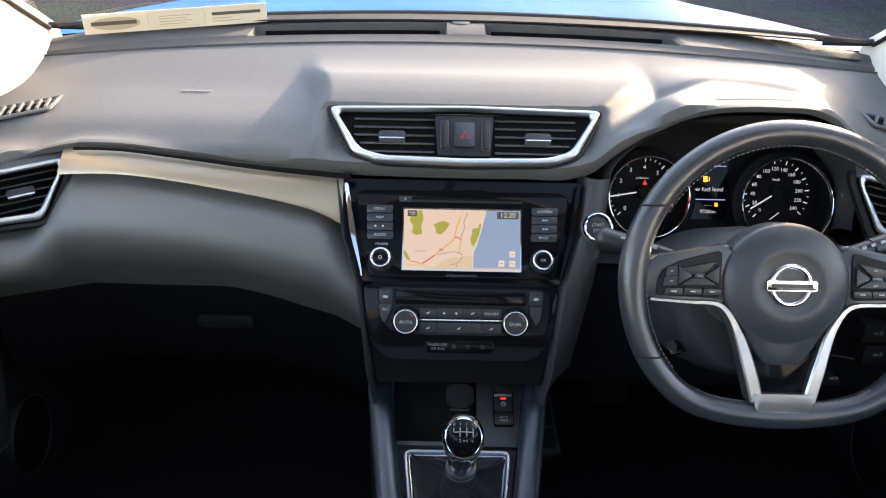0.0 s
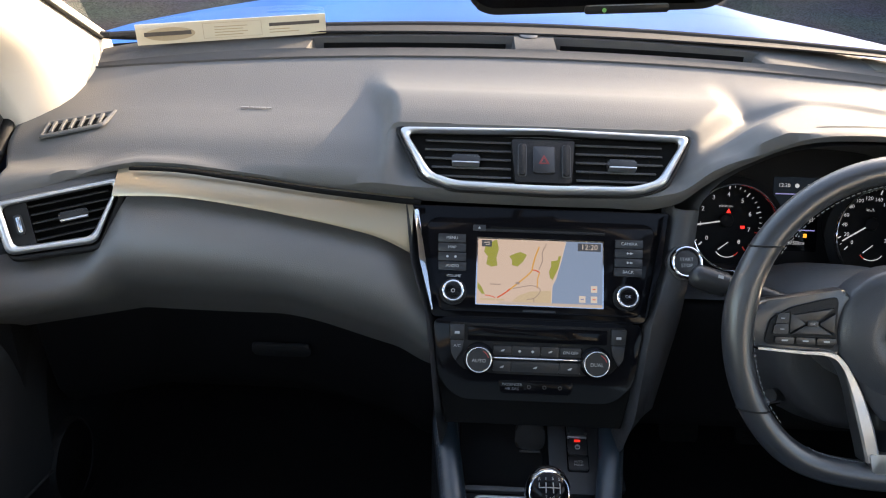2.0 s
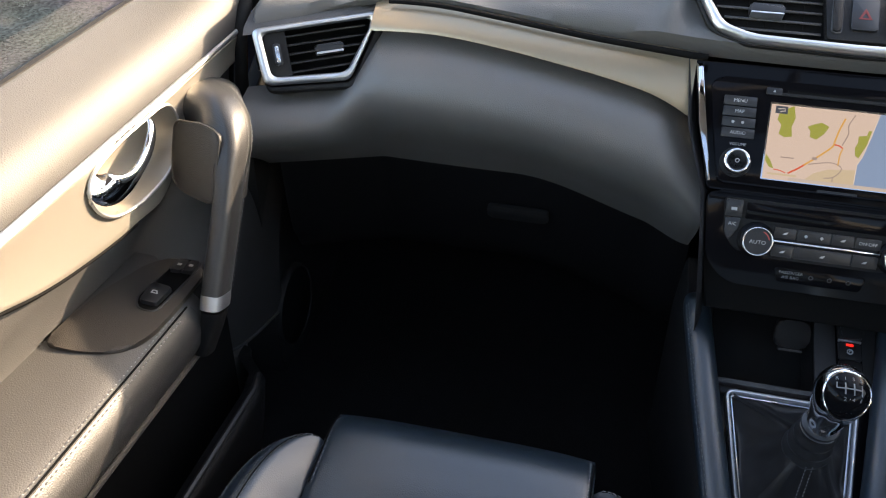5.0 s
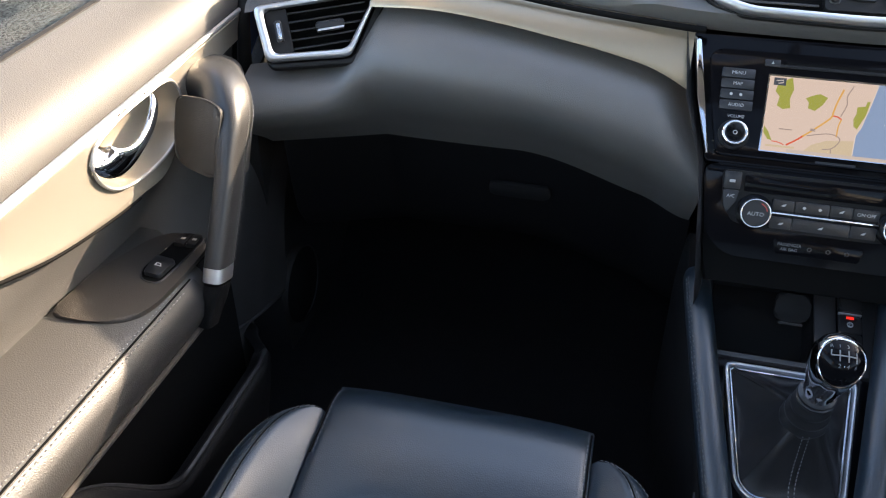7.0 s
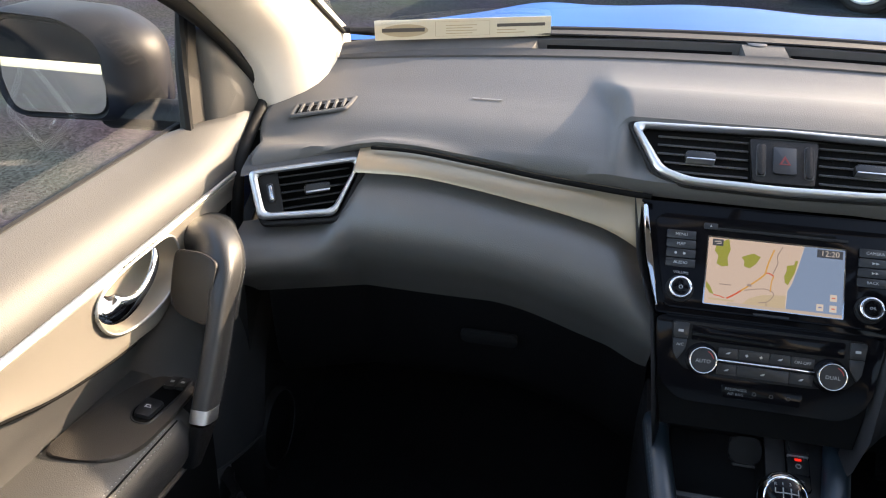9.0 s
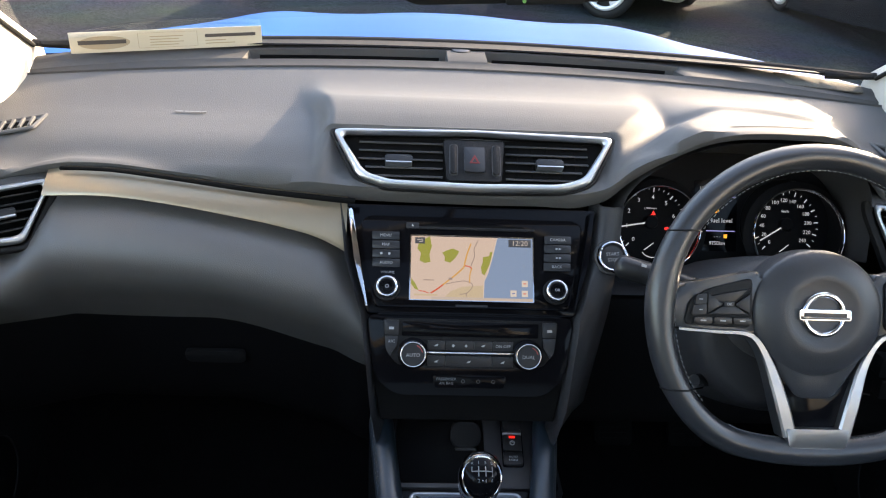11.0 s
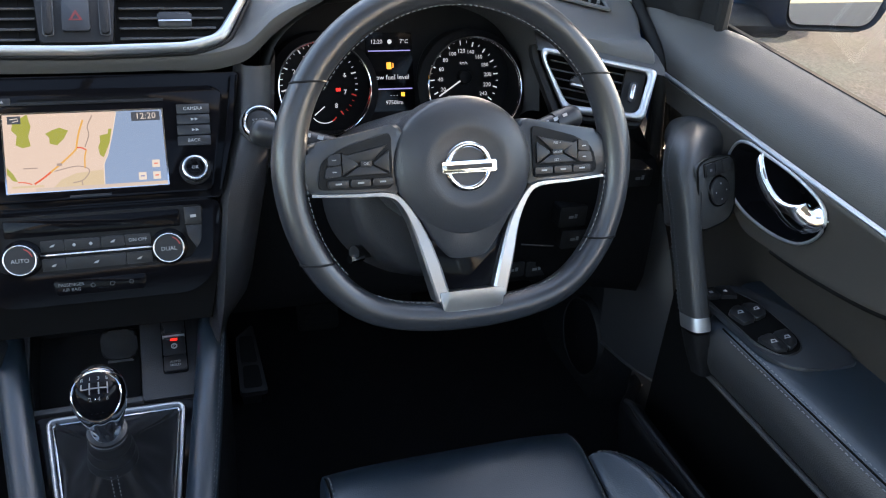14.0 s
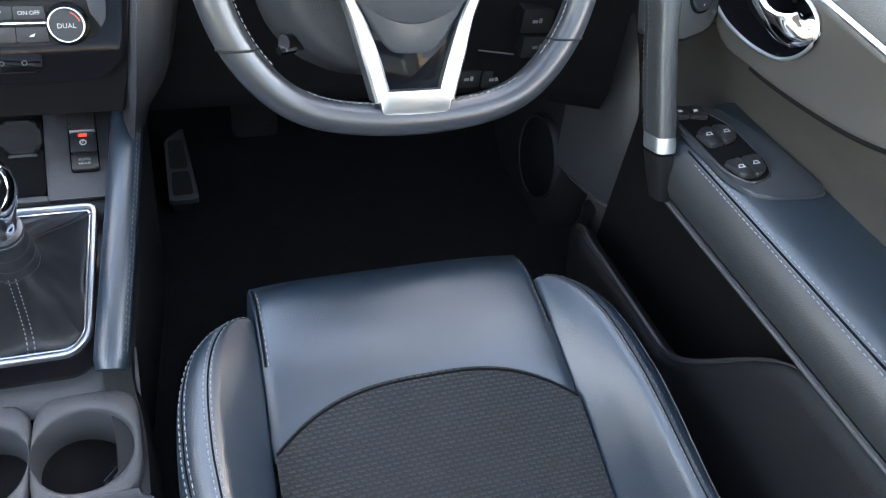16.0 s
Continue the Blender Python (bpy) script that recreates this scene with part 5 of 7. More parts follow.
    # maker's mark: a plain ring with a bar across
    part("badge_ring", ring((0, 0.002), 0.0185, 0.0238, 0.004, m, n=48, base=0.0162), BRIGHT, t, "bright chrome ring badge")
    part("badge_bar", slab(round_poly(rect(-0.0275, -0.0035, 0.0275, 0.0075), 0.001), 0.005, m, 0.0012, base=0.0167), BRIGHT, t, "bright chrome bar of the badge")
    part("badge_bar_inlay", slab(rect(-0.023, -0.0002, 0.023, 0.0042), 0.0004, m, base=0.0216), BUTTON, t)
    part("airbag_mark", lettering("AIRBAG", 0.008, m, 0, -0.044, 0.0160), BUTTON, t, smooth=False)
    for s in (-1, 1):
        # spoke carrier with its buttons
        o = [(s * 0.060, 0.047), (s * 0.105, 0.038), (s * 0.152, 0.030), (s * 0.160, 0.0), (s * 0.154, -0.018), (s * 0.10, -0.020), (s * 0.060, -0.022)]
        o = o if s < 0 else o[::-1]
        sp = part("spoke", slab(round_poly(o[::-1], 0.01), 0.022, m, 0.005, base=-0.018), WHEEL, t, "side spoke with control buttons")
        pod = [(s * 0.072, 0.0385), (s * 0.118, 0.026), (s * 0.139, 0.014), (s * 0.1445, -0.012), (s * 0.073, -0.015)]
        part("button_pod", slab(round_poly(pod if s > 0 else pod[::-1], 0.006)[::-1], 0.004, m, 0.0015, base=0.003), DARK, sp)
        cx = s * 0.098
        quad = {"top": [(-0.021, 0.0165), (0.021, 0.0165), (0.006, 0.0055), (-0.006, 0.0055)], "bottom": [(-0.021, -0.0065), (0.021, -0.0065), (0.006, -0.0005 + 0.003), (-0.006, 0.0025)],
                "left": [(-0.0225, 0.0155), (-0.0075, 0.005), (-0.0075, 0.003), (-0.0225, -0.0055)], "right": [(0.0225, 0.0155), (0.0075, 0.005), (0.0075, 0.003), (0.0225, -0.0055)]}
        for k, q in quad.items():
            lift = [(cx + x, y + 0.006 + (0.004 * (-s * x / 0.02) if k == "top" else 0)) for x, y in q]
            area = sum(lift[i - 1][0] * lift[i][1] - lift[i][0] * lift[i - 1][1] for i in range(4))
            part("button", slab(lift if area > 0 else lift[::-1], 0.004, m, 0.001, base=0.006), BUTTON, sp)
        part("button", slab(rect(cx - 0.0055, 0.0072, cx + 0.0055, 0.0132), 0.005, m, 0.001, base=0.006), BUTTON, sp)
        part("button_text", lettering("OK" if s < 0 else "CANCEL", 0.0040 if s < 0 else 0.003, m, cx, 0.0102, 0.0112), WHITEINK, sp, smooth=False)
        if s > 0:
            part("button_text", lettering("RES +", 0.0036, m, cx, 0.0195, 0.0104), WHITEINK, sp, smooth=False)
            part("button_text", lettering("SET -", 0.0036, m, cx, 0.0025, 0.0104), WHITEINK, sp, smooth=False)
        for k in range(2):
            v0 = 0.0105 - 0.011 * k
            part("button", slab(round_poly([(s * 0.1215, v0), (s * (0.1345 + 0.003 * k), v0 - 0.001), (s * (0.1325 + 0.003 * k), v0 + 0.009), (s * 0.1215, v0 + 0.0105)][::s], 0.001), 0.004, m, 0.001, base=0.006), BUTTON, sp)
            part("button_mark", slab(rect(s * 0.128 - 0.002, v0 + 0.004, s * 0.128 + 0.002, v0 + 0.005), 0.0003, m, base=0.0101), WHITEINK, sp)
        for k in range(3):
            u = s * 0.083 + s * 0.021 * k
            part("button", slab(round_poly(rect(u - 0.0096, -0.0105, u + 0.0096, -0.0040), 0.001), 0.004, m, 0.001, base=0.006), BUTTON, sp)
            part("button_mark", slab(rect(u - 0.003, -0.008, u + 0.003, -0.0065), 0.0003, m, base=0.0101), WHITEINK, sp)
        # satin blade from the spoke down to the lower spoke
        path = [V(s * 0.150, -0.0165), V(s * 0.110, -0.0190), V(s * 0.078, -0.0205), V(s * 0.064, -0.030), V(s * 0.050, -0.056), V(s * 0.0380, -0.094), V(s * 0.0290, -0.127)]
        widths = [0.0034, 0.0038, 0.0048, 0.0075, 0.0125, 0.0150, 0.0150]
        P = spline([(p.x, p.y) for p in path], 30)
        rows = []
        for i, p in enumerate(P):
            d = (P[min(i + 1, 29)] - P[max(i - 1, 0)]).normalized()
            nrm = V(-d.y, d.x)
            w = float(np.interp(i / 29 * 6, range(7), widths)) / 2
            up = 0.0045 * step(0.55, 0.86, i / 29)
            rows.append([m @ V(p.x + nrm.x * w * q, p.y + nrm.y * w * q, z + up * (z > 0)) for q, z in ((-1, -0.010), (-1, 0.0065), (-0.7, 0.0085), (0.7, 0.0085), (1, 0.0065), (1, -0.010))])
        part("satin_blade", grid(rows), SPOKE, t, "satin chrome spoke blade", angle=30)
    foot = round_poly([(-0.0345, -0.1190), (-0.0300, -0.1395), (0.0300, -0.1395), (0.0345, -0.1190), (0.0200, -0.1190), (-0.0200, -0.1190)], 0.003)
    part("satin_foot", slab(foot, 0.0225, m, 0.002, base=-0.008), SPOKE, t, "satin chrome foot of the lower spoke")
    part("lower_spoke_well", slab(round_poly([(-0.042, -0.068), (-0.024, -0.132), (0.024, -0.132), (0.042, -0.068)], 0.003), 0.010, m, 0.001, base=-0.008), PIANO, t, "gloss black well of the lower spoke")
    # column behind the wheel
    col = thing("steering_column", "black steering column shroud with two stalks", "steering column", C + V(0, 0.15, -0.06))
    axis = m.to_3x3() @ V(0, 0, -1)
    rows = []
    for d, r, rz in ((0.02, 0.050, 0.050), (0.05, 0.078, 0.062), (0.13, 0.092, 0.062), (0.24, 0.098, 0.056)):
        rows.append([C + axis * d + m.to_3x3() @ V(r * math.cos(a), rz * math.sin(a), 0) for a in np.linspace(0, 2 * math.pi, 29)[:-1]])
    part("shroud", grid(rows, close_u=True, cap=True), PANEL, col, "dark grey column shroud")
    belly = spline([(-0.100, 0.005), (-0.104, -0.045), (-0.088, -0.086), (-0.052, -0.118), (0.0, -0.127), (0.052, -0.118), (0.088, -0.086), (0.104, -0.045), (0.100, 0.005), (0.055, 0.022), (-0.055, 0.022)], 44, closed=True)
    rows = [[C + axis * d + m.to_3x3() @ V(p.x * k, p.y * k, 0) for p in belly] for d, k in ((0.062, 0.78), (0.062, 0.84), (0.068, 0.90), (0.085, 0.95), (0.14, 1.0), (0.20, 1.02))]
    part("lower_shroud", grid(rows, close_u=True, cap=True), CONSOLE, col, "dark grey lower column shroud", angle=50)
    lever = part("reach_lever", pipe([V(0.300, 0.850, 0.756), V(0.280, 0.825, 0.772), V(0.258, 0.812, 0.778)], 0.008, 10), DARK, col, "black column adjuster lever")
    part("lever_tip", pipe([V(0.268, 0.813, 0.772), V(0.252, 0.805, 0.774)], 0.0045, 8), BRIGHT, lever)
    for s in (-1, 1):
        base = C + axis * 0.085 + V(s * 0.06, 0, 0.012)
        tip = V(0.174, 0.866, 0.897) if s < 0 else V(0.522, 0.870, 0.896)
        stalk = part("stalk", pipe(spline([base, base.lerp(tip, 0.5) + V(0, 0, 0.002), tip], 14), 0.0125, 14, taper=lambda f: 0.72 + 0.28 * f), BUTTON, col, "black control stalk")
        end = (tip - base).normalized()
        part("stalk_tip", pipe([tip.lerp(base, 0.22)] + [tip + end * d for d in (0, 0.005, 0.009, 0.012, 0.0135)], 0.0142, 16, taper=lambda f: (1, 1, 0.96, 0.8, 0.5, 0.15)[int(round(f * 5))]), BUTTON, stalk)
        sm = plane(base.lerp(tip, 0.70) + V(0, -0.008, 0.011), (tip - base) * s, V(0, 0.5, 0.85))
        for k in range(4):
            part("stalk_mark", slab(rect(-0.022 + 0.013 * k, -0.002, -0.016 + 0.013 * k, 0.002), 0.0005, sm, base=0.0005), WHITEINK, stalk)


build_wheel()


# ---- doors ----
def line_z(y):
    """Height of the bright line along the door."""
    return 0.914 + 0.072 * (max(y, 0.25) - 0.967)


def door_front(z):
    """Where the door's front edge runs, by height."""
    return float(np.interp(z, [0.60, 0.80, 0.88, 0.915, 0.932, 0.965, 1.0], [0.93, 0.945, 0.953, 0.966, 0.979, 1.007, 1.050]))


def build_door(s):
    # Driver's side picks darker materials: its shade is put into their colours.
    right = s > 0
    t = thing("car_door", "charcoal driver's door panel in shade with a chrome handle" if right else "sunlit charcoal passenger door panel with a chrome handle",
              "car door", (s * 0.74, 0.5, 0.36))

    def along(items, back=-0.28, n=60, fronts=None, turn=0.016):
        """Rows along the door, each turned outwards at the front edge; an item gives inset and height for a place."""
        rows = []
        for k, f in enumerate(items):
            y1 = fronts[k] if fronts else door_front(f(0.97)[1])
            row = [V(s * (f(y1)[0] + d), y1 - e, f(y1)[1]) for d, e in ((turn * 1.6, 0.001), (turn, 0.0), (turn * 0.35, 0.0008), (0.0008, 0.004))]
            row += [V(s * f(y)[0], y, f(y)[1]) for y in np.linspace(y1 - 0.012, back, n)]
            rows.append(row)
        return rows

    # rolled pad; towards the front its section draws in to the door's upright front edge
    roll_v = [(0.7060, -0.005), (0.7035, 0.002), (0.7045, 0.012), (0.708, 0.023), (0.7145, 0.034), (0.724, 0.0435), (0.737, 0.0510), (0.751, 0.0580), (0.763, 0.0642), (0.7695, 0.0664), (0.776, 0.0655), (0.795, 0.048)]
    front_y = smooth_fn([0, 1, 3, 5, 7, 9, 11], [0.962, 0.966, 0.980, 1.002, 1.034, 1.066, 1.080])
    front_x = smooth_fn([0, 1, 4, 8, 11], [0.706, 0.7035, 0.7050, 0.7080, 0.7200])
    front_z = smooth_fn([0, 1, 3, 5, 7, 9, 11], [0.908, 0.915, 0.930, 0.945, 0.962, 0.980, 0.972])
    rows = []
    for k, (px, dz) in enumerate(roll_v):
        y1 = front_y(k)
        row = [V(s * (front_x(k) + d), y1 - e, front_z(k)) for d, e in ((0.016, 0.0), (0.008, -0.001), (0.0025, 0.0003))]
        for y in list(np.linspace(y1 - 0.002, 0.86, 26)) + list(np.linspace(0.84, -0.28, 34)):
            f = step(0.86, y1 + 0.012, y)
            row.append(V(s * (px + (front_x(k) - px) * f), y, (line_z(y) + dz) * (1 - f) + front_z(k) * f))
        rows.append(row)
    part("upper_pad", grid(rows), DOORP, t, "soft grained door top pad", angle=60)
    low_z = smooth_fn([0.36, 0.40, 0.46, 0.50, 0.55, 0.62, 0.70, 0.755, 0.80, 0.84, 0.90, 1.0], [0.866, 0.856, 0.838, 0.828, 0.814, 0.803, 0.798, 0.801, 0.835, 0.864, 0.876, 0.886])
    back = lambda y: 0.045 * step(0.585, 0.61, y) * (1 - step(0.81, 0.835, y))
    mid = [lambda y: (0.7060, line_z(y) - 0.002), lambda y: (0.7070 + back(y), line_z(y) - 0.004), lambda y: (0.7100 + back(y), line_z(y) - 0.05), lambda y: (0.7115 + back(y), 0.815), lambda y: (0.716, 0.797),
           lambda y: (0.731, 0.768), lambda y: (0.742, 0.745), lambda y: (0.748, 0.722), lambda y: (0.752, 0.68), lambda y: (0.74, 0.62), lambda y: (0.73, 0.5), lambda y: (0.725, 0.34)]
    # Panel colour differs by side to carry sun (left) and shade (right).
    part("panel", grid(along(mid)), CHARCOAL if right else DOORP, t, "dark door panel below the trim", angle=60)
    # handle bowl's outline, and the leaf-shaped metal trim cut out round it
    bowl_line = spline([(0.790, 0.886), (0.798, 0.862), (0.788, 0.838), (0.757, 0.8215), (0.71, 0.8175), (0.668, 0.8245), (0.645, 0.8415), (0.638, 0.862), (0.650, 0.8785), (0.690, 0.8885), (0.74, 0.8925), (0.772, 0.8935)], 64, closed=True)
    BY, BZ = 0.716, 0.858

    def oval(k, dx):
        return [V(s * (0.7005 - dx), BY + (p[0] - BY) * k, BZ + (p[1] - BZ) * k) for p in bowl_line]
    edge_pts = [(p.y - BY, p.z - BZ) for p in oval(1.0, 0)]

    def in_bowl(y, z):
        a = math.atan2(z - BZ, y - BY)
        q = min(edge_pts, key=lambda e: abs((math.atan2(e[1], e[0]) - a + math.pi) % (2 * math.pi) - math.pi))
        return math.hypot(y - BY, z - BZ) < math.hypot(*q)
    rows = []
    shape = [(0, 0.010), (0, 0.0)] + [(f, 0.002 * math.sin(math.pi * f) - 0.002) for f in np.linspace(0.04, 0.96, 26)] + [(1, -0.001), (1, 0.012)]
    for f, dx in shape:
        row = []
        for i, u in enumerate(np.linspace(0, 1, 170)):
            y1 = 0.964 - 0.016 * f
            y = y1 + (0.355 - y1) * u
            row.append(V(s * (0.7005 + dx + (0.010 if i == 0 else 0)), y, line_z(y) - 0.003 + (low_z(y) - line_z(y) + 0.003) * f))
        rows.append(row)
    leaf = grid(rows)
    gone = [f for f in leaf.faces if in_bowl(f.calc_center_median().y, f.calc_center_median().z)]
    bmesh.ops.delete(leaf, geom=gone, context="FACES")
    # Same trim on both doors; sun or shade comes from the chosen colour.
    part("metal_trim", leaf, TRIMD if right else TRIM_SUNLIT, t, "satin metal leaf-shaped door trim", angle=50)
    part("bright_line", pipe([V(s * 0.7005, y, line_z(y)) for y in np.linspace(0.966, 0.1, 40)], 0.0030, 8), CHROME, t, "thin satin chrome line")
    # Shadow below the trim's lower edge, modelled as a black bar.
    shadow_line = [V(s * 0.7025, y, low_z(y) - 0.003) for y in np.linspace(0.70, 0.36, 30)]
    part("trim_joint_shadow", pipe(shadow_line, 0.0026, 6), HOLE, t)

    # Bowl: sunlight painted in on the left, shade on the right.
    bowl = part("handle_bowl", grid([oval(1.05, 0.0030), oval(1.0, 0.0040), oval(0.965, 0.001), oval(0.93, -0.012), oval(0.86, -0.026), oval(0.6, -0.034), oval(0.05, -0.036)], close_u=True), PIANO if right else TRIM_SUNLIT, t, "deep bowl behind the door handle")
    part("bowl_rim", pipe(oval(1.02, 0.0035), 0.0019, 8, closed=True), CHROME, bowl, "satin chrome bowl rim")
    P = spline([(0.712, 0.752, 0.890), (0.697, 0.748, 0.8905), (0.690, 0.738, 0.882), (0.688, 0.722, 0.868), (0.687, 0.700, 0.8585), (0.688, 0.680, 0.8540), (0.692, 0.662, 0.8560), (0.698, 0.652, 0.864), (0.709, 0.651, 0.875)], 40)
    rows = []
    for i, p in enumerate(P):
        d = (P[min(i + 1, 39)] - P[max(i - 1, 0)]).normalized()
        out = V(-1, 0, 0.0)
        wide = d.cross(out).normalized()
        f = i / 39
        w = (0.0042 + 0.0030 * step(0.05, 0.30, f) + 0.0085 * step(0.50, 0.85, f)) * (1 - 0.35 * step(0.92, 1.0, f))
        rows.append([V(s * q.x, q.y, q.z) for q in [p + wide * w * math.cos(a) + out * 0.0042 * math.sin(a) for a in np.linspace(0, 2 * math.pi, 17)[:-1]]])
    part("handle", grid(rows, close_u=True, cap=True), BRIGHT, bowl, "curved bright chrome handle", angle=70)
    # leather pull: a bar that rises from the armrest, bends outwards and spreads into the door
    G = spline([(0.6270, 0.703, 0.716), (0.6262, 0.727, 0.758), (0.6255, 0.749, 0.797), (0.6268, 0.766, 0.828), (0.632, 0.784, 0.852), (0.645, 0.806, 0.8665), (0.665, 0.831, 0.8705), (0.688, 0.852, 0.8660), (0.708, 0.868, 0.8600)], 56)
    rows, crest = [], []
    for i, p in enumerate(G):
        f = i / 55
        d = (G[min(i + 1, 55)] - G[max(i - 1, 0)]).normalized()
        b = step(0.52, 0.86, f)
        deep = V(-0.25 * b, 0.93, -0.42 * (1 - b) - 0.05 * b)
        deep = (deep - d * deep.dot(d)).normalized()
        wide = d.cross(deep).normalized()
        dp = 0.0190 + 0.006 * step(0.45, 0.75, f) + 0.020 * step(0.72, 1.0, f)
        w = 0.0118 + 0.0135 * step(0.38, 0.75, f)
        pts = []
        for a in np.linspace(0, 2 * math.pi, 29)[:-1]:
            ca, sa = math.cos(a), math.sin(a)
            pts.append(p + wide * w * math.copysign(abs(ca) ** (0.62 + 0.25 * b), ca) + deep * dp * math.copysign(abs(sa) ** (0.62 + 0.25 * b), sa))
        side = 1 if wide.x < 0 or (abs(wide.x) < 0.6 and wide.z > 0) else -1
        crest.append((p, wide * side, deep, w, dp))
        rows.append([V(s * q.x, q.y, q.z) for q in pts])
    grip = part("grip", grid(rows, close_u=True, cap=True), GRIP, t, "stitched leather-look door pull", angle=70)
    for k, off in enumerate((0.62, 0.26)):
        line, ups = [], V(0, 0, 0)
        for p, out, deep, w, dp in crest[2:47]:
            q = p + out * (w + 0.0004) + deep * min(dp * off, 0.013 - 0.007 * k)
            line.append(V(s * q.x, q.y, q.z))
            ups += V(s * out.x, out.y, out.z)
        part("stitching", stitches(line, ups, 0.0032, 0.0022, 0.0004), THREAD, grip, "grey thread stitching", smooth=False)
    band_rows = []
    for k, (f, sc) in enumerate(((0.0, 1.0), (0.0, 1.05), (0.5, 1.07), (1.0, 1.05), (1.0, 1.0))):
        base = V(s * G[0].x, G[0].y, G[0].z)
        down = V(0, -0.45, -0.89) * (0.016 * f - 0.004)
        band_rows.append([base + (q - base) * sc + down + V(0, 0, 0.30 * (q.y - base.y)) for q in rows[0]])
    part("grip_band", grid(band_rows, close_u=True), CHROME, grip, "satin chrome band", angle=50)
    end = V(s * 0.627, 0.697, 0.702)
    part("grip_foot", grid([[end + (q - band_rows[-1][0].lerp(band_rows[-1][14], 0.5)) * sc + V(s * o, y, z) for q in band_rows[-1]] for sc, o, y, z in ((0.97, 0.0, 0.0, 0.0), (0.92, 0.006, -0.004, -0.022), (0.75, 0.016, -0.010, -0.055))], close_u=True, cap=True), DARK, grip, angle=60)
    # pod between the pull and the trim
    m = plane((s * 0.660, 0.7650, 0.845), (1, s * 0.32, s * 0.03), (0, 0.36, 0.93))
    o = [m.inverted() @ V(s * x, y, z) for x, y, z in ((0.6315, 0.765, 0.874), (0.652, 0.776, 0.8775), (0.690, 0.787, 0.8735), (0.6940, 0.770, 0.846), (0.6940, 0.753, 0.819), (0.680, 0.744, 0.812), (0.637, 0.738, 0.806))]
    o = [(p.x, p.y) for p in o]
    o = o if s < 0 else o[::-1]
    pod = part("control_pod" if right else "speaker_pod", slab(round_poly(o, 0.009), 0.052, m, 0.002, base=-0.050), GRIP if right else CHARCOAL, t, "mirror control pod" if right else "small speaker pod")
    part("pod_edge", pipe([m @ V(p.x, p.y, 0.0012) for p in inset_of(round_poly(o, 0.009), -0.001)], 0.0012, 6, closed=True), HOLE if right else TRIMD, pod)
    if right:
        part("dial_ring", ring((0.004, -0.004), 0.0158, 0.0180, 0.003, m, base=0.001), PIANO, pod)
        part("mirror_dial", disc((0.004, -0.004), 0.0156, 0.005, m, 0.002, base=0.001), BUTTON, pod, "round mirror adjuster")
        for a in range(4):
            ca, sa = math.cos(a * math.pi / 2), math.sin(a * math.pi / 2)
            part("dial_mark", disc((0.004 + 0.0090 * ca, -0.004 + 0.0090 * sa), 0.0009, 0.0004, m, n=8, base=0.006), WHITEINK, pod)
        part("switch_recess", slab(round_poly(rect(-0.0185, 0.0150, 0.0245, 0.0310), 0.002), 0.001, m, base=0.0015), HOLE, pod)
        for k, (u0, u1) in enumerate(((-0.0175, -0.0030), (-0.0020, 0.0110), (0.0120, 0.0235))):
            part("mirror_switch", slab(round_poly(rect(u0, 0.0160, u1, 0.0300), 0.001), 0.004, m, 0.001, base=0.0015), BUTTON, pod)
        part("switch_mark", slab(rect(-0.0122, 0.0215, -0.0085, 0.0245), 0.0004, m, base=0.0056), THREAD, pod)
    # armrest
    ya = np.linspace(0.745, -0.28, 52)
    rows = []
    for x, z in ((0.752, 0.722), (0.735, 0.7235), (0.70, 0.7225), (0.665, 0.7175), (0.649, 0.711), (0.640, 0.700), (0.6375, 0.685), (0.640, 0.668), (0.647, 0.655), (0.67, 0.645), (0.75, 0.64)):
        rows.append([V(s * (0.752 - (0.752 - x) * (1 - 0.45 * step(0.70, 0.745, y))), y, z - 0.012 * step(0.68, 0.745, y) * (x < 0.69)) for y in ya])
    armrest = part("armrest", grid(rows), LEATHER if right else DOORP, t, "padded stitched armrest", angle=60)
    part("armrest_side", grid([[p + V(-s * 0.0015, 0, 0) for p in r if p.y < 0.69] for r in rows[4:9]]), GRIP, armrest, "charcoal armrest side", angle=60)
    for dx in (-0.002, 0.0055):
        part("stitching", stitches([V(s * (0.6475 + dx), y, 0.7112 + dx * 0.46 + (-0.0008 if dx < 0 else 0)) for y in np.linspace(0.66, -0.25, 60)], (-s * 0.4, 0, 1), 0.004, 0.0025, 0.0006), THREAD, armrest, "grey thread stitching", smooth=False)
    part("armrest_seam", pipe([V(s * 0.6495, y, 0.7122) for y in np.linspace(0.68, -0.25, 30)], 0.0011, 6), HOLE, armrest)
    part("armrest_edge", pipe([V(s * 0.6475, y, 0.6475) for y in np.linspace(0.70, -0.25, 30)], 0.0035, 8), PANEL if right else TRIMD, armrest, "narrow lower armrest edge")
    # window switches on the front of the armrest
    pm = plane((s * 0.69, 0.655, 0.7225), (1, 0, 0.08 * s), (0, 1, 0))
    at = lambda pts: [(s * (x - 0.69), y - 0.655) for x, y in pts]
    ol = at(((0.654, 0.738), (0.690, 0.752), (0.718, 0.728), (0.738, 0.66), (0.744, 0.575), (0.700, 0.577), (0.668, 0.590), (0.654, 0.62), (0.652, 0.68)))
    sw = part("switch_panel", slab(round_poly(ol, 0.016), 0.0055, pm, 0.003, base=-0.004), SWITCHP if right else CHARCOAL, armrest, "smooth dark window switch panel")
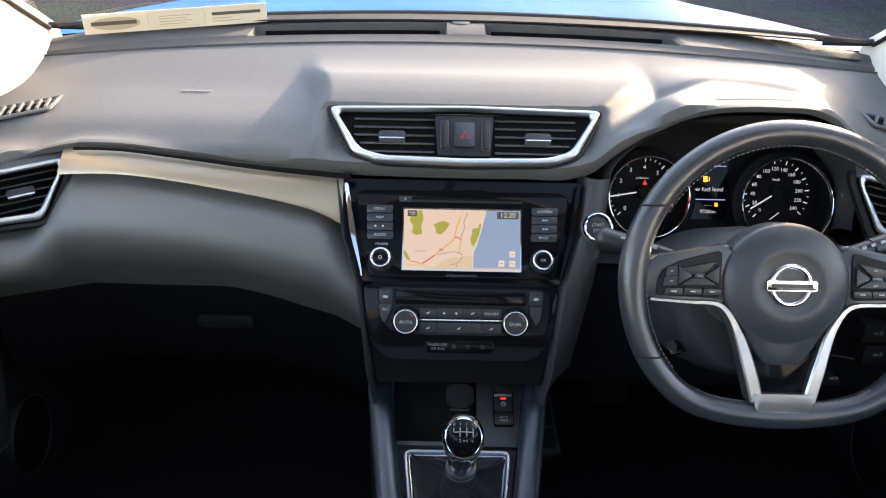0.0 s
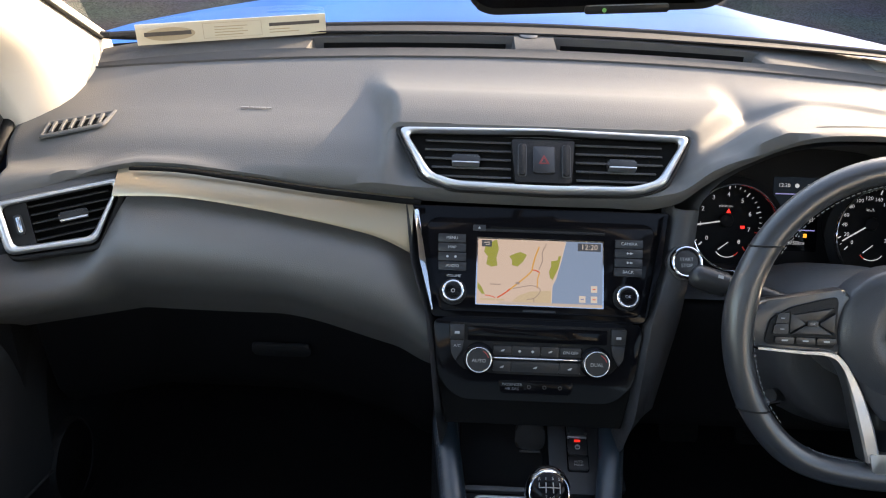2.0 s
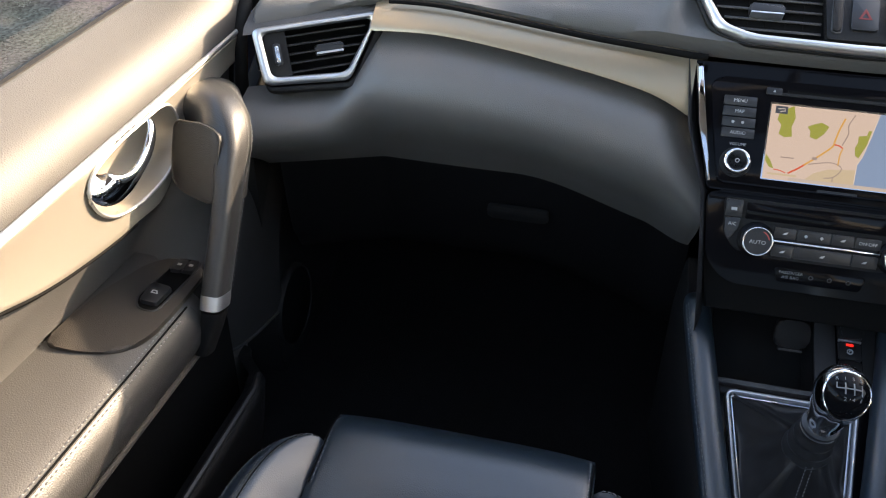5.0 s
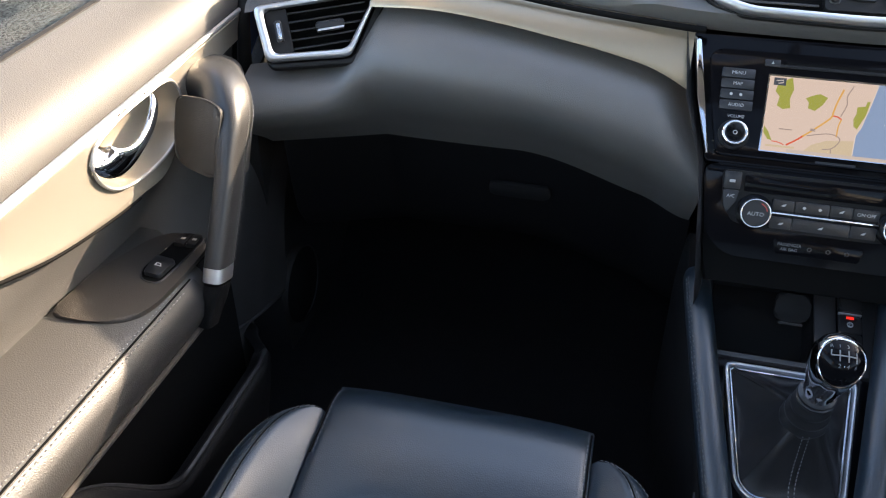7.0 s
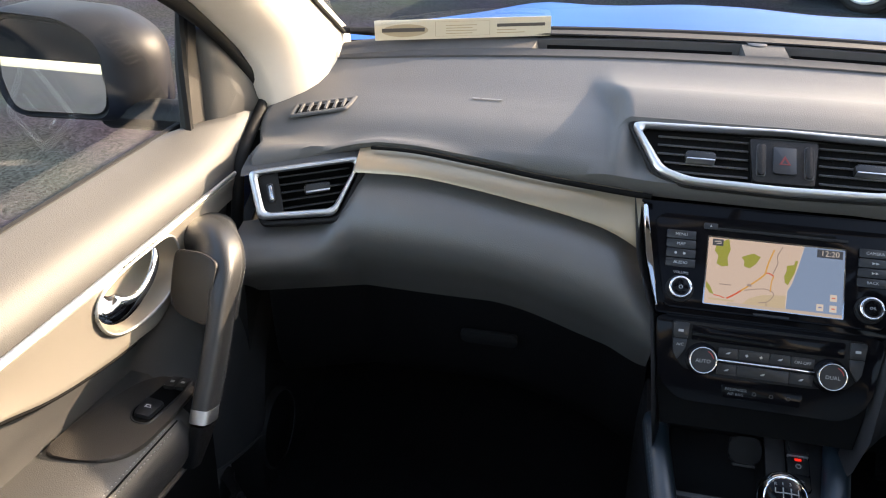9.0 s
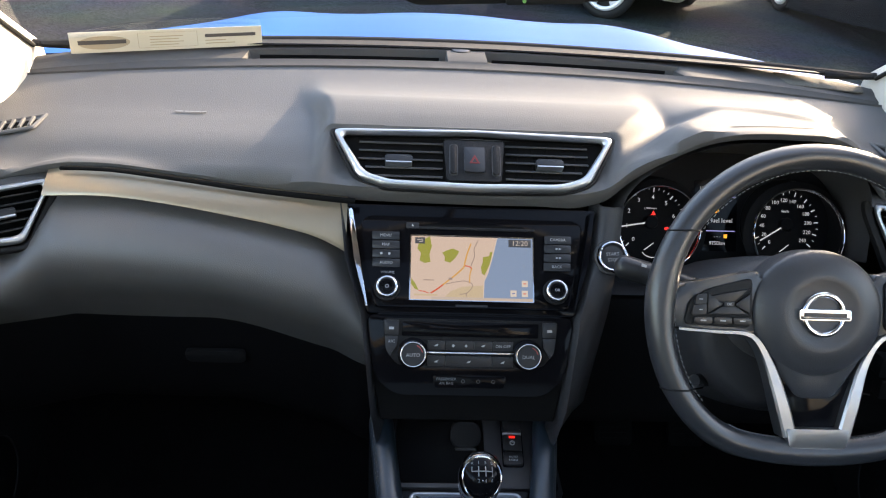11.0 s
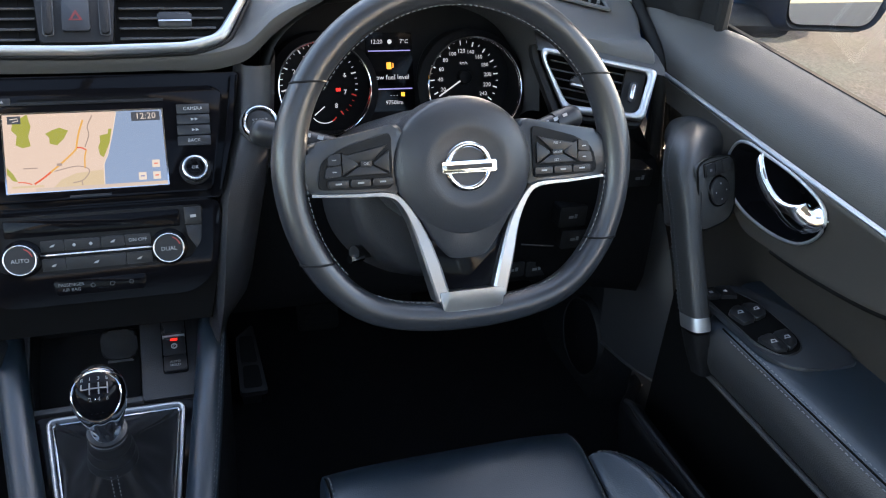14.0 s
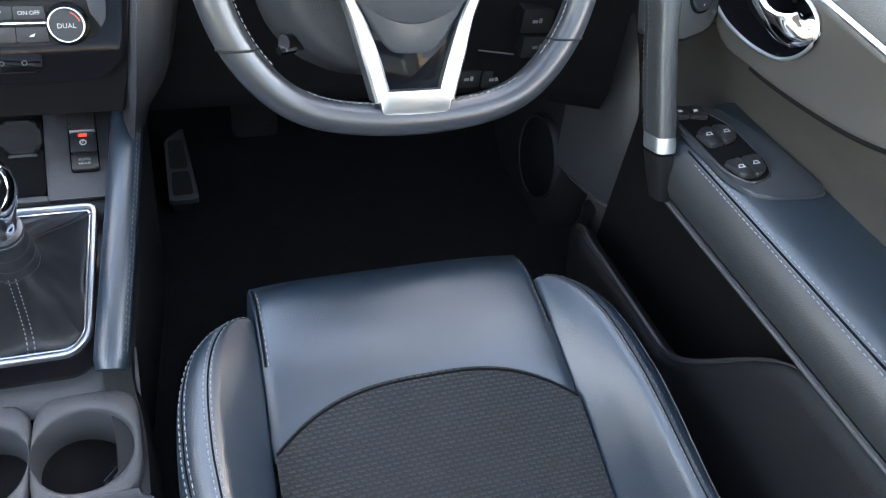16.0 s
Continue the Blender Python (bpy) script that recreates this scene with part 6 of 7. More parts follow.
    hollow = round_poly(at(((0.656, 0.742), (0.690, 0.742), (0.709, 0.70), (0.709, 0.635), (0.700, 0.612), (0.672, 0.606), (0.658, 0.632)) if right else ((0.662, 0.746), (0.690, 0.746), (0.698, 0.668), (0.688, 0.652), (0.668, 0.652))), 0.012)
    part("switch_recess", slab(hollow, 0.0010, pm, base=0.0012), HOLE, sw)
    part("recess_edge", pipe([pm @ V(p.x, p.y, 0.0016) for p in hollow], 0.0013, 6, closed=True), VENT, sw)
    q = lambda pts, r: round_poly(at(pts), r)
    pairs = [(((0.660, 0.690), (0.664, 0.667), (0.6815, 0.669), (0.6815, 0.699), (0.672, 0.698)), ((0.6825, 0.699), (0.6825, 0.669), (0.699, 0.674), (0.704, 0.686), (0.698, 0.698))),
             (((0.661, 0.640), (0.668, 0.616), (0.6815, 0.613), (0.6815, 0.643)), ((0.6825, 0.643), (0.6825, 0.613), (0.698, 0.620), (0.703, 0.644)))] if right else [(((0.669, 0.690), (0.671, 0.660), (0.690, 0.660), (0.694, 0.692)),)]
    for pair in pairs:
        for pts in pair:
            part("window_switch", slab(q(pts, 0.004), 0.0052, pm, 0.0018, base=0.002), BUTTON, sw)
            mx, my = sum(p[0] for p in pts) / len(pts), sum(p[1] for p in pts) / len(pts) + 0.001
            mark = at([(mx - 0.0042, my - 0.0026), (mx + 0.0042, my - 0.0026), (mx + 0.0042, my + 0.0026), (mx - 0.001, my + 0.0026)])
            mark = mark if s > 0 else mark[::-1]
            cx, cy = sum(p[0] for p in mark) / 4, sum(p[1] for p in mark) / 4
            part("switch_mark", rim(mark, [(cx + (p[0] - cx) * 0.55, cy + (p[1] - cy) * 0.5) for p in mark], 0.0003, pm, base=0.0072), WHITEINK, sw)
    for pts in (((0.658, 0.722), (0.671, 0.720), (0.671, 0.738), (0.658, 0.740)), ((0.672, 0.720), (0.690, 0.714), (0.692, 0.736), (0.672, 0.738))) if right else (((0.664, 0.722), (0.675, 0.720), (0.675, 0.740), (0.664, 0.742)), ((0.676, 0.720), (0.688, 0.718), (0.688, 0.738), (0.676, 0.740))):
        part("lock_switch", slab(q(pts, 0.002), 0.0052, pm, 0.0015, base=0.002), BUTTON, sw)
        mx, my = sum(p[0] for p in pts) / 4, sum(p[1] for p in pts) / 4
        part("switch_mark", slab(at([(mx - 0.0022, my - 0.0018), (mx + 0.0022, my - 0.0018), (mx + 0.0022, my + 0.0018), (mx - 0.0022, my + 0.0018)]), 0.0004, pm, base=0.0072), WHITEINK, sw)
    # pocket low in the door: an open bin in front, a closed panel behind it
    yp = np.linspace(0.915, -0.25, 90)
    top = lambda y: 0.497 + 0.148 * (1 - step(0.43, 0.60, y)) - 0.045 * step(0.79, 0.875, y)
    inward = lambda y: 0.642 + 0.030 * step(0.78, 0.87, y) + 0.048 * step(0.85, 0.915, y)
    rows = [[V(s * (inward(y) + dx), y, top(y) * a + 0.34 * (1 - a)) for y in yp] for dx, a in ((0.022, 0.97), (0.014, 0.995), (0.006, 1.0), (0.0, 0.985), (-0.003, 0.93), (0.004, 0.5), (0.018, 0.0))]
    pk = part("door_pocket", grid(rows), DARK, t, "black moulded door pocket", angle=60)
    # Near-black sheet added in the pocket to paint its shaded inside.
    part("pocket_shade", slab([(0.48, 0.34), (0.865, 0.34), (0.865, 0.64), (0.48, 0.64)], 0.004, plane((s * 0.722, 0, 0), (0, 1, 0), (0, 0, 1))), HOLE, pk)
    part("pocket_lip", pipe([V(s * (inward(y) + 0.006), y, top(y) + 0.001) for y in yp[5:40]], 0.0045, 8, taper=lambda f: 1 - 0.9 * step(0.6, 1.0, f)), VENT, pk)
    # curved panel in front of the pocket: it swells round the speaker and faces backwards
    rows = []
    for z in np.linspace(0.474, 0.735, 18):
        lean = 0.05 * ((z - 0.474) / 0.19) ** 2.5
        rows.append([V(s * (0.697 + 0.040 * w - 0.004 * math.sin(math.pi * w)), 0.990 - 0.130 * w - 0.020 * math.sin(math.pi * w) + lean, z) for w in np.linspace(0, 1, 16)])
    bulge = part("lower_front_panel", grid(rows), VENT, t, "curved dark lower door panel", angle=60)
    part("panel_edge", pipe(rows[0], 0.0026, 8), VENT, bulge)
    part("panel_floor", grid([rows[0], [p + V(0, 0.05, -0.004) for p in rows[0]]]), DARK, bulge)
    # outer skin of the door
    skin = [[V(s * x, y, z) for y in np.linspace(0.99, -0.28, 24)] for x, z in ((0.788, 0.945), (0.806, 0.940), (0.845, 0.80), (0.850, 0.60), (0.835, 0.40), (0.78, 0.28))]
    part("outer_skin", grid(skin), PAINT, t, "blue painted outside of the door", angle=60)
    # glass, outer seal and inner mirror cover
    gl = [[V(s * (0.775 - 0.10 * f), y, line_z(y) + 0.06 + 0.46 * f) for y in np.linspace(0.965 - 0.42 * f, -0.28, 12)] for f in (0, 0.25, 0.5, 0.75, 1.0)]
    g = part("window_glass", grid(gl), SIDEGLASS, t, "clear side window")
    g.visible_shadow = False
    facing(g, (0, 0.2, 1.15))
    part("glass_seal", pipe([V(s * 0.772, y, line_z(y) + 0.0630) for y in np.linspace(0.95, -0.28, 24)], 0.0055, 8), RUBBER, t, "black window seal")
    strip = [V(s * 0.757, 0.948, 0.960), V(s * 0.757, 0.948, 1.118), V(s * 0.752, 0.978, 1.108), V(s * 0.749, 0.985, 0.956)]
    part("mirror_cover_strip", thicken(grid([strip[:2], strip[:1:-1]]), 0.004), DARK if right else CHARCOAL, t, "flat strip of the mirror cover")
    c = [V(s * 0.712, 1.084, 0.975), V(s * 0.731, 1.035, 0.958), V(s * 0.742, 0.995, 0.956), V(s * 0.746, 0.980, 0.960), V(s * 0.747, 0.978, 1.03), V(s * 0.745, 0.980, 1.100), V(s * 0.731, 1.030, 1.072), V(s * 0.717, 1.074, 1.030)]
    mid_p = sum(c, V(0, 0, 0)) / 8 + V(-s * 0.008, 0.0, 0)
    loop = spline(c, 40, closed=True)
    rows = [[p + V(s * 0.03, 0, 0) for p in loop], loop, [p.lerp(mid_p, 0.10) + V(-s * 0.006, 0, 0) for p in loop], [p.lerp(mid_p, 0.25) + V(-s * 0.009, 0, 0) for p in loop], [p.lerp(mid_p, 0.6) + V(-s * 0.009, 0, 0) for p in loop], [p.lerp(mid_p, 0.95) + V(-s * 0.008, 0, 0) for p in loop]]
    part("mirror_cover", grid(rows, close_u=True, cap=True), DARK if right else DOORP, t, "triangular inner mirror cover", angle=50)
    part("window_post", pipe([V(s * 0.753, 0.940, 0.972), V(s * 0.757, 0.950, 1.06), V(s * 0.752, 0.955, 1.135)], 0.0085, 8), RUBBER, t, "black window post")


for side in (-1, 1):
    build_door(side)


def build_door_mirror(s):
    t = thing("door_mirror", "blue car door mirror with a dark housing", "door mirror", (s * 0.95, 1.07, 1.0))
    # housing: an open rounded shell that faces backwards
    def loop(k, y, dx=0.0, kz=1.0):
        out = []
        for p in round_poly([(0.883, 0.940), (1.095, 0.930), (1.13, 1.025), (1.11, 1.110), (0.955, 1.104), (0.887, 1.065)], 0.035, 6):
            cx, cz = 1.0, 1.02
            out.append(V(s * (cx + dx + (p[0] - cx) * k), y + 0.002 + 0.05 * (p[0] - 0.85), cz + (p[1] - cz) * k * kz))
        return out
    rows = [loop(0.80, 1.045, 0.032), loop(0.86, 1.033, 0.032), loop(0.92, 1.043, 0.026), loop(0.985, 1.075, 0.006), loop(1.0, 1.11), loop(0.95, 1.145), loop(0.75, 1.172), loop(0.4, 1.185), loop(0.05, 1.188)]
    part("housing", grid(rows, close_u=True, cap=True), material("mirror_shell", (0.012, 0.012, 0.013), 0.5, spec=0.25, vary=0.1) if s < 0 else bpy.data.materials["mirror_shell"], t, "dark glossy mirror housing", angle=60)
    pts = loop(0.80, 1.047, 0.032)
    part("bezel", pipe(pts, 0.006, 8, closed=True), DARK, t)
    bm = bmesh.new()
    bm.faces.new([bm.verts.new(p + V(0, -0.002 + 0.12 * (p.z - 1.02), 0)) for p in loop(0.79, 1.046, 0.032)])
    part("mirror_face", bm, MIRROR, t, "reflecting mirror glass")
    arm = [V(s * 0.775, 1.05, 0.962), V(s * 0.85, 1.07, 0.956), V(s * 0.96, 1.09, 0.948)]
    part("arm", pipe(spline(arm, 10), 0.034, 12, flat=0.7), DARK, t, "dark mirror arm")


for side in (-1, 1):
    build_door_mirror(side)


# ---- centre console ----
CM = plane((0, 0.84, 0.595), (1, 0, 0), (0, 0.904, 0.4275))


def build_console():
    t = thing("centre_console", "black centre console with a tray, gear surround and cup holders", "centre console", (0, 0.75, 0.34))
    edge = smooth_fn([0.3, 0.55, 0.62, 0.67, 0.75, 0.84, 0.92, 1.0], [0.101, 0.100, 0.099, 0.092, 0.099, 0.112, 0.122, 0.125])
    surf = smooth_fn([0.2, 0.55, 0.62, 0.66, 0.70, 0.84, 0.94, 1.0], [0.503, 0.503, 0.504, 0.508, 0.527, 0.592, 0.640, 0.665])
    for s in (-1, 1):
        rows = []
        for y in np.linspace(1.0, 0.2, 40):
            e, z = edge(y), surf(y)
            rows.append([V(s * (e - 0.03), y, z - 0.008), V(s * (e - 0.004), y, z - 0.006), V(s * e, y, z - 0.014), V(s * (e + 0.004), y, z - 0.08), V(s * (e + 0.002), y, 0.33)])
        part("side_wall", grid(rows), DARK, t, angle=50)
        # padded side rail
        P = spline([(s * 0.112, 0.935, 0.638), (s * 0.110, 0.915, 0.640), (s * 0.104, 0.87, 0.622), (s * 0.090, 0.78, 0.580), (s * 0.075, 0.69, 0.537), (s * 0.0715, 0.668, 0.524)], 30)
        rail = part("side_rail", pipe(P, 0.0165, 14, flat=0.95, up=(0, -0.4, 0.9), taper=lambda f: 0.75 + 0.25 * min(1, f / 0.06, (1 - f) / 0.03 + 0.4)), LEATHER, t, "padded black stitched side rail", angle=70)
        up = V(s * 0.75, -0.25, 0.65).normalized()
        for d in (0.0, 0.10):
            upd = V(s * (0.70 + d * 2.2), -0.25, 0.65 - d).normalized()
            part("stitching", stitches([p + upd * 0.0166 for p in P[2:-1]], upd, 0.004, 0.0025, 0.0006), THREAD, rail, "grey thread stitching", smooth=False)
    # tray: the plate with the brake switch and the open bin
    part("tray_plate", slab(round_poly(rect(0.027, 0.001, 0.098, 0.125), 0.002), 0.012, CM, 0.002, base=-0.012), CONSOLE, t, "dark grey tray plate")
    part("tray_edge", slab(rect(-0.100, 0.001, -0.090, 0.125), 0.012, CM, 0.002, base=-0.012), PANEL, t)
    part("tray_front", slab(rect(-0.090, 0.001, 0.027, 0.008), 0.012, CM, 0.002, base=-0.012), PANEL, t)
    bin_o = round_poly(rect(-0.090, 0.008, 0.027, 0.125), 0.008)
    b = part("storage_bin", slab(bin_o, 0.002, CM, base=-0.05), DARK, t, "open black storage bin")
    part("bin_wall", rim(bin_o, inset_of(bin_o, 0.002), 0.046, CM, base=-0.05, lift=0.0455), DARK, b)
    lid = round_poly(rect(-0.020, -0.017, 0.020, 0.017), 0.010)
    sm = plane((0.004, 0.914, 0.625), (1, 0, 0), (0, 0.45, 0.89))
    part("socket_cover", slab(lid, 0.008, sm, 0.004, base=-0.006), DARK, b, "round-cornered power socket cover")
    part("socket_lip", slab(round_poly(rect(-0.014, -0.021, 0.014, -0.018), 0.001), 0.006, sm, 0.001, base=-0.004), BUTTON, b)
    # parking brake switch
    k = part("brake_switch", slab(round_poly(rect(0.0505, 0.030, 0.0785, 0.104), 0.004), 0.004, CM, 0.001, base=-0.001), PIANO, t, "parking brake switch block with a red lamp")
    part("brake_lever", slab(round_poly(rect(0.0515, 0.077, 0.0775, 0.103), 0.004), 0.010, CM, 0.004, base=0.001), BUTTON, k)
    part("brake_button", slab(round_poly(rect(0.052, 0.052, 0.077, 0.0745), 0.002), 0.005, CM, 0.0015, base=0.001), BUTTON, k)
    part("hold_button", slab(round_poly(rect(0.052, 0.0315, 0.077, 0.051), 0.003), 0.005, CM, 0.0015, base=0.001), BUTTON, k)
    part("brake_edge", slab(rect(0.052, 0.0752, 0.077, 0.0768), 0.007, CM, 0.0005, base=0.001), CHROME, k)
    part("brake_lamp", slab(rect(0.0605, 0.0695, 0.0685, 0.0725), 0.0006, CM, base=0.006), REDLAMP, k, "small red lamp")
    part("brake_mark", ring((0.0645, 0.0625), 0.0022, 0.0036, 0.0004, CM, n=18, base=0.006), WHITEINK, k)
    part("brake_letter", lettering("P", 0.005, CM, 0.0645, 0.0625, 0.0064), WHITEINK, k, smooth=False)
    part("hold_text", lettering("AUTO", 0.0042, CM, 0.0645, 0.042, 0.0064), WHITEINK, k, smooth=False)
    part("hold_text", lettering("HOLD", 0.0042, CM, 0.0645, 0.0375, 0.0064), WHITEINK, k, smooth=False)
    # gear surround
    pl = round_poly([(-0.086, -0.002), (0.086, -0.002), (0.066, -0.160), (0.045, -0.182), (-0.045, -0.182), (-0.066, -0.160)], 0.012, 5)
    fo = round_poly([(-0.0735, -0.006), (0.0735, -0.006), (0.0575, -0.148), (0.040, -0.165), (-0.040, -0.165), (-0.0575, -0.148)], 0.014, 5)
    fi = inset_of(fo, 0.0100)
    part("gear_surround", rim(pl, fi, 0.012, CM, base=-0.014, lift=0.0115), PIANO, t, "piano black gear surround")
    part("gear_frame", rim(fo, inset_of(fo, 0.0058), 0.009, CM, base=-0.003), CHROME, t, "satin chrome gear frame")
    part("gear_frame_inner", rim(inset_of(fo, 0.0060), fi, 0.0055, CM, base=-0.003), DARKCHROME, t, "dark inner gear frame")
    part("gear_well", slab(fi, 0.001, CM, base=-0.045), HOLE, t)
    # cup holders
    n = 40
    for s in (-1, 1):
        cx, cy, r = s * 0.0435, 0.600, 0.0425
        sq = []
        for i in range(n):
            a = 2 * math.pi * i / n
            c, d = math.cos(a), math.sin(a)
            hx, hy = (0.0500 if c * s > 0 else 0.0435), (0.066 if d > 0 else 0.054)
            k2 = 1 / (abs(c / hx) ** 5 + abs(d / hy) ** 5) ** 0.2
            sq.append((cx + c * k2, cy + d * k2))
        circ = [(cx + r * math.cos(2 * math.pi * i / n), cy + r * 1.04 * math.sin(2 * math.pi * i / n)) for i in range(n)]
        mixed = lambda f, z: [V(x + (p - x) * f, y + (w - y) * f, z) for (x, y), (p, w) in zip(circ, sq)]
        shrunk = lambda f, z: [V(cx + (x - cx) * f, cy + (y - cy) * f, z) for x, y in circ]
        rows = [mixed(1.0, 0.494), mixed(0.93, 0.5005), mixed(0.75, 0.5035), mixed(0.30, 0.5045), mixed(0.08, 0.5035), shrunk(1.0, 0.501), shrunk(0.98, 0.495), shrunk(0.95, 0.475), shrunk(0.92, 0.455), shrunk(0.92, 0.4535), shrunk(0.90, 0.43), shrunk(0.02, 0.43)]
        h = part("cup_holder", grid(rows[:9], close_u=True), PANEL, t, "round cup holder with a wide rounded rim", angle=60)
        # Inside of the holder goes near-black: its shade is painted in.
        part("cup_well", grid(rows[8:], close_u=True), HOLE, h, "deep well, coloured near-black for its shade", angle=40)
    part("console_ramp", grid([[V(x, y, z) for x in (-0.094, -0.088, -0.05, 0.0, 0.05, 0.088, 0.094)] for y, z in ((0.700, 0.515), (0.682, 0.5055), (0.670, 0.5015), (0.660, 0.4985), (0.652, 0.490))]), CONSOLE, t, "dark grey console top", angle=60)
    part("console_back", slab(round_poly(rect(-0.099, 0.20, 0.099, 0.549), 0.012), 0.03, Matrix.Translation((0, 0, 0.474)), 0.008), CONSOLE, t)
    part("coin_clip", slab(round_poly(rect(-0.006, -0.028, 0.006, 0.028), 0.003), 0.006, pose(0.052, 0.585, 0.45, 10, 0, -50), 0.002), PIANO, t, "small dark object in the cup holder")


build_console()


def build_gear():
    t = thing("gear_lever", "gear lever with a chrome and black knob and leather gaiter", "gear lever", (0.0, 0.755, 0.565))
    foot, top = V(0.0, 0.757, 0.556), V(0.002, 0.709, 0.726)
    ax = (top - foot).normalized()
    m = plane(top, (1, 0, 0), ax.cross(V(1, 0, 0)))
    q = ax
    u = V(1, 0, 0)
    v = q.cross(u).normalized()

    def lathe(items, n=32, sy=1.0):
        return [[top + q * h + u * r * math.cos(2 * math.pi * i / n) + v * r * sy * math.sin(2 * math.pi * i / n) for i in range(n)] for h, r in items]
    profile = [(-0.070, 0.0150), (-0.066, 0.0160), (-0.056, 0.0165), (-0.044, 0.0188), (-0.030, 0.0222), (-0.017, 0.0243), (-0.006, 0.0240), (0.003, 0.0212), (0.008, 0.0170), (0.0112, 0.0100), (0.0122, 0.0025)]
    knob = part("knob", grid(lathe(profile, sy=1.06), close_u=True, cap=True), BRIGHT, t, "bright chrome knob body", angle=60)
    K = top + q * -0.020
    polar = sorted((math.atan2(r, h + 0.020), math.hypot(r, h + 0.020)) for h, r in profile)

    def on_knob(d, k=1.0):
        """The point of the knob's skin in a direction from its middle."""
        d = d.normalized()
        rho = float(np.interp(math.acos(max(-1, min(1, d.dot(q)))), [a for a, _ in polar], [b for _, b in polar]))
        return K + d * rho * k * (1 + 0.05 * abs(d.dot(v)))
    face_d = (V(0, -0.80, 0.20) + q * 0.62).normalized()
    side_u = V(1, 0, 0)
    up_w = side_u.cross(face_d).normalized() * -1
    up_w = up_w if up_w.z > 0 else -up_w
    rows = [[on_knob(face_d * math.cos(al) + (side_u * math.cos(ph) * 0.80 + up_w * math.sin(ph)) * math.sin(al), 1.006) for ph in np.linspace(0, 2 * math.pi, 37)[:-1]] for al in np.linspace(0.02, 0.84, 12)]
    part("knob_face", grid(rows, close_u=True), PIANO, knob, "gloss black knob face with the shift pattern", angle=70)
    part("knob_face_edge", pipe(rows[-1], 0.0010, 8, closed=True), BRIGHT, knob)
    text_d = (face_d + up_w * 0.30).normalized()
    text_up = text_d.cross(side_u).normalized()
    text_up = text_up if text_up.z > 0 else -text_up

    def wrapped(data):
        """Lays a flat mark over the knob's skin."""
        if isinstance(data, bmesh.types.BMesh):
            me = bpy.data.meshes.new("mark")
            data.to_mesh(me)
            data.free()
            data = me
        for vert in data.vertices:
            x, y, z = vert.co
            vert.co = on_knob(text_d + side_u * (x / 0.0265) + text_up * (y / 0.0265), 1.014)
        return data
    flat = Matrix.Identity(4)
    for x in (-0.0035, 0.0025, 0.0085):
        part("pattern_line", wrapped(ribbon([(x, -0.0045), (x, 0), (x, 0.0045)], 0.0010, flat, 0)), THREAD, knob, smooth=False)
    part("pattern_line", wrapped(ribbon([(-0.0095, 0.0), (-0.003, 0), (0.003, 0), (0.0085, 0.0)], 0.0010, flat, 0)), THREAD, knob, smooth=False)
    part("pattern_line", wrapped(ribbon([(-0.0095, 0.0), (-0.0095, 0.0045)], 0.0010, flat, 0)), THREAD, knob, smooth=False)
    for ch, x, y in (("R", -0.0095, 0.0082), ("1", -0.0035, 0.0082), ("3", 0.0025, 0.0082), ("5", 0.0085, 0.0082), ("2", -0.0035, -0.0082), ("4", 0.0025, -0.0082), ("6", 0.0085, -0.0082)):
        part("pattern_text", wrapped(lettering(ch, 0.0046, flat, x, y, 0)), THREAD, knob, smooth=False)
    part("collar", grid(lathe([(-0.0755, 0.0160), (-0.0748, 0.0182), (-0.0730, 0.0188), (-0.0712, 0.0182), (-0.070, 0.0150)]), close_u=True, cap=True), SLEEVE, t, "black collar ring", angle=40)
    part("sleeve", grid(lathe([(-0.128, 0.0215), (-0.123, 0.0240), (-0.117, 0.0240), (-0.113, 0.0205), (-0.108, 0.0222), (-0.103, 0.0222), (-0.099, 0.0185), (-0.094, 0.0200), (-0.089, 0.0200), (-0.085, 0.0165), (-0.080, 0.0180), (-0.0765, 0.0185), (-0.074, 0.0150)]), close_u=True, cap=True), SLEEVE, t, "ringed gaiter sleeve", angle=60)
    # gaiter: folds from the collar down to the frame
    n = 64
    frame_o = spline(inset_of(round_poly([(-0.0735, -0.006), (0.0735, -0.006), (0.0575, -0.148), (0.040, -0.165), (-0.040, -0.165), (-0.0575, -0.148)], 0.014, 5), 0.0095), n, closed=True)
    neck_c = top + q * -0.118
    rows = []
    base_pts = [CM @ V(p.x, p.y, 0.001) for p in frame_o]
    neck_local = CM.inverted() @ neck_c
    for k in np.linspace(0, 1, 22):
        row = []
        for i, b in enumerate(base_pts):
            lp = CM.inverted() @ b
            a = math.atan2(lp.y - neck_local.y, lp.x - neck_local.x)
            nk = neck_c + u * 0.0225 * math.cos(a) + v * 0.0225 * math.sin(a)
            p = b.lerp(nk, k)
            sag = -0.014 * math.sin(math.pi * k ** 0.7) * (1 - 0.9 * abs(math.sin(2 * a)) ** 2) + 0.0045 * math.sin(math.pi * k) * math.sin(6 * a + 2 * k) + 0.0016 * math.sin(math.pi * k) * math.sin(13 * a - 3 * k)
            row.append(p + (CM.to_3x3() @ V(0, 0, 1)) * sag)
        rows.append(row)
    boot = part("gaiter", grid(rows, close_u=True), BOOT, t, "soft black leather gaiter with folds", angle=80)
    front = [r[min(range(n), key=lambda i: (base_pts[i] - (CM @ V(0, -0.165, 0))).length)] for r in rows]
    for dx in (-0.003, 0.003):
        part("stitching", stitches([p + V(dx, -0.0012, 0.0012) for p in front], (0, -0.6, 0.8), 0.003, 0.002, 0.0005), THREAD, boot, "grey thread stitching", smooth=False)


build_gear()


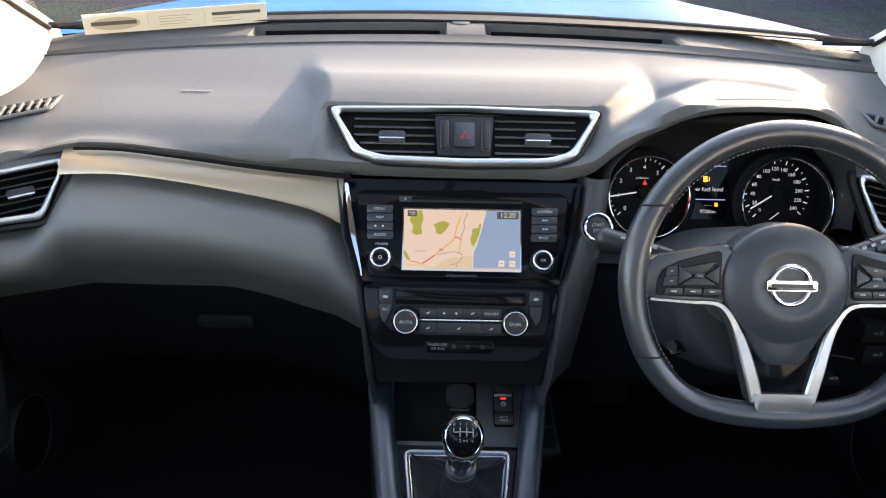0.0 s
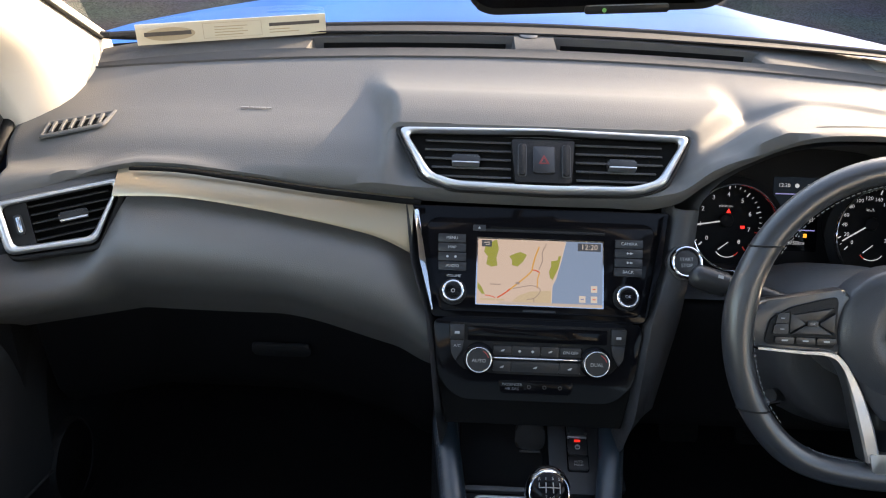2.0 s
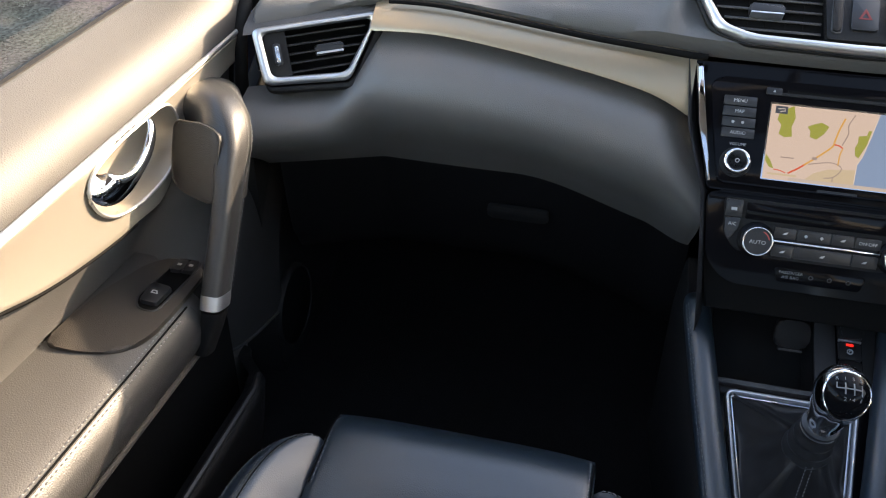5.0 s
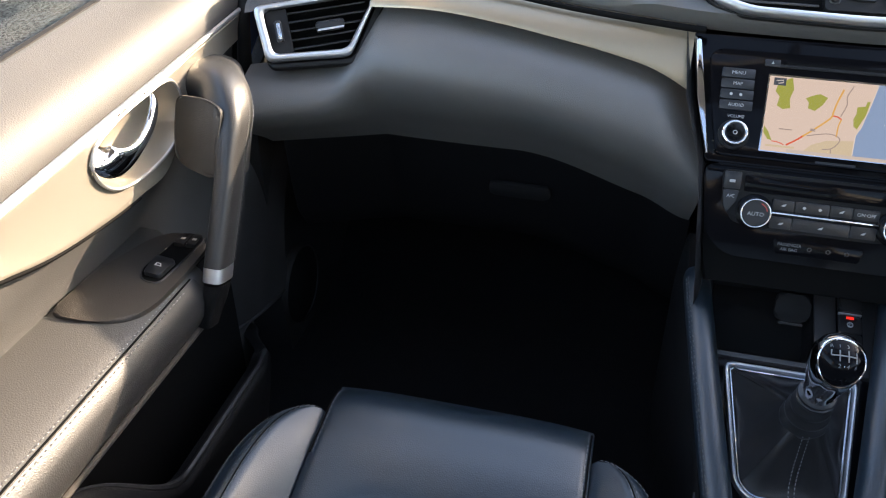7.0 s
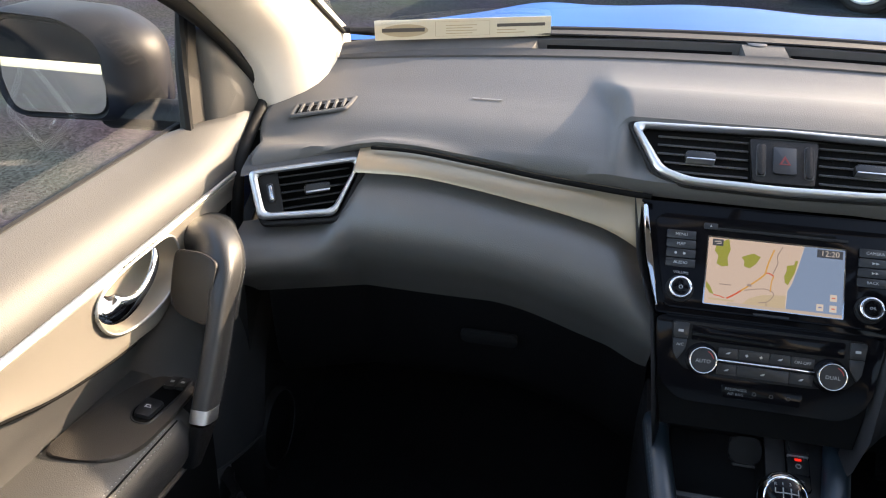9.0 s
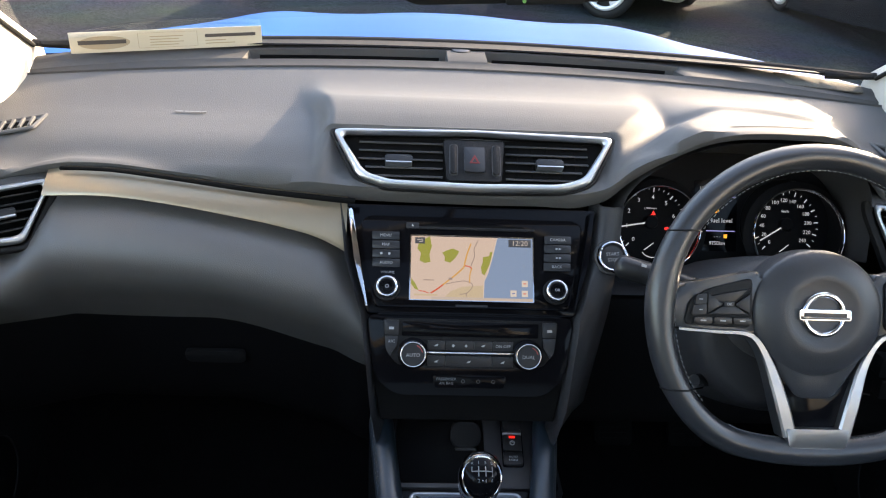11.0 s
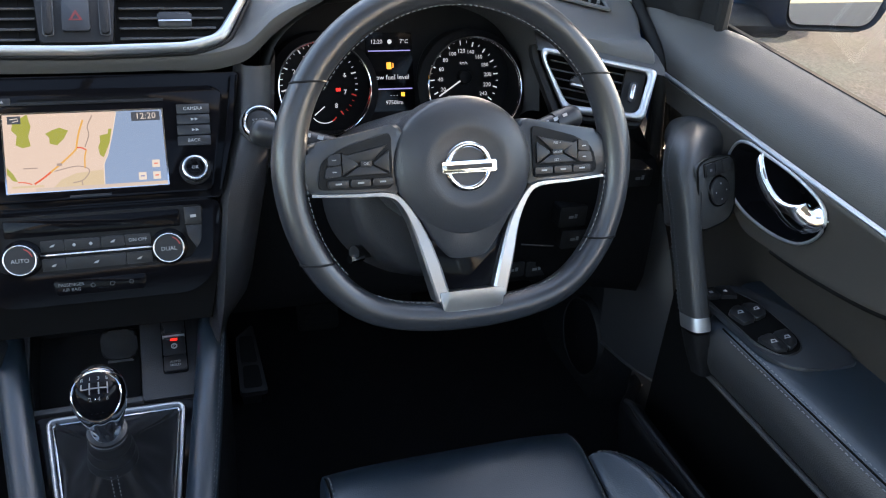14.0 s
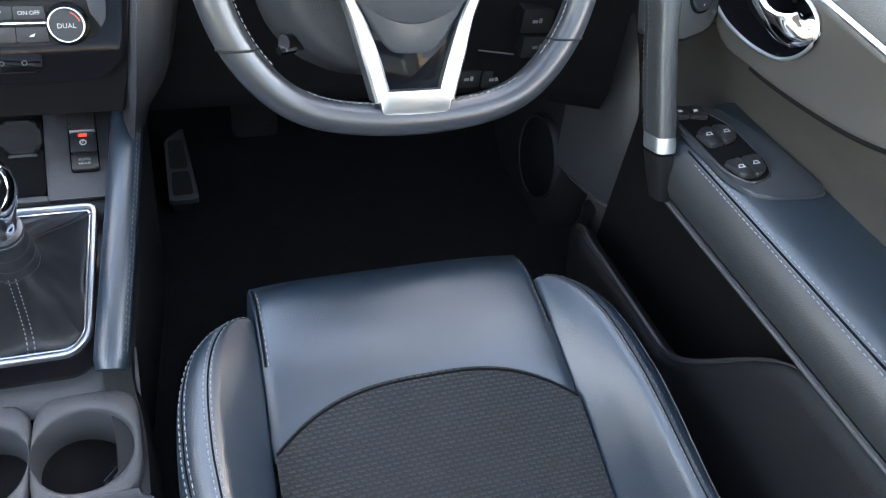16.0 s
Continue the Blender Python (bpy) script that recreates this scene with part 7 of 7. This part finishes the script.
# ---- seats ----
def build_seat(s):
    c = s * 0.355
    t = thing("front_seat", "black leather front seat cushion with a patterned fabric centre", "car seat", (c, 0.3, 0.34), group="front seats")
    hz = smooth_fn([-0.1, 0.0, 0.2, 0.4, 0.55, 0.65, 0.695, 0.712, 0.724], [0.44, 0.44, 0.450, 0.472, 0.524, 0.558, 0.563, 0.557, 0.545])
    ridge = smooth_fn([-0.1, 0.0, 0.2, 0.4, 0.55, 0.65, 0.695, 0.712, 0.724], [0.53, 0.53, 0.535, 0.546, 0.556, 0.563, 0.563, 0.557, 0.545])
    hx = lambda y: 0.153 - 0.005 * step(0.50, 0.68, y)
    bound = lambda f: 0.582 - 0.044 * abs(f) ** 3.0
    # leather thigh roll: from the fabric's edge over the front and down
    rows = []
    for f in np.linspace(-1, 1, 29):
        side = abs(f)
        row = []
        y0 = bound(f)
        for k in range(15):
            y = y0 + (0.712 - y0) * k / 14
            row.append(V(c + f * hx(y), y, hz(y) + 0.005 * (1 - side ** 4) - 0.0015 * side ** 16 - 0.004 * (1 - step(0, 0.1, k / 14))))
        for y, z in ((0.722, 0.552), (0.7285, 0.542), (0.732, 0.525), (0.732, 0.49), (0.728, 0.43), (0.70, 0.38)):
            row.append(V(c + f * 0.148, y + 0.003 * (1 - side ** 4), z + 0.003 * (1 - side ** 4)))
        rows.append(row)
    for k in (0, -1):
        edge = rows[k]
        out = -1 if k == 0 else 1
        for dx, dz in ((0.0012, -0.0025), (0.0015, -0.012), (0.001, -0.035), (0.0, -0.06)):
            rows.insert(0 if k == 0 else len(rows), [p + V(out * dx, -0.001, dz) for p in edge])
    roll = part("thigh_roll", grid(rows), LEATHER, t, "black leather front roll of the cushion", angle=58)
    for k in (-1, 1):
        line = [V(c + k * (hx(y) - 0.0045), y, hz(y) + 0.0012) for y in np.linspace(0.62, 0.715, 20)] + [V(c + k * 0.1437, 0.7285, 0.5425), V(c + k * 0.1437, 0.7328, 0.525), V(c + k * 0.1437, 0.7328, 0.47)]
        part("stitching", stitches(line, (0, 0.3, 1), 0.004, 0.003, 0.0006), THREAD, roll, "grey thread stitching", smooth=False)
        part("roll_seam", pipe([p + V(k * 0.0030, 0, -0.0006) for p in line], 0.0010, 6), HOLE, roll)
    rows = []
    for f in np.linspace(-1, 1, 25):
        rows.append([V(c + f * hx(y), y, hz(y) + 0.003 + 0.004 * (1 - f * f)) for y in np.linspace(bound(f) + 0.004, -0.1, 16)])
    part("fabric_centre", grid(rows), FABRIC, t, "dark patterned fabric cushion centre", angle=70)
    part("centre_seam", pipe([V(c + f * hx(bound(f)), bound(f) + 0.001, hz(bound(f)) + 0.0035 + 0.0035 * (1 - f * f)) for f in np.linspace(-0.99, 0.99, 40)], 0.0013, 6), HOLE, t)
    # bolsters: the inner face slopes up to a stitched ridge, then a narrow strip and a steep outside
    for k in (-1, 1):
        full = 0.083 if k * s < 0 else 0.081
        rows = []
        for y in list(np.linspace(-0.1, 0.52, 18)) + list(0.675 - 0.145 * (1 - np.sin(np.linspace(0, math.pi / 2, 22)))):
            f = max(0, 1 - (max(0, y - 0.555) / 0.1205) ** 2.5) ** (1 / 2.3)
            w = full * (0.05 + 0.95 * f) * (1 - 0.20 * (1 - step(0.36, 0.54, y)))
            row = []
            for q, dz in ((-0.04, -0.035), (0.0, -0.008), (0.06, -0.002), (0.30, 0.006), (0.50, 0.0115), (0.61, 0.0140), (0.635, 0.0133), (0.66, 0.0138), (0.78, 0.0115), (0.885, 0.004), (0.905, 0.001), (0.93, 0.0), (0.975, -0.016), (1.0, -0.045), (1.0, -0.18)):
                h = hz(y) + (ridge(y) - hz(y)) * step(-0.02, 0.62, q)
                row.append(V(c + k * (hx(y) + w * q), y, h + dz * (0.30 + 0.70 * f) - 0.010 * (1 - f)))
            rows.append(row)
        rows.append([p + V(0, 0.001, -0.03) for p in rows[-1]])
        rows.append([p + V(0, -0.004, -0.10) for p in rows[-1]])
        b = part("bolster", grid(rows), LEATHER, t, "raised black leather side bolster", angle=70)
        for col in (5, 7, 9, 11):
            line = [r[col].lerp(r[col + (-1 if col in (5, 9) else 1)], 0.12) + V(k * 0.0004, 0, 0.0006) for r in rows[:-2]]
            part("stitching", stitches(line, (k * 0.3, 0, 1), 0.0042, 0.0026, 0.00055), THREAD, b, "grey thread stitching", smooth=False)
        for col in (6, 10):
            part("bolster_seam", pipe([r[col] for r in rows[:-2]], 0.0010, 6), HOLE, b)
    rows = [[V(c + x, y, z) for x in (-0.20, 0.20)] for y, z in ((0.70, 0.36), (0.70, 0.45), (-0.1, 0.45), (-0.1, 0.36))]
    part("seat_base", thicken(grid(rows), 0.01), DARK, t)


for side in (-1, 1):
    build_seat(side)


# ---- footwell ----
def build_footwell():
    mat_o = round_poly([(0.140, 0.62), (0.160, 0.90), (0.148, 0.985), (0.146, 1.10), (0.20, 1.13), (0.22, 1.25), (0.38, 1.27), (0.40, 1.14), (0.53, 1.10), (0.565, 0.96), (0.57, 0.62)], 0.02)
    t = thing("floor_mat", "black carpet floor mat in the driver's footwell", "floor mat", (0.36, 0.9, 0.33))
    part("mat", slab(mat_o[::-1], 0.012, Matrix.Translation((0, 0, 0.332)), 0.003), CARPET, t)
    part("mat_border", pipe([V(p.x, p.y, 0.343) for p in mat_o], 0.005, 6, closed=True), RUBBER, t)
    f = thing("foot_rest", "ribbed black foot rest beside the console", "foot rest", (0.165, 1.1, 0.40))
    m = plane((0.1635, 1.115, 0.427), (1, 0, 0), (-0.03, 0.11, 0.045))
    o = round_poly([(-0.019, -0.060), (0.022, -0.060), (0.012, 0.062), (-0.016, 0.040)], 0.006)
    part("pad", slab(o, 0.012, m, 0.002, base=-0.01), CONSOLE, f)
    for v0, v1 in ((-0.052, -0.014), (-0.008, 0.040)):
        part("grip_inset", slab(round_poly([(-0.013, v0), (0.015 - 0.06 * (v0 + 0.052), v0), (0.015 - 0.06 * (v1 + 0.052), v1), (-0.011, v1)], 0.005), 0.002, m, base=0.0015), RUBBER, f)
    part("pad_leg", slab(rect(-0.014, -0.05, 0.014, 0.05), 0.08, m, base=-0.09), DARK, f)
    for x, w in ((0.275, 0.032), (0.40, 0.030)):
        p = thing("pedal", "black rubber foot pedal", "pedal", (x, 1.15, 0.5), group="pedals")
        m = plane((x, 1.145, 0.480), (1, 0, 0), (0, 0.5, 0.86))
        # Darker than rubber: footwell shade is put into the pedals' colour.
        part("pedal_pad", slab(round_poly(rect(-w, -0.028, w, 0.028), 0.008), 0.012, m, 0.004), HOLE, p)
        for k in range(5):
            part("rib", slab(rect(-w + 0.008, -0.020 + 0.009 * k, w - 0.008, -0.016 + 0.009 * k), 0.003, m, base=0.0115), HOLE, p)
        part("pedal_arm", pipe([V(x, 1.15, 0.485), V(x, 1.20, 0.54), V(x, 1.22, 0.67)], 0.009, 8), DARK, p)
    for s in (-1, 1):
        k = thing("kick_speaker", "dark round footwell speaker in the side panel", "speaker", (s * 0.70, 1.04, 0.44))
        rows = []
        for f, h in ((1.0, -0.03), (1.0, 0.0), (0.97, 0.010), (0.93, 0.013), (0.90, 0.011), (0.75, 0.013), (0.5, 0.016), (0.25, 0.018), (0.03, 0.0185)):
            rows.append([V(s * (0.706 - h), 1.035 + 0.066 * f * math.cos(q), 0.445 + 0.072 * f * math.sin(q)) for q in np.linspace(0, 2 * math.pi, 41)[:-1]])
        part("speaker_ring", grid(rows[:5], close_u=True), DARK, k, "dark raised ring", angle=60)
        part("speaker_cover", grid(rows[4:], close_u=True), LID, k, "smooth black speaker cover", angle=60)


build_footwell()


# ---- loose things and what lies outside ----
def build_card():
    t = thing("dealer_card", "long cream printed card standing against the windscreen", "card", (-0.47, 1.335, 1.05))
    a, b = V(-0.590, 1.250, 1.055), V(-0.322, 1.338, 1.066)
    m = plane((a + b) / 2, b - a, (0, -0.1, 1))
    w = (b - a).length / 2
    part("card_sheet", slab(round_poly(rect(-w, 0, w, 0.031), 0.001), 0.0012, m), CREAM, t)
    oval = [(-w * 0.66 + w * 0.26 * math.cos(x), 0.0145 + 0.010 * math.sin(x)) for x in np.linspace(0, 2 * math.pi, 28)[:-1]]
    part("tan_oval", slab(oval, 0.0003, m, base=0.0012), CARDTAN, t)
    part("print_bar", slab(rect(-w * 0.92, 0.0125, -w * 0.44, 0.0185), 0.0003, m, base=0.0016), CARDINK, t)
    part("print_panel", rim(rect(-w * 0.32, 0.004, w * 0.30, 0.027), rect(-w * 0.315, 0.0045, w * 0.295, 0.0265), 0.0003, m, base=0.0012), CARDTAN, t)
    for k in range(4):
        part("print_bar", slab(rect(-w * 0.20, 0.0075 + 0.0042 * k, w * (0.10 + 0.05 * (k % 2)), 0.0088 + 0.0042 * k), 0.0003, m, base=0.0012), CARDTAN, t)
    part("print_bar", slab(rect(w * 0.38, 0.0165, w * 0.93, 0.0215), 0.0003, m, base=0.0012), CARDINK, t)
    for k in range(2):
        part("print_bar", slab(rect(w * 0.38, 0.0065 + 0.0045 * k, w * (0.70 - 0.1 * k), 0.0080 + 0.0045 * k), 0.0003, m, base=0.0012), CARDTAN, t)


build_card()


def build_rear_view_mirror():
    t = thing("rear_view_mirror", "black rear-view mirror on a short stem", "mirror", (0.01, 0.80, 1.25))
    m = plane((0.012, 0.80, 1.232), (1, 0, 0.06), (0, -0.12, 1))
    o = round_poly([(-0.115, -0.026), (-0.098, -0.036), (0.10, -0.036), (0.122, -0.020), (0.118, 0.034), (-0.112, 0.034)], 0.012, 5)
    part("housing", slab(o, 0.03, m, 0.006, base=-0.02), DARK, t)
    part("mirror_face", slab(inset_of(o, 0.006), 0.0006, m, base=0.0102), MIRROR, t, "reflecting mirror glass")
    part("sensor_bar", slab(round_poly(rect(-0.012, -0.037, 0.062, -0.030), 0.002), 0.004, m, 0.001, base=0.009), BUTTON, t)
    part("sensor_lamp", disc((0.005, -0.0335), 0.002, 0.001, m, n=12, base=0.013), screen_colour("green_lamp", (0.2, 0.6, 0.2), 0.3), t)
    part("stem", pipe([V(0.01, 0.81, 1.25), V(0.008, 0.83, 1.30), V(0.005, 0.84, 1.36)], 0.014, 10), DARK, t)


build_rear_view_mirror()


def build_airbag_mark():
    m = plane((-0.3825, 1.111, dash_top(-0.3825, 1.111) + 0.0012), (1, 0, 0), (0, 1, 0.27))
    for i, (a, b) in enumerate(((-0.021, -0.011), (-0.008, -0.0035), (-0.002, 0.0045), (0.006, 0.0125), (0.014, 0.021))):
        part("airbag_print_bar", slab(rect(a, -0.0018, b, 0.0018), 0.0006, m), material("grey_print", (0.16, 0.16, 0.16), 0.5) if i == 0 else bpy.data.materials["grey_print"], dash)


build_airbag_mark()


def build_dash_speaker(s):
    q = [(s * 0.503, 1.305), (s * 0.625, 1.252), (s * 0.620, 1.228), (s * 0.511, 1.258)]
    P = [V(a, b, BASE_Z(b) + 0.003) for a, b in q]
    m = plane(sum(P, V(0, 0, 0)) / 4, (P[1] - P[0]) * s, V(0, 1, 0.25))
    o = [m.inverted() @ p for p in P]
    ol = round_poly([(p.x, p.y) for p in o], 0.006)
    part("speaker_grille", slab(ol, 0.002, m, 0.001, base=-0.0005), material("speaker_mesh", (0.11, 0.105, 0.09), 0.8, spec=0.1, grain=1.0, grain_size=420, vary=0.5, vary_size=300), dash, "speckled dash speaker grille")


build_dash_speaker(1)


def build_bonnet():
    t = thing("bonnet", "glossy blue car bonnet with a raised centre", "bonnet", (0, 2.1, 0.9))
    rows = []
    prof = smooth_fn([1.50, 1.58, 1.75, 2.0, 2.25, 2.45, 2.58, 2.66], [1.030, 1.048, 1.057, 1.049, 1.026, 0.985, 0.930, 0.85])
    for y in np.linspace(1.50, 2.66, 40):
        row = []
        for x in np.linspace(-0.83, 0.83, 51):
            a = abs(x)
            k = prof(y) + 0.012 * (1 - step(0.05, 0.22, a)) * 0.4 - 0.054 * (a / 0.78) ** 2.2 + 0.014 * math.exp(-((a - 0.42) / 0.10) ** 2)
            row.append(V(x, y - 0.40 * x * x, k))
        rows.append(row)
    part("panel", thicken(grid(rows), 0.01), PAINT, t, "blue metallic bonnet panel", angle=60)


build_bonnet()


def build_wiper():
    t = thing("wiper", "black windscreen wiper lying on the scuttle", "wiper", (0.2, 1.47, 1.06))
    P = spline([(-0.35, 1.435, 1.048), (0.0, 1.495, 1.052), (0.40, 1.42, 1.045), (0.58, 1.34, 1.035)], 30)
    part("arm", pipe(P, 0.005, 8), RUBBER, t)
    part("blade", pipe([p + V(0, -0.008, 0.004) for p in P], 0.003, 6), RUBBER, t)


build_wiper()


def build_parked_car(a, b, z0, label, paint, lamps=False):
    d = (b - a).normalized()
    side = V(d.y, -d.x, 0).normalized()
    if side.y < 0:
        side = -side
    if abs(d.x) < 0.01:
        side = V(1, 0, 0)
    t = thing("parked_car", label, "car", (a + b) / 2 + side * 0.8)
    rows = []
    for off, w, lo, hi in ((-0.85, 0.55, 0.35, 0.6), (-0.7, 0.80, 0.22, 0.78), (-0.2, 0.86, 0.2, 0.9), (0.9, 0.88, 0.2, 0.95), (2.2, 0.88, 0.2, 0.98), (3.0, 0.84, 0.22, 0.95), (3.5, 0.7, 0.3, 0.85)):
        c = a + d * off + side * 0.86
        c.z = z0
        rows.append([c - side * w + V(0, 0, lo), c - side * (w + 0.04) + V(0, 0, (lo + hi) / 2), c - side * w + V(0, 0, hi), c - side * w * 0.8 + V(0, 0, hi + 0.04), c + side * w * 0.8 + V(0, 0, hi + 0.04), c + side * w + V(0, 0, hi), c + side * w + V(0, 0, lo)])
    part("body", grid(rows, close_u=True, cap=True), paint, t, "painted lower body", angle=50)
    rows = []
    for off, w, hi in ((0.1, 0.75, 0.98), (0.8, 0.66, 1.42), (1.9, 0.66, 1.46), (2.9, 0.7, 1.0)):
        c = a + d * off + side * 0.86
        c.z = z0
        rows.append([c - side * 0.82 + V(0, 0, 0.96), c - side * w + V(0, 0, hi), c + side * w + V(0, 0, hi), c + side * 0.82 + V(0, 0, 0.96)])
    part("cabin", grid(rows, cap=True), CARGLASS, t, "dark window glass")
    tyre, alloy = RUBBER, ALLOY
    for hub in (a, b, a + side * 1.55, b + side * 1.55):
        m = plane(hub + V(0, 0, 0.32) - side * 0.06, d, V(0, 0, 1))
        if (m.to_3x3() @ V(0, 0, 1)).dot(side) > 0:
            m = plane(hub + V(0, 0, 0.32) - side * 0.06, -d, V(0, 0, 1))
        w = part("wheel", ring((0, 0), 0.235, 0.325, 0.06, m, base=-0.10), tyre, t, "wheel with a light alloy rim")
        part("wheel_rim", ring((0, 0), 0.205, 0.245, 0.03, m, base=-0.06), alloy, w)
        part("wheel_well", disc((0, 0), 0.22, 0.01, m, base=-0.10), RUBBER, w)
        for k in range(5):
            part("spoke", slab([(-0.028, 0.04), (0.028, 0.04), (0.045, 0.22), (0.008, 0.22), (0.0, 0.12), (-0.008, 0.22), (-0.045, 0.22)], 0.03, m @ pose(0, 0, -0.07, 0, 0, 72 * k), 0.006), alloy, w)
        part("hub", disc((0, 0), 0.06, 0.03, m, 0.006, base=-0.06), alloy, w)
    for k in (0.22, 1.50) if lamps else ():
        m = plane(a - d * 0.80 + side * k + V(0, 0, z0 + 0.62 - a.z), side, V(0, 0, 1) + d * 0.3)
        part("headlight", slab(round_poly([(-0.26, -0.05), (0.20, -0.06), (0.27, 0.02), (0.24, 0.08), (-0.20, 0.03)], 0.03), 0.14, m, 0.02, base=-0.07), BRIGHT, t, "bright headlight")


CARGLASS = material("dark_car_glass", (0.03, 0.03, 0.035), 0.1, coat=0.5)
ALLOY = material("alloy_wheel", (0.75, 0.75, 0.76), 0.3, metal=0.4)
build_parked_car(V(1.85, 8.2, 0.44), V(-0.10, 9.95, 0.59), 0.5, "silver parked car with alloy wheels", material("silver_car_paint", (0.45, 0.43, 0.40), 0.3, metal=0.6, coat=0.8))
build_parked_car(V(4.0, 6.45, 0.29), V(4.0, 9.05, 0.51), 0.36, "black parked car with bright headlights facing the camera", material("black_car_paint", (0.008, 0.008, 0.009), 0.25, spec=0.3, coat=0.3), True)


def build_white_wall():
    t = thing("white_building", "plain white rendered building wall beside the car park", "building", (7, -8, 0))
    bm = slab([(3.5, -9.0), (11.0, -9.0), (11.0, -9.6), (3.5, -9.6)], 4.0, Matrix.Identity(4))
    part("wall", bm, material("white_render", (0.75, 0.73, 0.70), 0.9, vary=0.04, vary_size=2), t)


build_white_wall()


def build_far_wall():
    # Unseen wall added so the bonnet reflects brown, not bright sky.
    t = thing("reflection_backdrop", "unseen brown backdrop wall that darkens the bonnet's reflections", "building", (-8, 24, 0))
    part("wall", slab([(-40, 24), (14, 24), (14, 25), (-40, 25)], 8.0, Matrix.Identity(4)), material("backdrop_brown", (0.22, 0.18, 0.14), 0.9, vary=0.15, vary_size=0.8), t)


build_far_wall()
